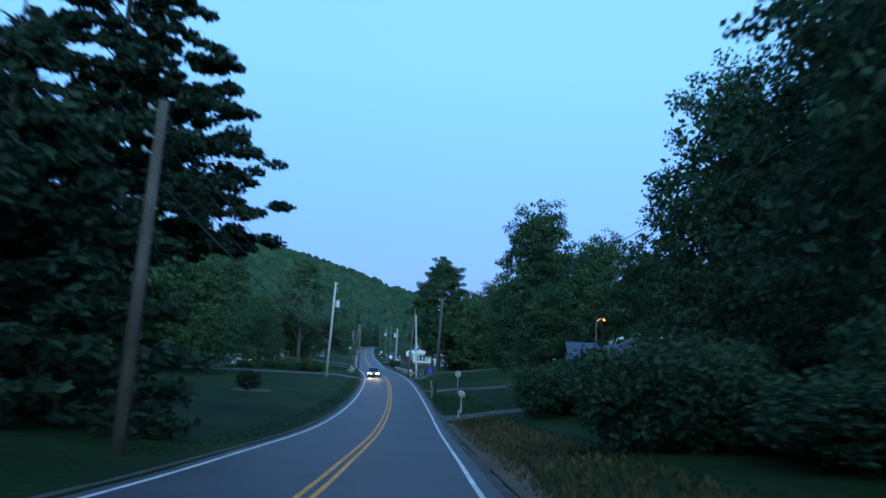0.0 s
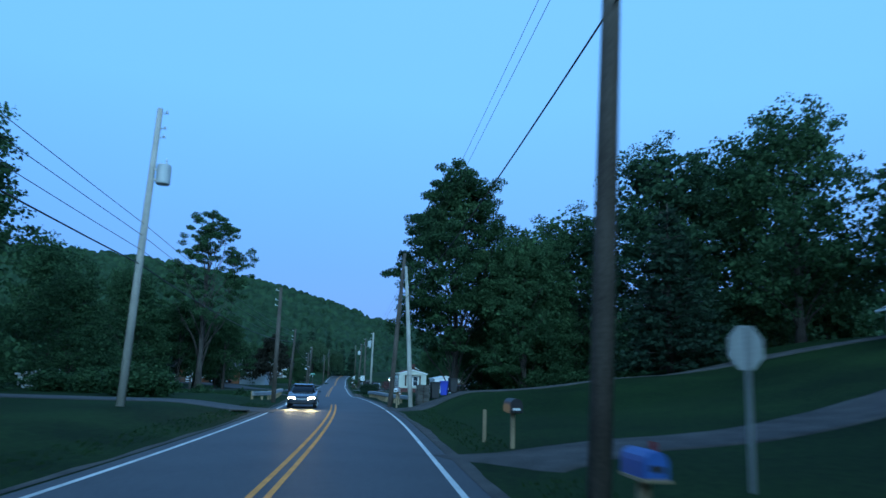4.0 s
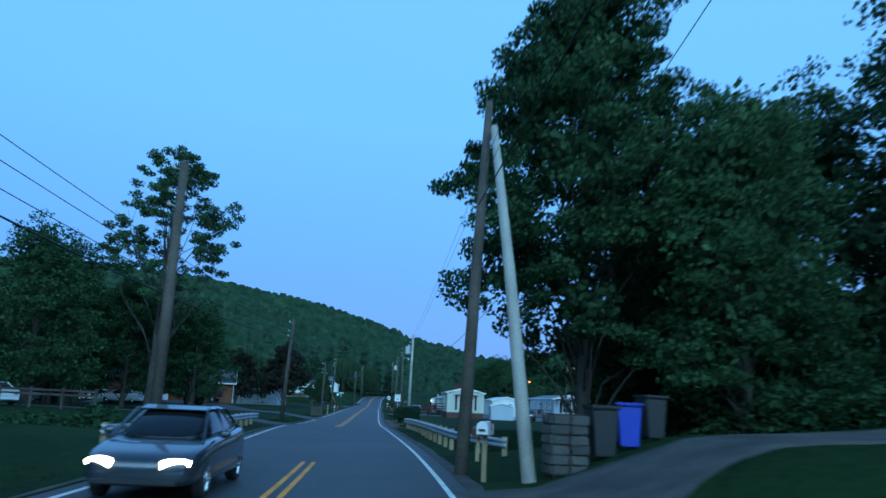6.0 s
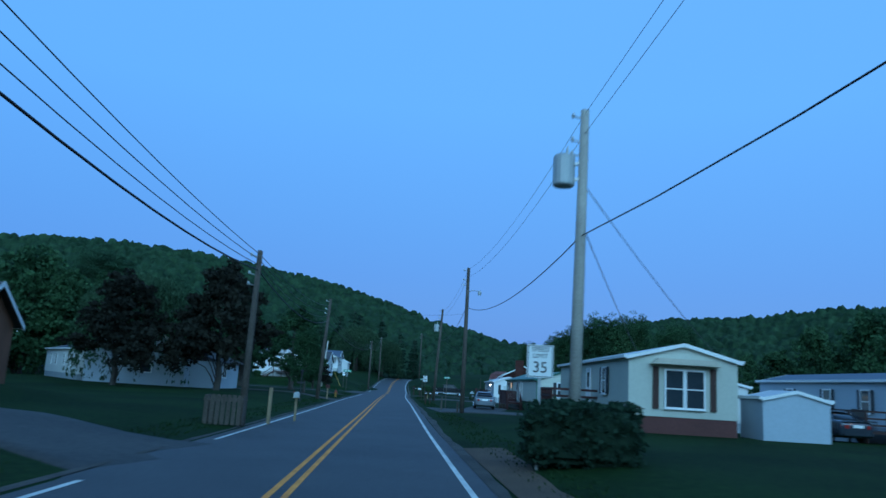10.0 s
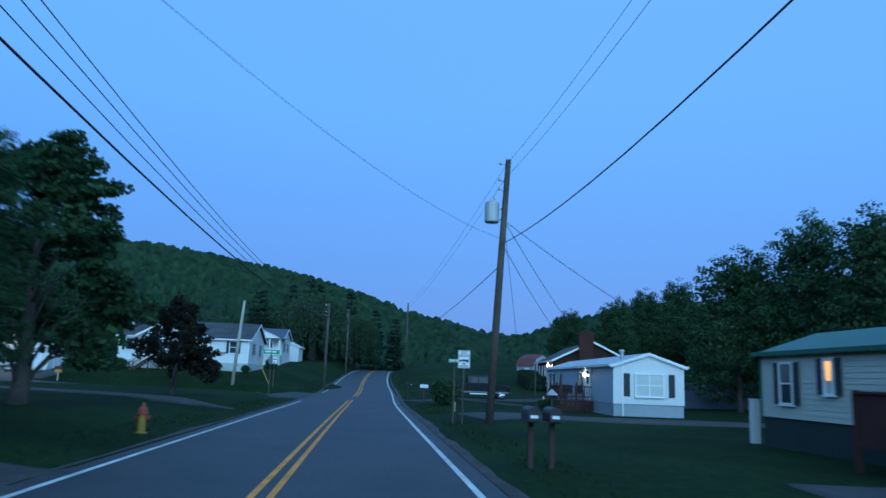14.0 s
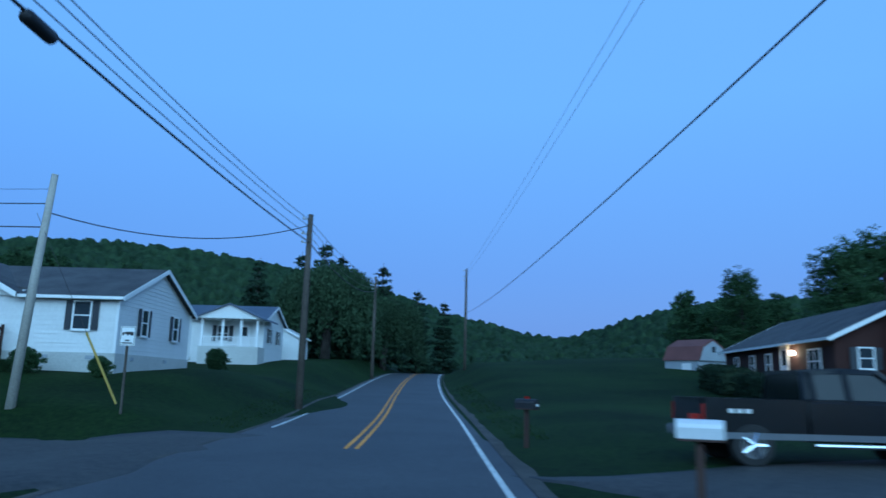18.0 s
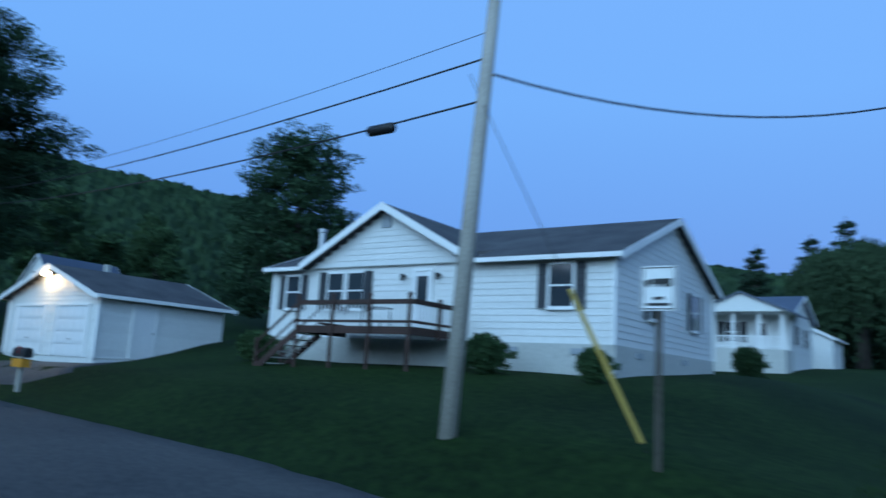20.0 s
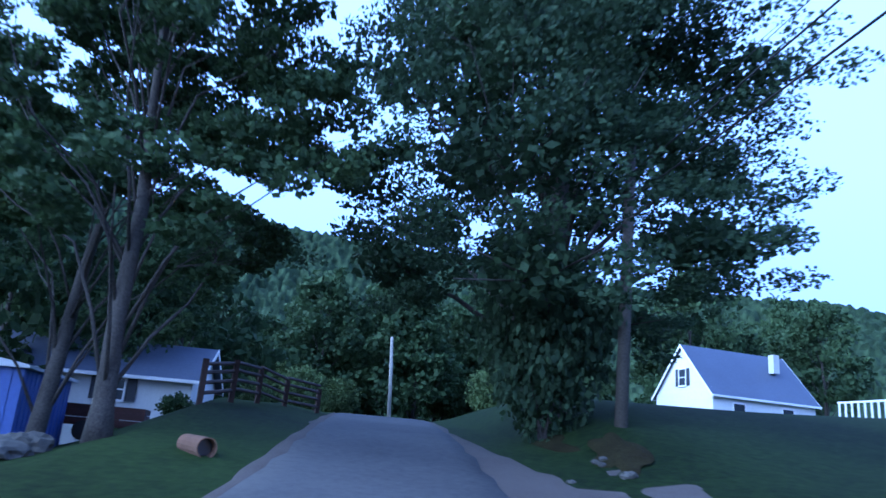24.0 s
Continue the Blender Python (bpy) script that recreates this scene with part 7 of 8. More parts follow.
lamp_light("porch_glow", eh.matrix_basis @ Vector((-2.0, 5.4, 2.1)), (1.0, 0.42, 0.12), 25, 0.1)
lamp_light("flood_glow", eh.matrix_basis @ Vector((3.7, -0.7, 4.1)), (1.0, 0.9, 0.72), 60, 0.1)
# a white-gabled house on the rise
rg = thing("white_house", at(29.4, 87.5, -10, 0.0), "white-gabled house on the rise behind trees", "house")
core(rg, 0, 9, 0, 8, -2.0, 2.3, "siding_b", "wall", 2.0, "y")
siding(rg, (0, 0), (9, 0), 0.2, 2.3, 0.25, "siding_b", 1.95)
roof_pair(rg, 0, 9, 0, 8, 2.3, 2.05, "y", 0.4, "tin_blue")
for x in (2.0, 6.6):
    window(rg, (x, -0.03), 0, 0.9, 1.2, 0.8, False)
bm = B()
prism(bm, [(2.6, 1.9), (8.8, 1.9), (5.7, 3.1)], -2.0, 0.0)
part("porch_gable", bm, "siding", rg, "white porch gable")
for x in (2.8, 5.7, 8.6):
    bm = B()
    box(bm, x - 0.07, -1.95, -0.6, x + 0.07, -1.8, 1.9)
    part("porch_post", bm, "trim", rg)

# ---- vehicles ----
def loft(bm, stations, mirror=True):
    """A closed skin through cross-sections; each: y and a half outline of (x, z) from the bottom up."""
    rings = []
    for y, half in stations:
        pts = [(x, z) for x, z in half] + [(-x, z) for x, z in reversed(half)]
        rings.append([bm.verts.new((x, y, z)) for x, z in pts])
    n = len(rings[0])
    for a, b in zip(rings, rings[1:]):
        for k in range(n):
            bm.faces.new((a[k], a[(k + 1) % n], b[(k + 1) % n], b[k]))
    bm.faces.new(list(reversed(rings[0])))
    bm.faces.new(rings[-1])
    return bm


def wheel(parent, x, y, r=0.32, w=0.21):
    t = new("wheel")
    t.parent = parent
    t.matrix_basis = pose(x, y, r)
    s = 1 if x > 0 else -1
    bm = B()
    tube(bm, [(-w / 2, 0, 0), (-w / 2 + 0.03, 0, 0), (w / 2 - 0.03, 0, 0), (w / 2, 0, 0)], [r * 0.9, r, r, r * 0.9], 24)
    part("tyre", bm, "rubber", t, "black tyre", smooth=False)
    bm = B()
    tube(bm, [(s * w * 0.3, 0, 0), (s * (w / 2 + 0.006), 0, 0)], [r * 0.64, r * 0.62], 20)
    for k in range(5):
        a = k * 2 * math.pi / 5
        tube(bm, [(s * (w / 2 + 0.012), 0, 0), (s * (w / 2 + 0.012), math.cos(a) * r * 0.6, math.sin(a) * r * 0.6)], [0.045, 0.03], 6)
    part("rim", bm, "chrome", t, "bright alloy rim")


def rounded(ob):
    """Pressed sheet metal: the skin drawn smooth over its sections."""
    md = ob.modifiers.new("round", "SUBSURF")
    md.levels = md.render_levels = 2
    return ob


def sedan(m, paint, label, lit=False, group=""):
    """A four-door saloon, nose to +y."""
    ob = thing("sedan_car", m, label, "car", group)
    def sec(w, z0, zs, zt, tw):
        w, tw = w * 1.035, tw * 1.03
        return [(w * 0.8, z0 - 0.02), (w * 0.99, z0 + 0.05), (w, z0 + 0.2), (w, zs), (w * 0.985, zt - 0.08), (w * 0.95, zt - 0.01), (tw, zt + 0.02), (tw * 0.5, zt + 0.03)]
    bm = B()
    loft(bm, [(-2.30, sec(0.70, 0.34, 0.55, 0.78, 0.60)), (-2.22, sec(0.82, 0.26, 0.60, 0.98, 0.74)), (-1.6, sec(0.88, 0.22, 0.62, 1.02, 0.80)), (-0.6, sec(0.89, 0.20, 0.62, 0.95, 0.83)),
              (0.6, sec(0.89, 0.20, 0.60, 0.93, 0.83)), (1.2, sec(0.88, 0.22, 0.58, 0.90, 0.78)), (1.95, sec(0.84, 0.24, 0.52, 0.76, 0.66)), (2.22, sec(0.74, 0.26, 0.46, 0.66, 0.54)), (2.32, sec(0.60, 0.32, 0.42, 0.56, 0.42))])
    rounded(part("body", bm, paint, ob, "painted body", smooth=True))
    bm = B()
    g = lambda w, zb, zt, tw: [(w, zb), (w * 0.985, zb + 0.05), (tw + 0.03, zt - 0.06), (tw, zt)]
    loft(bm, [(-1.75, g(0.72, 0.98, 1.03, 0.66)), (-0.95, g(0.79, 0.93, 1.40, 0.56)), (-0.1, g(0.80, 0.92, 1.43, 0.58)), (0.45, g(0.79, 0.91, 1.38, 0.56)), (1.3, g(0.74, 0.88, 0.92, 0.66))])
    rounded(part("window_glass", bm, "auto_glass", ob, "dark window glass", smooth=True))
    bm = B()
    loft(bm, [(-1.02, [(0.50, 1.385), (0.58, 1.375), (0.57, 1.395)]), (-0.5, [(0.50, 1.41), (0.60, 1.40), (0.56, 1.445)]), (0.2, [(0.50, 1.41), (0.60, 1.40), (0.56, 1.445)]), (0.5, [(0.5, 1.37), (0.58, 1.36), (0.56, 1.385)])])
    part("roof", bm, paint, ob)
    for s in (-1, 1):
        for y0, z0, y1, z1 in ((1.3, 0.92, 0.48, 1.39), (-1.7, 1.0, -0.98, 1.40), (-0.28, 0.95, -0.25, 1.42)):
            bm = B()
            tube(bm, [(s * 0.755, y0, z0), (s * 0.60, y1, z1)], 0.028, 6)
            part("pillar", bm, paint, ob)
        bm = B()
        ball(bm, (s * 0.98, 0.75, 1.0), 0.11, (1, 0.6, 0.7), 2)
        part("mirror", bm, paint, ob, "door mirror")
        bm = B()
        loft(bm, [(-0.03, [(0.0, 0)] * 1 + [(0.2, 0.0), (0.22, 0.12), (0.1, 0.16)]), (0.03, [(0.0, 0), (0.2, 0.0), (0.22, 0.12), (0.1, 0.16)])])
        p = part("headlight", bm, "head_lamp" if lit else "glass", ob, "lit headlight" if lit else "clear headlight")
        p.matrix_basis = pose(s * 0.56, 2.2, 0.52, -20, 0, -s * 22)
        bm = B()
        box(bm, -0.19, -0.03, 0, 0.19, 0.03, 0.17)
        p = part("tail_light", bm, "red_lens", ob, "red tail light", bevel=0.02)
        p.matrix_basis = pose(s * 0.62, -2.25, 0.66, 0, 0, s * 20)
        for y in (-1.38, 1.38):
            wheel(ob, s * 0.79, y)
        for y in (-0.9, 0.15):
            bm = B()
            box(bm, s * 0.9 - 0.012, y - 0.08, 0.78, s * 0.9 + 0.012, y + 0.08, 0.805)
            part("door_handle", bm, paint, ob)
        bm = B()
        box(bm, s * 0.895 - 0.008, -0.42, 0.3, s * 0.895 + 0.004, -0.405, 0.92)
        part("door_gap", bm, "black", ob, "dark door gap")
    bm = B()
    box(bm, -0.62, 2.26, 0.30, 0.62, 2.335, 0.36)
    part("grille", bm, "black", ob, "dark lower grille")
    bm = B()
    box(bm, -0.24, -2.325, 0.70, 0.24, -2.29, 0.83)
    part("number_plate", bm, "sign_white", ob, "pale number plate")
    bm = B()
    box(bm, -0.7, -2.28, 1.0, 0.7, -2.1, 1.035)
    part("spoiler", bm, paint, ob)
    bm = B()
    box(bm, -0.72, -2.345, 0.36, 0.72, -2.25, 0.44)
    part("bumper_strip", bm, paint, ob)
    return ob


def pickup(m, paint, label):
    """A crew-cab pickup truck, nose to +y."""
    ob = thing("pickup_truck", m, label, "truck")
    sec = lambda w, z0, zt, tw: [(w * 0.85, z0), (w, z0 + 0.12), (w, (z0 + zt) / 2), (w, zt - 0.06), (tw, zt)]
    bm = B()
    loft(bm, [(-0.75, sec(0.98, 0.48, 1.31, 0.93)), (1.2, sec(0.98, 0.48, 1.29, 0.93)), (1.42, sec(0.98, 0.5, 1.25, 0.9)), (2.38, sec(0.97, 0.52, 1.16, 0.86)), (2.56, sec(0.9, 0.55, 1.04, 0.8))])
    part("cab_body", bm, paint, ob, "black painted body", bevel=0.03)
    bm = B()
    for x0, x1 in ((-0.98, -0.86), (0.86, 0.98)):
        box(bm, x0, -2.75, 0.52, x1, -0.80, 1.27)
    box(bm, -0.9, -2.72, 0.52, 0.9, -0.8, 0.66)
    box(bm, -0.87, -0.86, 0.6, 0.87, -0.80, 1.27)
    part("bed", bm, paint, ob, "open cargo bed")
    bm = B()
    box(bm, -0.86, -2.78, 0.60, 0.86, -2.71, 1.27)
    part("tailgate", bm, paint, ob, "closed tailgate", bevel=0.01)
    g = lambda w, zb, zt, tw: [(w, zb), (w, zb + 0.05), (tw + 0.03, zt - 0.06), (tw, zt)]
    bm = B()
    loft(bm, [(-0.82, g(0.90, 1.24, 1.78, 0.76)), (-0.4, g(0.92, 1.24, 1.84, 0.76)), (0.6, g(0.92, 1.24, 1.83, 0.76)), (1.42, g(0.88, 1.2, 1.28, 0.8))])
    part("window_glass", bm, "auto_glass", ob, "dark window glass")
    bm = B()
    loft(bm, [(-0.84, [(0.5, 1.77), (0.79, 1.74), (0.72, 1.85)]), (0.0, [(0.5, 1.83), (0.80, 1.79), (0.72, 1.90)]), (0.72, [(0.5, 1.82), (0.79, 1.78), (0.72, 1.88)])])
    part("roof", bm, paint, ob)
    for s in (-1, 1):
        for y0, z0, y1, z1 in ((1.4, 1.24, 0.64, 1.84), (0.05, 1.26, 0.03, 1.85), (-0.8, 1.26, -0.78, 1.81), (-0.62, 1.26, -0.64, 1.83)):
            bm = B()
            tube(bm, [(s * 0.93, y0, z0), (s * 0.775, y1, z1)], 0.06, 6)
            part("pillar", bm, paint, ob)
        for y in (-1.85, 1.85):
            wheel(ob, s * 0.86, y, 0.41, 0.27)
        bm = B()
        box(bm, s * 0.99 - 0.012, -2.5, 0.52, s * 0.99 + 0.012, 2.4, 0.64)
        part("side_stripe", bm, "car_silver", ob, "silver lower side panel")
        bm = B()
        tube(bm, [(s * 1.03, -0.7, 0.43), (s * 1.03, 1.3, 0.43)], 0.045, 8)
        part("step_bar", bm, "chrome", ob, "bright step bar")
        bm = B()
        box(bm, s * 0.92 - 0.05, -2.8, 0.8, s * 0.92 + 0.05, -2.72, 1.16)
        part("tail_light", bm, "red_lens", ob, "red tail light", bevel=0.01)
        bm = B()
        box(bm, s * 0.76 - 0.16, 2.47, 0.8, s * 0.76 + 0.16, 2.58, 1.0)
        part("headlight", bm, "glass", ob, "clear headlight")
        bm = B()
        box(bm, s * 1.1 - 0.1, 1.0, 1.12, s * 1.1 + 0.1, 1.12, 1.38)
        part("mirror", bm, "black", ob, "door mirror")
        for k in range(3):
            bm = B()
            box(bm, s * 0.99 - 0.004, -2.3 + 0.16 * k, 1.0, s * 0.99 + 0.006, -2.2 + 0.16 * k, 1.08)
            part("decal", bm, "sign_white", ob, "small pale decal")
    for y, nm in ((-2.85, "rear_bumper"), (2.6, "front_bumper")):
        bm = B()
        box(bm, -0.92, y - 0.09, 0.48, 0.92, y + 0.07, 0.70)
        part(nm, bm, "chrome", ob, "chrome bumper", bevel=0.03)
    bm = B()
    box(bm, -0.6, 2.53, 0.72, 0.6, 2.59, 1.02)
    part("grille", bm, "black", ob)
    return ob


cx, cy, ch = lane(98.6, -1.9)
car = sedan(pose(cx, cy, road_z(98.6) + 0.005, 0, 0, ch + 180), "car_dark", "dark oncoming sedan with lit headlights on the road", True)
for s in (-1, 1):
    p = car.matrix_basis @ Vector((s * 0.56, 2.42, 0.62))
    q = car.matrix_basis @ Vector((s * 0.3, 22.0, -0.35))
    spot_light("headlight_beam", p, q, (1.0, 0.76, 0.38), 200, 50)
sedan(at(-7.6, 215.1, 2.0, 0.055), "car_silver", "silver sedan parked on the asphalt lane")
pickup(at(-13.05, 267.4, -86, -0.02), "car_black", "black pickup truck with silver lower trim on the lane")


def off_roader(m, paint, label):
    """A short upright off-road car with a soft top, nose to +y."""
    ob = thing("off_road_car", m, label, "car")
    bm = B()
    box(bm, -0.78, -1.75, 0.48, 0.78, 0.75, 1.05)
    part("tub", bm, paint, ob, "painted body tub", bevel=0.05)
    bm = B()
    prism(bm, [(0.75, 0.55), (1.85, 0.55), (1.85, 0.98), (0.75, 1.08)], -0.62, 0.62, Matrix(((0, 1, 0, 0), (1, 0, 0, 0), (0, 0, 1, 0), (0, 0, 0, 1))))
    part("bonnet", bm, paint, ob, bevel=0.04)
    bm = B()
    prism(bm, [(-1.72, 1.05), (0.62, 1.05), (0.32, 1.72), (-1.6, 1.76)], -0.7, 0.7, Matrix(((0, 1, 0, 0), (1, 0, 0, 0), (0, 0, 1, 0), (0, 0, 0, 1))))
    part("soft_top", bm, "black", ob, "black soft top", bevel=0.05)
    for k in (-1, 1):
        for y in (-1.15, 1.25):
            wheel(ob, k * 0.74, y, 0.38, 0.24)
            bm = B()
            prism(bm, [(y - 0.5, 0.62), (y - 0.36, 0.84), (y + 0.36, 0.84), (y + 0.5, 0.62), (y + 0.45, 0.62), (y + 0.33, 0.8), (y - 0.33, 0.8), (y - 0.45, 0.62)], k * 0.62 - 0.17, k * 0.78 + 0.1 if k > 0 else -0.5, Matrix(((0, 1, 0, 0), (1, 0, 0, 0), (0, 0, 1, 0), (0, 0, 0, 1))))
            part("wheel_arch", bm, "black", ob, "dark wheel arch")
        bm = B()
        tube(bm, [(k * 0.42, 1.84, 0.8), (k * 0.42, 1.9, 0.8)], 0.1, 12)
        part("headlight", bm, "glass", ob, "round headlight")
        bm = B()
        box(bm, k * 0.705 - 0.01, -0.35, 1.12, k * 0.705 + 0.01, 0.35, 1.6)
        part("side_window", bm, "glass", ob, "dark side window")
    bm = B()
    box(bm, -0.75, 1.86, 0.46, 0.75, 2.0, 0.62)
    part("bumper", bm, "black", ob, bevel=0.02)
    bm = B()
    tube(bm, [(0.1, -1.78, 0.98), (0.1, -1.98, 0.98)], [0.37, 0.37], 20)
    part("spare_wheel", bm, "rubber", ob, "spare wheel on the tail")
    return ob


off_roader(at(-29.5, 171.0, 88, 0.03), "car_red", "dark red off-road car with a black soft top")
jeep = sedan(at(-47.5, 181.0, 75, 0.03), "car_red", "dark red car parked among the houses")
for x, y, a, paint, label in ((-45, 178, 80, "car_white", "white car parked among the houses"), (-49, 184, 70, "car_silver", "silver car parked among the houses"), (-37, 166.2, 95, "car_white", "white car beside the lawn"),
                              (-43, 158, 85, "car_dark", "dark car parked near the trees"), (9.0, 186, 10, "car_dark", "dark car between the trailers"), (-30, 132, 60, "car_white", "white car under the trees")):
    o = copy_thing(jeep, at(x, y, a, 0.03))
    tagged(o, label)
    for c in o.children:
        if c.data and c.data.materials and c.data.materials[0] == M["car_red"]:
            c.data = c.data.copy()
            c.data.materials[0] = M[paint]
pt = thing("propane_tank", at(23.6, 99.6, 10), "small white propane tank at the top of the lawn", "tank")
bm = B()
tube(bm, [(-0.85, 0, 0.55), (-0.8, 0, 0.55), (-0.68, 0, 0.55), (0.68, 0, 0.55), (0.8, 0, 0.55), (0.85, 0, 0.55)], [0.06, 0.24, 0.36, 0.36, 0.24, 0.06], 20)
part("shell", bm, "car_white", pt, smooth=True)
bm = B()
tube(bm, [(0, 0, 0.88), (0, 0, 1.0), (0, 0, 1.04)], [0.15, 0.14, 0.05], 12)
part("valve_dome", bm, "car_white", pt)
for x in (-0.5, 0.5):
    bm = B()
    box(bm, x - 0.05, -0.25, -0.15, x + 0.05, 0.25, 0.26)
    part("foot", bm, "grey_metal", pt)

# ---- guard rails at the creek ----
def guardrail(y0, y1, off, face, label):
    """A steel W-beam on wooden posts along the road; face: the side that the beam is on."""
    ob = thing("guardrail", pose(0, 0, 0), label, "guardrail", "guardrails")
    prof = [(0.0, 0.42), (0.06, 0.46), (0.07, 0.50), (0.01, 0.55), (0.01, 0.58), (0.07, 0.63), (0.06, 0.68), (0.0, 0.72)]
    bm = B()
    prev = None
    n = int((y1 - y0) / 1.0)
    for i in range(n + 1):
        y = y0 + (y1 - y0) * i / n
        flare = max(0.0, 1 - (y - y0) / 6.0) ** 2 * 1.1
        row = []
        for w, z in prof:
            x, yy, _ = lane(y, off + math.copysign(flare, off) - math.copysign(w, off))
            row.append(bm.verts.new((x, yy, road_z(y) + z)))
        if prev:
            for k in range(len(prof) - 1):
                bm.faces.new((prev[k], prev[k + 1], row[k + 1], row[k]))
        prev = row
    beam = part("beam", bm, "steel", ob, "galvanised W-beam", smooth=True)
    md = beam.modifiers.new("thick", "SOLIDIFY")
    md.thickness = 0.006
    y = y0 + 0.4
    bm = B()
    box(bm, -0.08, -0.1, -1.2, 0.08, 0.1, 0.76)
    me = finish(bm, "post", "raw_wood")
    while y < y1:
        flare = max(0.0, 1 - (y - y0) / 6.0) ** 2 * 1.1
        x, yy, a = lane(y, off + math.copysign(0.12 + flare, off))
        share("post", me, ob, pose(x, yy, road_z(y), 0, 0, a), "weathered wooden post")
        y += 1.9
    return ob


guardrail(107.5, 140.0, 4.75, -1, "galvanised guardrail on wooden posts along the road")
guardrail(106.0, 131.0, -4.75, 1, "galvanised guardrail on wooden posts along the road")
bm = B()
for k in range(2):
    box(bm, -0.03, 0, 0.35 + 0.25 * k, 0.03, 9, 0.48 + 0.25 * k)
for k in range(5):
    box(bm, -0.06, 2.2 * k - 0.06, -0.8, 0.06, 2.2 * k + 0.06, 0.85)
single("fence", bm, "pole", at(-21, 128, 80, 0.4), "low pale rail fence along the creek", "fence")


# ---- signs ----
def writing(text, size, material, parent, m, label=""):
    cu = bpy.data.curves.new("text", "FONT")
    cu.body, cu.size, cu.align_x, cu.align_y, cu.extrude = text, size, "CENTER", "CENTER", 0.002
    tmp = bpy.data.objects.new("text", cu)
    me = bpy.data.meshes.new_from_object(tmp)
    bpy.data.objects.remove(tmp)
    me.materials.clear()
    me.materials.append(M[material])
    ob = new("lettering", me)
    ob.parent = parent
    ob.matrix_basis = m
    return tagged(ob, label)


def sign_plate(parent, w, h, z, material, y=-0.05, name="plate", border="sign_black", label=""):
    bm = B()
    box(bm, -w / 2, y - 0.006, z, w / 2, y, z + h)
    p = part(name, bm, material, parent, label, bevel=0.004)
    bm = B()
    t, q = 0.014, 0.02
    for x0, x1, z0, z1 in ((-w / 2 + q, w / 2 - q, z + q, z + q + t), (-w / 2 + q, w / 2 - q, z + h - q - t, z + h - q), (-w / 2 + q, -w / 2 + q + t, z + q, z + h - q), (w / 2 - q - t, w / 2 - q, z + q, z + h - q)):
        box(bm, x0, y - 0.011, z0, x1, y - 0.004, z1)
    part("border", bm, border, p)
    return p


def post_bar(parent, h, material="steel", r=0.035):
    bm = B()
    box(bm, -r, -0.045, -0.5, r, 0.0, h)
    return part("post", bm, material, parent)


sl = thing("speed_limit_sign", at(-6.58, 165.75, 4), "white speed limit 35 sign on a steel post", "sign")
post_bar(sl, 2.75)
pl = sign_plate(sl, 0.62, 0.76, 2.08, "sign_white")
for text, size, z in (("SPEED", 0.15, 2.73), ("LIMIT", 0.15, 2.58), ("35", 0.36, 2.31)):
    writing(text, size, "sign_black", pl, pose(0, -0.058, z, 90, 0, 0))


def bars(parent, rows, material, y=-0.06):
    for x0, x1, z0, z1 in rows:
        bm = B()
        box(bm, x0, y - 0.004, z0, x1, y, z1)
        part("print_bar", bm, material, parent)


def truck_sign(m, label, post_h, top=True, k=1.0):
    ob = thing("road_sign", m, label, "sign", "truck signs")
    post_bar(ob, post_h + 0.66 * k + (0.2 if top else 0.12), "pole")
    p = sign_plate(ob, 0.66 * k, 0.66 * k if top else 0.61, post_h, "sign_white")
    z = post_h + (0.27 if top else 0.36)
    bm = B()
    box(bm, -0.12 * k, -0.064, z, 0.24 * k, -0.058, z + 0.075)
    box(bm, -0.25 * k, -0.064, z, -0.14 * k, -0.058, z + 0.06)
    for x in (-0.2 * k, 0.0, 0.14 * k, 0.2 * k):
        tube(bm, [(x, -0.064, z - 0.01), (x, -0.058, z - 0.01)], 0.032, 10)
    part("truck_shape", bm, "sign_black", p, "black truck pictogram")
    bars(p, [(-0.10 * k, 0.10 * k, post_h + 0.15, post_h + 0.19), (-0.22 * k, 0.22 * k, post_h + 0.07, post_h + 0.105)], "sign_black")
    if top:
        q = sign_plate(ob, 0.66 * k, 0.2, post_h + 0.66 * k + 0.015, "sign_white", name="top_plate")
        writing("END", 0.13, "sign_black", q, pose(0, -0.058, post_h + 0.66 * k + 0.115, 90, 0, 0))
    return ob


truck_sign(at(-14.56, 237.0, 4), "white road sign with a truck under an END plate", 2.2, True, 0.74)
truck_sign(at(-31.2, 273.9, 6), "small white road sign with a truck on a steel post", 2.05, False, 0.72)


def street_sign(m, label, h, w=0.95, stop=False):
    ob = thing("street_sign", m, label, "sign", "street name signs")
    post_bar(ob, h + 0.1, "pole")
    ph = 0.34 if stop else min(0.24, 0.27 * w)
    p = sign_plate(ob, w, ph, h - ph / 2, "sign_green", border="sign_white", name="name_plate")
    bars(p, [(-w * 0.36, -w * 0.02, h - 0.1 * ph, h + 0.2 * ph), (w * 0.04, w * 0.3, h - 0.1 * ph, h + 0.2 * ph)], "sign_white")
    if stop:
        bm = B()
        pts = [(0.37 * math.cos(math.pi / 8 + k * math.pi / 4), h - 0.55 + 0.37 * math.sin(math.pi / 8 + k * math.pi / 4)) for k in range(8)]
        prism(bm, pts, 0.0, 0.012)
        part("stop_plate", bm, "grey_metal", ob, "grey back of an octagonal stop sign").matrix_basis = pose(0, 0, 0, 0, 0, 66)
    return ob


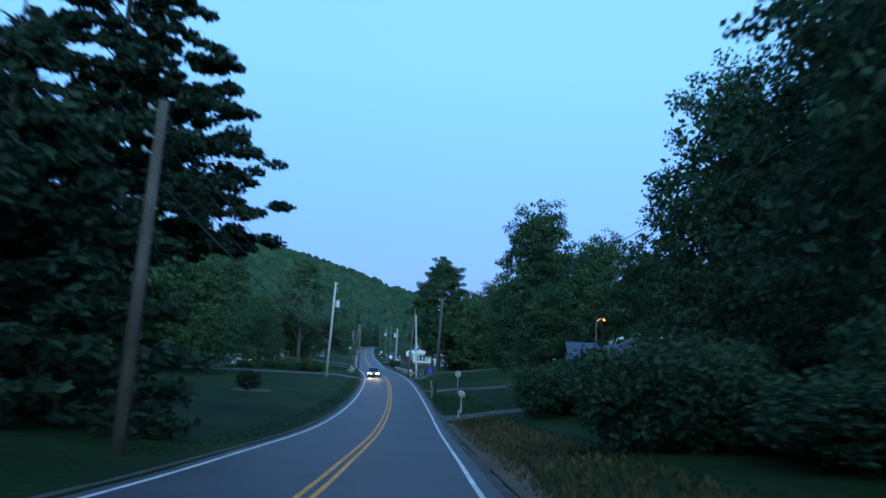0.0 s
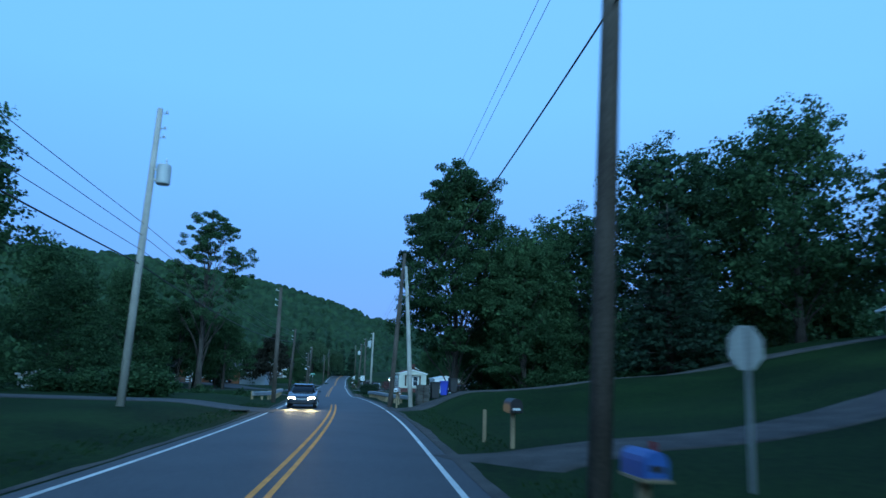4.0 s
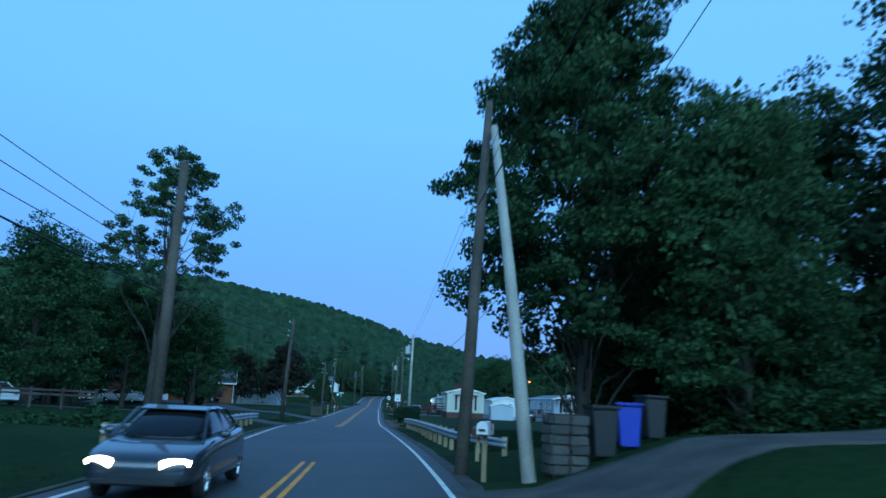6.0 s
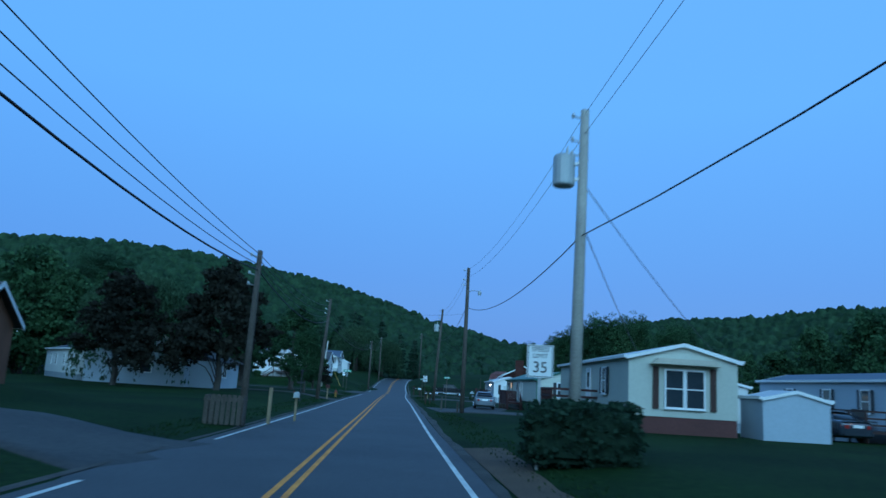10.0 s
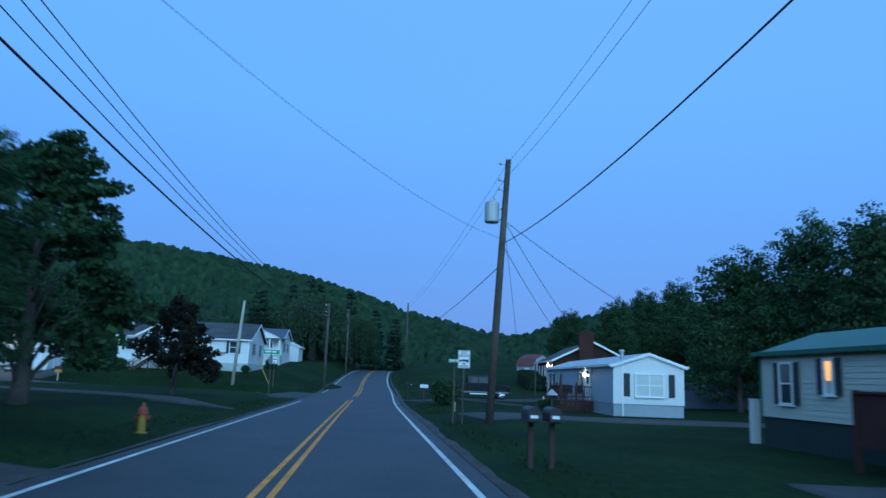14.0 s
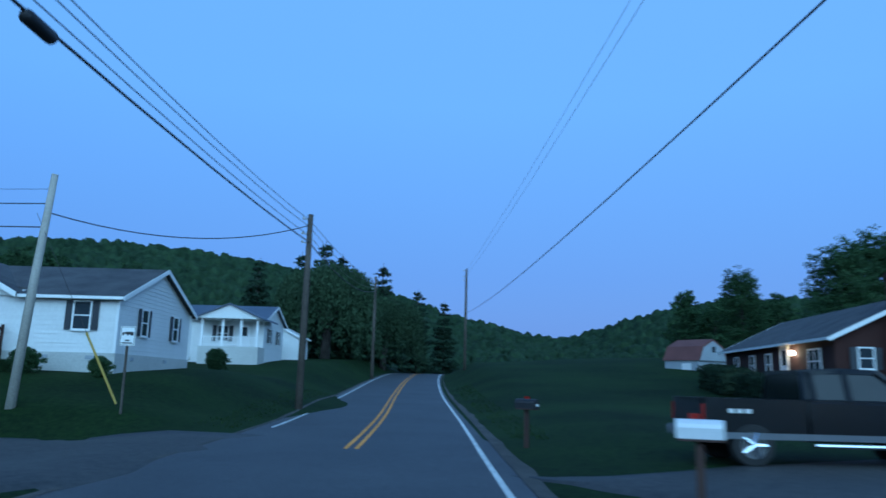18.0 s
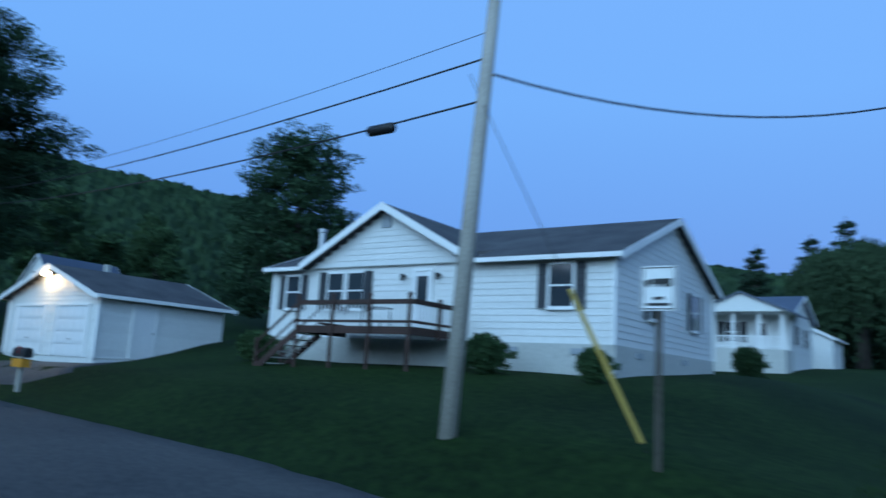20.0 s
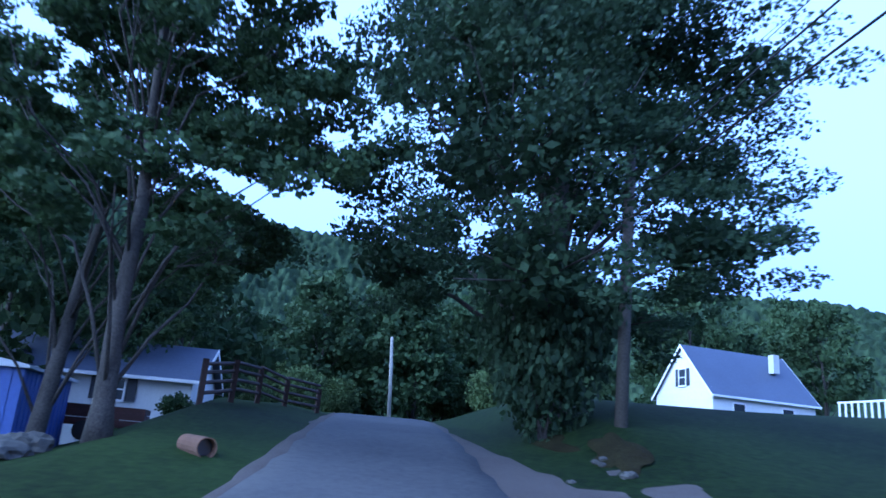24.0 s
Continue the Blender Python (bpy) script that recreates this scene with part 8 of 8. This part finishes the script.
street_sign(at(-14.93, 237.4, 4), "green street name sign on a dark post", 2.5, 0.54)
street_sign(at(-28.2, 260.4, 12, 0.0), "green street name sign above a stop sign", 3.1, 1.2, True)
street_sign(at(-10.73, 209.55, 4), "green street name sign on a post", 2.5, 0.52)
st = thing("stop_sign", at(7.6, 62.3, 20), "back of a stop sign at a driveway", "sign")
post_bar(st, 2.4)
bm = B()
prism(bm, [(0.36 * math.cos(math.pi / 8 + k * math.pi / 4), 2.1 + 0.36 * math.sin(math.pi / 8 + k * math.pi / 4)) for k in range(8)], 0.0, 0.012)
part("plate", bm, "grey_metal", st, "grey metal back")


# ---- mailboxes ----
def mailbox(m, box_mat, post_mat, label, h=1.0, size=1.0, paper="", twin=False, flag=True):
    ob = thing("mailbox", m, label, "mailbox", "mailboxes")
    for x in ((-0.22, 0.22) if twin else (0.0,)):
        bm = B()
        box(bm, x - 0.05, -0.05, -0.4, x + 0.05, 0.05, h - 0.02)
        part("post", bm, post_mat, ob)
    bm = B()
    box(bm, -0.14 if not twin else -0.4, -0.3, h - 0.03, 0.14 if not twin else 0.4, 0.26, h)
    part("shelf", bm, post_mat, ob)
    for x in ((-0.22, 0.22) if twin else (0.0,)):
        bm = B()
        w, hh, l = 0.105 * size, 0.13 * size, 0.27 * size
        out = [(x - w, h), (x + w, h), (x + w, h + hh)] + [(x + w * math.cos(a), h + hh + w * 0.95 * math.sin(a)) for a in (0.5, 1.0, 1.57, 2.14, 2.64)] + [(x - w, h + hh)]
        prism(bm, out, -l, l)
        b = part("box", bm, box_mat, ob)
        bm = B()
        prism(bm, [(x + (px - x) * 0.94, h + (pz - h) * 0.96 + 0.003) for px, pz in out], -l - 0.015, -l)
        part("lid", bm, box_mat, b)
        bm = B()
        box(bm, x - w * 0.6, -l - 0.02, h + 0.06, x + w * 0.6, -l - 0.014, h + 0.12)
        part("number_bar", bm, "sign_white" if box_mat in ("black", "rust") else "sign_black", b)
        if flag:
            bm = B()
            box(bm, x + w, -0.02, h + 0.08, x + w + 0.012, 0.02, h + 0.3)
            box(bm, x + w, -0.02, h + 0.24, x + w + 0.012, 0.12, h + 0.31)
            part("flag", bm, "red_lens", b, "small red flag")
    if paper:
        bm = B()
        box(bm, -0.13, -0.28, h - 0.30, 0.13, 0.26, h - 0.06)
        part("paper_box", bm, paper, ob, "newspaper box below")
    return ob


mailbox(at(7.3, 37.6, 8), "siding_t", "siding_t", "pale mailbox on a thick post beside the lawn", 1.25, 1.7)
mailbox(at(5.2, 71.5, 6), "black", "raw_wood", "dark mailbox on a bare wooden post", 0.95, 1.6)
mailbox(at(4.9, 58.5, 6), "blue_paint", "raw_wood", "dark blue mailbox on a wooden post", 0.95, 1.1)
mailbox(at(0.95, 107.4, 12), "rust", "raw_wood", "weathered red mailbox on a wooden post", 0.75, 1.2)
mailbox(at(1.0, 101.9, -14), "car_white", "raw_wood", "white mailbox on a leaning wooden post", 1.05, 1.25)
mailbox(at(-21.9, 216.2, 200), "red_wood", "raw_wood", "dull red mailbox on a grey post", 1.0, 1.4)
mailbox(at(-13.1, 222.5, 6), "black", "brown_wood", "pair of dark mailboxes on a two-legged stand", 0.95, 1.25, "", True)
mailbox(at(-17.1, 261.4, 75), "car_white", "brown_wood", "white mailbox on a braced brown post", 1.0, 1.05)
mailbox(at(-18.9, 271.5, 60), "black", "brown_wood", "dark mailbox on a wooden post", 1.0, 1.1)
mailbox(at(-50.5, 273.4, -82), "black", "pale_pole", "black mailbox above an orange newspaper box", 1.1, 1.2, "orange_plastic")
mailbox(at(-15.9, 180.5, 190), "grey_metal", "raw_wood", "grey mailbox on a wooden post", 1.0, 1.1)

# ---- small things by the road ----
bm = B()
tube(bm, [(0, 0, -0.2), (0, 0, 0.02), (0, 0, 0.04), (0, 0, 0.48)], [0.17, 0.17, 0.105, 0.105], 16)
hy = thing("fire_hydrant", at(-23.2, 226.9, 0), "yellow fire hydrant with a red top on the lawn", "hydrant")
part("barrel", bm, "hydrant_y", hy, "yellow barrel")
bm = B()
tube(bm, [(0, 0, 0.48), (0, 0, 0.53), (0, 0, 0.54), (0, 0, 0.64), (0, 0, 0.72), (0, 0, 0.80)], [0.15, 0.15, 0.125, 0.12, 0.05, 0.03], 16)
part("bonnet", bm, "hydrant_r", hy, "faded red bonnet")
for a in (0, 90, 180):
    bm = B()
    tube(bm, [(0.09, 0, 0.40), (0.17, 0, 0.40), (0.172, 0, 0.40), (0.20, 0, 0.40)], [0.055, 0.055, 0.07, 0.06], 10)
    part("outlet", bm, "hydrant_r", hy, "red outlet cap").matrix_basis = pose(0, 0, 0, 0, 0, a)


def wheelie_bin(m, material, label, k=1.0):
    ob = thing("wheeled_bin", m, label, "bin", "bins")
    bm = B()
    loft(bm, [(-0.26 * k, [(0.20 * k, 0.06), (0.27 * k, 0.98 * k)]), (0.26 * k, [(0.22 * k, 0.06), (0.29 * k, 0.98 * k)])])
    part("body", bm, material, ob, bevel=0.02)
    bm = B()
    box(bm, -0.31 * k, -0.33 * k, 0.98 * k, 0.31 * k, 0.33 * k, 1.05 * k)
    part("lid", bm, material, ob, bevel=0.02)
    for x in (-0.24, 0.24):
        bm = B()
        tube(bm, [(x * k - 0.03, 0.27 * k, 0.1), (x * k + 0.03, 0.27 * k, 0.1)], 0.1, 12)
        part("wheel", bm, "rubber", ob)
    return ob


wheelie_bin(at(3.55, 101.5, 10), "black", "dark wheeled bin beside the stone pillar", 1.1)
wheelie_bin(at(4.15, 101.45, -8), "blue_bin", "bright blue wheeled bin beside a dark one", 0.95)
wheelie_bin(at(4.75, 101.9, 15), "black", "dark wheeled bin at the lane", 0.95)
pi = thing("stone_pillar", at(2.72, 101.3, 10), "squat pillar of rough brown stones", "pillar")
rnd = random.Random(9)
bm = B()
box(bm, -0.34, -0.34, -0.2, 0.34, 0.34, 1.25)
part("core", bm, "mortar", pi)
for z in range(6):
    for a in range(4):
        for q in range(2):
            bm = B()
            box(bm, -0.19, -0.1, -0.1, 0.19, 0.1, 0.1)
            for v in bm.verts:
                v.co *= rnd.uniform(0.85, 1.08)
            p = part("stone", bm, "stone", pi, bevel=0.02)
            p.matrix_basis = pose(0, 0, 0.08 + 0.21 * z, 0, 0, 90 * a) @ pose(-0.2 + 0.4 * q, -0.33, 0, 0, 0, rnd.uniform(-6, 6))
rack = thing("bin_rack", at(-17.1, 175.0, 12), "slatted wooden bin shelter beside a pole", "rack")
for a in range(4):
    for k in range(7):
        bm = B()
        box(bm, -0.66 + 0.19 * k, -0.68, 0.05, -0.52 + 0.19 * k, -0.655, 1.05)
        part("slat", bm, "pole", rack).matrix_basis = pose(0, 0, 0, 0, 0, 90 * a)
    bm = B()
    box(bm, -0.7, -0.655, 0.85, 0.7, -0.6, 0.95)
    part("rail", bm, "pole", rack).matrix_basis = pose(0, 0, 0, 0, 0, 90 * a)
lp = thing("lamp_post", at(-21.3, 203.4, 0), "black garden lamp post with a lantern and a name board", "lamp")
bm = B()
tube(bm, [(0, 0, -0.3), (0, 0, 0.1), (0, 0, 0.12), (0, 0, 1.95)], [0.07, 0.07, 0.04, 0.035], 10)
part("post", bm, "black", lp)
bm = B()
box(bm, -0.32, -0.03, 1.3, 0.32, 0.0, 1.42)
part("name_board", bm, "black", lp)
bm = B()
tube(bm, [(0, 0, 1.95), (0, 0, 2.2), (0, 0, 2.21), (0, 0, 2.34)], [0.08, 0.13, 0.16, 0.02], 6)
part("lantern", bm, "black", lp, "unlit lantern")


def stake(m, h, label, material="raw_wood", w=0.05):
    bm = B()
    box(bm, -w, -w, -0.3, w, w, h)
    return single("wooden_post", bm, material, m, label, "post", "posts by the road", bevel=0.006)


stake(at(-9.55, 203.0, 5), 0.75, "short wooden post at the lane's corner", "pole", 0.07)
stake(at(4.65, 74.0, 3), 0.95, "thin wooden stake at the verge")
stake(at(-14.87, 246.7, 3), 0.5, "short wooden post on the lawn", "raw_wood")
stake(at(-10.9, 206.5, 3), 1.0, "grey post beside the parked car", "pole", 0.06)
stake(at(-8.0, 271, 0), 3.0, "thin pole with a meter box by the trailer", "pole", 0.05)
stake(at(-8.3, 262.5, 0), 0.5, "short white pipe beside the walk", "trim", 0.04)
stake(at(-16.2, 177.5, 0), 1.4, "wooden post with a box", "raw_wood", 0.06)
stake(at(7.0, 33.0, 0), 0.6, "short pale marker at the driveway", "pale_pole", 0.05)
# guy wire with its yellow guard
a, b = Vector((-31.7, 274.7, ground(-31.7, 274.7) - 0.1)), Vector((-34.83, 274.08, 6.9))
wire(a, b, 0.0, 0.008, "steel guy wire of the corner pole")
bm = B()
d = (b - a).normalized()
tube(bm, [a + d * 0.2, a + d * 2.7], 0.04, 8)
single("guy_guard", bm, "yellow_plastic", pose(0, 0, 0), "yellow plastic guard on a guy wire", "guard")


# ---- street lamps ----
def street_lamp(x, y, h, side, label, watts, dz=0.0):
    ob = thing("street_lamp", at(x, y, 0, dz), label, "lamp", "street lamps")
    bm = B()
    tube(bm, [(0, 0, -0.5), (0, 0, h + 0.3)], [0.12, 0.08], 10)
    part("pole", bm, "pole", ob)
    bm = B()
    tube(bm, [(0, 0, h - 0.4), (side * 0.5, 0, h + 0.05), (side * 1.0, 0, h + 0.05)], 0.03, 8)
    part("arm", bm, "steel", ob)
    bm = B()
    tube(bm, [(side * 1.05, 0, h + 0.1), (side * 1.05, 0, h)], [0.08, 0.16], 10)
    part("cap", bm, "grey_metal", ob)
    bm = B()
    ball(bm, (side * 1.05, 0, h - 0.1), 0.17, (1, 1, 0.8), 2)
    part("globe", bm, "lamp_sodium", ob, "glowing orange globe")
    if watts:
        lamp_light("street_glow", ob.matrix_basis @ Vector((side * 1.05, -0.1, h - 0.45)), (1.0, 0.42, 0.10), watts, 0.15)
    return ob


street_lamp(13.6, 180.5, 6.9, 1, "lit orange street lamp above the trailers", 60)
street_lamp(13.4, 244.0, 7.0, 1, "lit orange street lamp behind the trailers", 60)
street_lamp(36.0, 124.5, 8.6, 1, "lit orange street lamp on the wooded slope", 60)
street_lamp(26.6, 82.6, 6.2, 1, "lit orange lamp beside the house on the rise", 60)
gl = thing("street_light", at(-9.4, 201.9, 0, 0), "unlit grey street light on a curved arm", "lamp")
bm = B()
tube(bm, [(0.05, 0, 8.6), (0.5, 0, 8.85), (1.0, 0, 8.8)], 0.025, 8)
part("arm", bm, "steel", gl)
bm = B()
tube(bm, [(1.05, 0, 8.85), (1.05, 0, 8.72), (1.05, 0, 8.5)], [0.06, 0.15, 0.11], 12)
part("head", bm, "grey_metal", gl, "grey lamp head")

# ---- sheds and lawn clutter ----
sd = thing("garden_shed", at(4.1, 180.9, 4), "small pale metal garden shed", "shed")
core(sd, 0, 2.9, 0, 2.3, -0.3, 1.75, "siding_b", "wall", 0.35, "y")
roof_pair(sd, 0, 2.9, 0, 2.3, 1.75, 0.36, "y", 0.08, "tin", 0.04)
sd2 = thing("garden_shed", at(17.0, 180.5, -6), "small tan garden shed with a grey roof", "shed")
core(sd2, 0, 3.0, 0, 3.0, -0.3, 1.9, "siding_t", "wall", 0.6, "y")
roof_pair(sd2, 0, 3.0, 0, 3.0, 1.9, 0.6, "y", 0.12, "shingle", 0.05)
bt = thing("bench", at(-43.5, 250, 20), "low dark garden bench on the lawn", "bench")
bm = B()
box(bm, -0.8, -0.2, 0.42, 0.8, 0.2, 0.47)
part("seat", bm, "brown_wood", bt)
for x in (-0.65, 0.65):
    bm = B()
    box(bm, x - 0.05, -0.18, -0.1, x + 0.05, 0.18, 0.42)
    part("leg", bm, "brown_wood", bt)
rnd = random.Random(3)


def boulder(x, y, r, label, squash=(1, 1, 0.7), material="stone", name="boulder"):
    bm = B()
    ball(bm, (0, 0, r * squash[2] * 0.5), r, squash, 3, 0.35, rnd.random() * 50)
    return single(name, bm, material, at(x, y, rnd.uniform(0, 360)), label, "rock", "rocks", smooth=False)


boulder(-67.6, 265.2, 0.5, "large grey boulder beside the lane", (1.3, 1.0, 0.45))
boulder(-68.9, 265.2, 0.42, "grey boulder on the bank", (1.2, 0.8, 0.6))
boulder(-70.4, 264.4, 0.45, "grey boulder under the trees")
for k in range(22):
    boulder(-60.6 - rnd.random() * 1.3, 275.6 + rnd.random() * 1.8, rnd.uniform(0.12, 0.26), "small stone of a heap beside the garage")
for k in range(7):
    boulder(-68 - rnd.random() * 4, 274.4 + rnd.random() * 2, rnd.uniform(0.06, 0.13), "stone on the bare bank")
bm = B()
tube(bm, [(-0.5, 0, 0.06), (0, 0.06, 0.08), (0.5, 0, 0.06)], [0.06, 0.075, 0.055], 9)
single("log", bm, "raw_wood", at(-62.4, 274.3, 30), "short pale log at the lane's edge", "log")
cu = thing("culvert", at(-68.5, 268.0, 30), "rusty culvert pipe end in the bank", "culvert")
bm = B()
tube(bm, [(-0.5, 0, 0.14), (0.5, 0, 0.1)], [0.17, 0.18], 16, cap=False)
cp = part("pipe", bm, "rust", cu)
md = cp.modifiers.new("thick", "SOLIDIFY")
md.thickness = 0.02
# a black disc stands for the shade inside the pipe
bm = B()
tube(bm, [(0.3, 0, 0.11), (0.31, 0, 0.11)], 0.16, 16)
part("mouth", bm, "black", cu, "black piece in place of the hollow's shade")
dr = thing("drain", at(-6.3, 88.8, 10), "low stone drain head with a dark mouth in the grass", "drain")
bm = B()
box(bm, -0.5, -0.3, 0.08, 0.5, 0.3, 0.14)
part("slab", bm, "stone", dr, "rough stone slab", bevel=0.02)
for x in (-0.45, 0.45):
    bm = B()
    box(bm, x - 0.06, -0.28, -0.3, x + 0.06, 0.28, 0.08)
    part("cheek", bm, "stone", dr)
# black back wall: the shade under the slab is put into its colour
bm = B()
box(bm, -0.39, 0.2, -0.3, 0.39, 0.28, 0.08)
part("back", bm, "black", dr, "black piece in place of the hollow's shade")
ub = thing("utility_trailer", at(-80.6, 262.6, 8, 0), "low dark red utility trailer parked among trees", "trailer")
bm = B()
box(bm, -0.9, -1.7, 0.45, 0.9, 1.7, 0.52)
part("bed", bm, "red_wood", ub)
for x0, y0, x1, y1 in ((-0.94, -1.7, -0.9, 1.7), (0.9, -1.7, 0.94, 1.7), (-0.9, -1.7, 0.9, -1.66), (-0.9, 1.66, 0.9, 1.7)):
    for z in (0.52, 0.72, 0.92):
        bm = B()
        box(bm, x0, y0, z, x1, y1, z + 0.17)
        part("side_board", bm, "red_wood", ub)
for x in (-1.02, 1.02):
    bm = B()
    tube(bm, [(x - 0.09, 0, 0.3), (x + 0.09, 0, 0.3)], 0.3, 16)
    part("wheel", bm, "rubber", ub)
bm = B()
tube(bm, [(0, 1.7, 0.45), (0, 2.9, 0.4)], 0.04, 8)
part("drawbar", bm, "rust", ub)
fe = thing("rail_fence", pose(0, 0, 0), "dark leaning wooden rail fence at the crest", "fence")
pts = [(-77.5, 266.4), (-79.6, 267.0), (-81.8, 267.6), (-84.0, 268.4), (-86.2, 269.6)]
tops = []
for k, (x, y) in enumerate(pts):
    g = ground(x, y)
    bm = B()
    box(bm, -0.08, -0.08, -0.4, 0.08, 0.08, 1.3 - 0.08 * k)
    part("post", bm, "brown_wood", fe).matrix_basis = pose(x, y, g, 0, 4 * (k % 2), 20)
    tops.append(Vector((x, y, g)))
for a, b in zip(tops, tops[1:]):
    for z in (0.3, 0.6, 0.9, 1.15):
        bm = B()
        tube(bm, [a + Vector((0, 0, z)), b + Vector((0, 0, z - 0.05))], 0.06, 6)
        part("rail", bm, "brown_wood", fe)
bm = B()
tube(bm, [(0, 0, 0), (0, 0, 0.05)], [1.9, 1.7], 20)
single("mulch_bed", bm, "dirt", at(-11.2, 48.9, 0, -0.02), "oval bed of dark mulch round a clipped bush", "flower bed")
toy = thing("tricycle", at(0.7, 212.4, 30), "small blue and white toy tricycle", "toy")
for x, y, r in ((0, 0.3, 0.16), (-0.2, -0.2, 0.1), (0.2, -0.2, 0.1)):
    bm = B()
    tube(bm, [(x - 0.03, y, r), (x + 0.03, y, r)], r, 12)
    part("wheel", bm, "blue_bin", toy)
bm = B()
tube(bm, [(0, 0.3, 0.2), (0, -0.1, 0.28), (0, -0.25, 0.2)], 0.03, 6)
tube(bm, [(0, 0.25, 0.2), (0, 0.2, 0.5)], 0.02, 6)
box(bm, -0.1, -0.2, 0.26, 0.1, 0.02, 0.32)
part("frame", bm, "sign_white", toy)
wheelie_bin(at(-1.2, 212.5, 6), "black", "dark bin against the trailer's skirting", 0.9)
wheelie_bin(at(-0.35, 212.6, 6), "black", "dark bin against the trailer's skirting", 0.85)
bm = B()
tube(bm, [(0, 0, 0), (0, 0, 0.3)], [0.14, 0.2], 12)
single("flower_pot", bm, "brick_o", at(-2.2, 212.3), "terracotta pot before the trailer", "pot")
drive("driveway", [(-15.0, 262.0), (-12, 258.5), (-8.0, 256.2), (-4, 254.5)], 0.55, "gravel", "narrow grey garden walk across the lawn")


# ---- grass ----
def grass(name, rows, count, h, material, label, seed):
    """Blades in tufts; rows are boxes in plan: y0, y1, offset0, offset1 from the road's middle."""
    g = np.random.default_rng(seed)
    v = []
    for y0, y1, o0, o1 in rows:
        n = int(count * (y1 - y0) * abs(o1 - o0))
        ys, os = g.uniform(y0, y1, n), g.uniform(o0, o1, n)
        for y, o in zip(ys, os):
            x = road_x(y) + o
            if under_lane(x, y, 0.25):
                continue
            z = ground(x, y)
            a = g.uniform(0, 6.28)
            hh = h * g.uniform(0.4, 1.2)
            dx, dy = math.cos(a) * 0.035, math.sin(a) * 0.035
            lx, ly = g.normal() * hh * 0.4, g.normal() * hh * 0.4
            v += [(x - dx, y - dy, z - 0.02), (x + dx, y + dy, z - 0.02), (x + lx + dx * 0.3, y + ly, z + hh), (x + lx - dx * 0.3, y + ly, z + hh)]
    ob = new(name, leaf_mesh(name, np.array(v), material))
    return tagged(ob, label, "grass", kind="stuff")


grass("verge_grass", [(-14, 34, 4.3, 7.4)], 20, 0.2, "straw", "tall dry grass along the verge", 1)
grass("verge_grass", [(-14, 60, 4.2, 8.0)], 14, 0.12, "blade", "tall green grass along the verge", 2)
grass("lawn_edge", [(40, 100, 4.4, 5.6), (0, 100, -5.4, -4.2), (140, 260, 4.5, 5.8), (140, 255, -5.6, -4.3), (272, 300, -5.5, -4.2), (262, 310, 4.4, 5.6)], 22, 0.07, "blade", "short ragged grass at the asphalt's edge", 3)
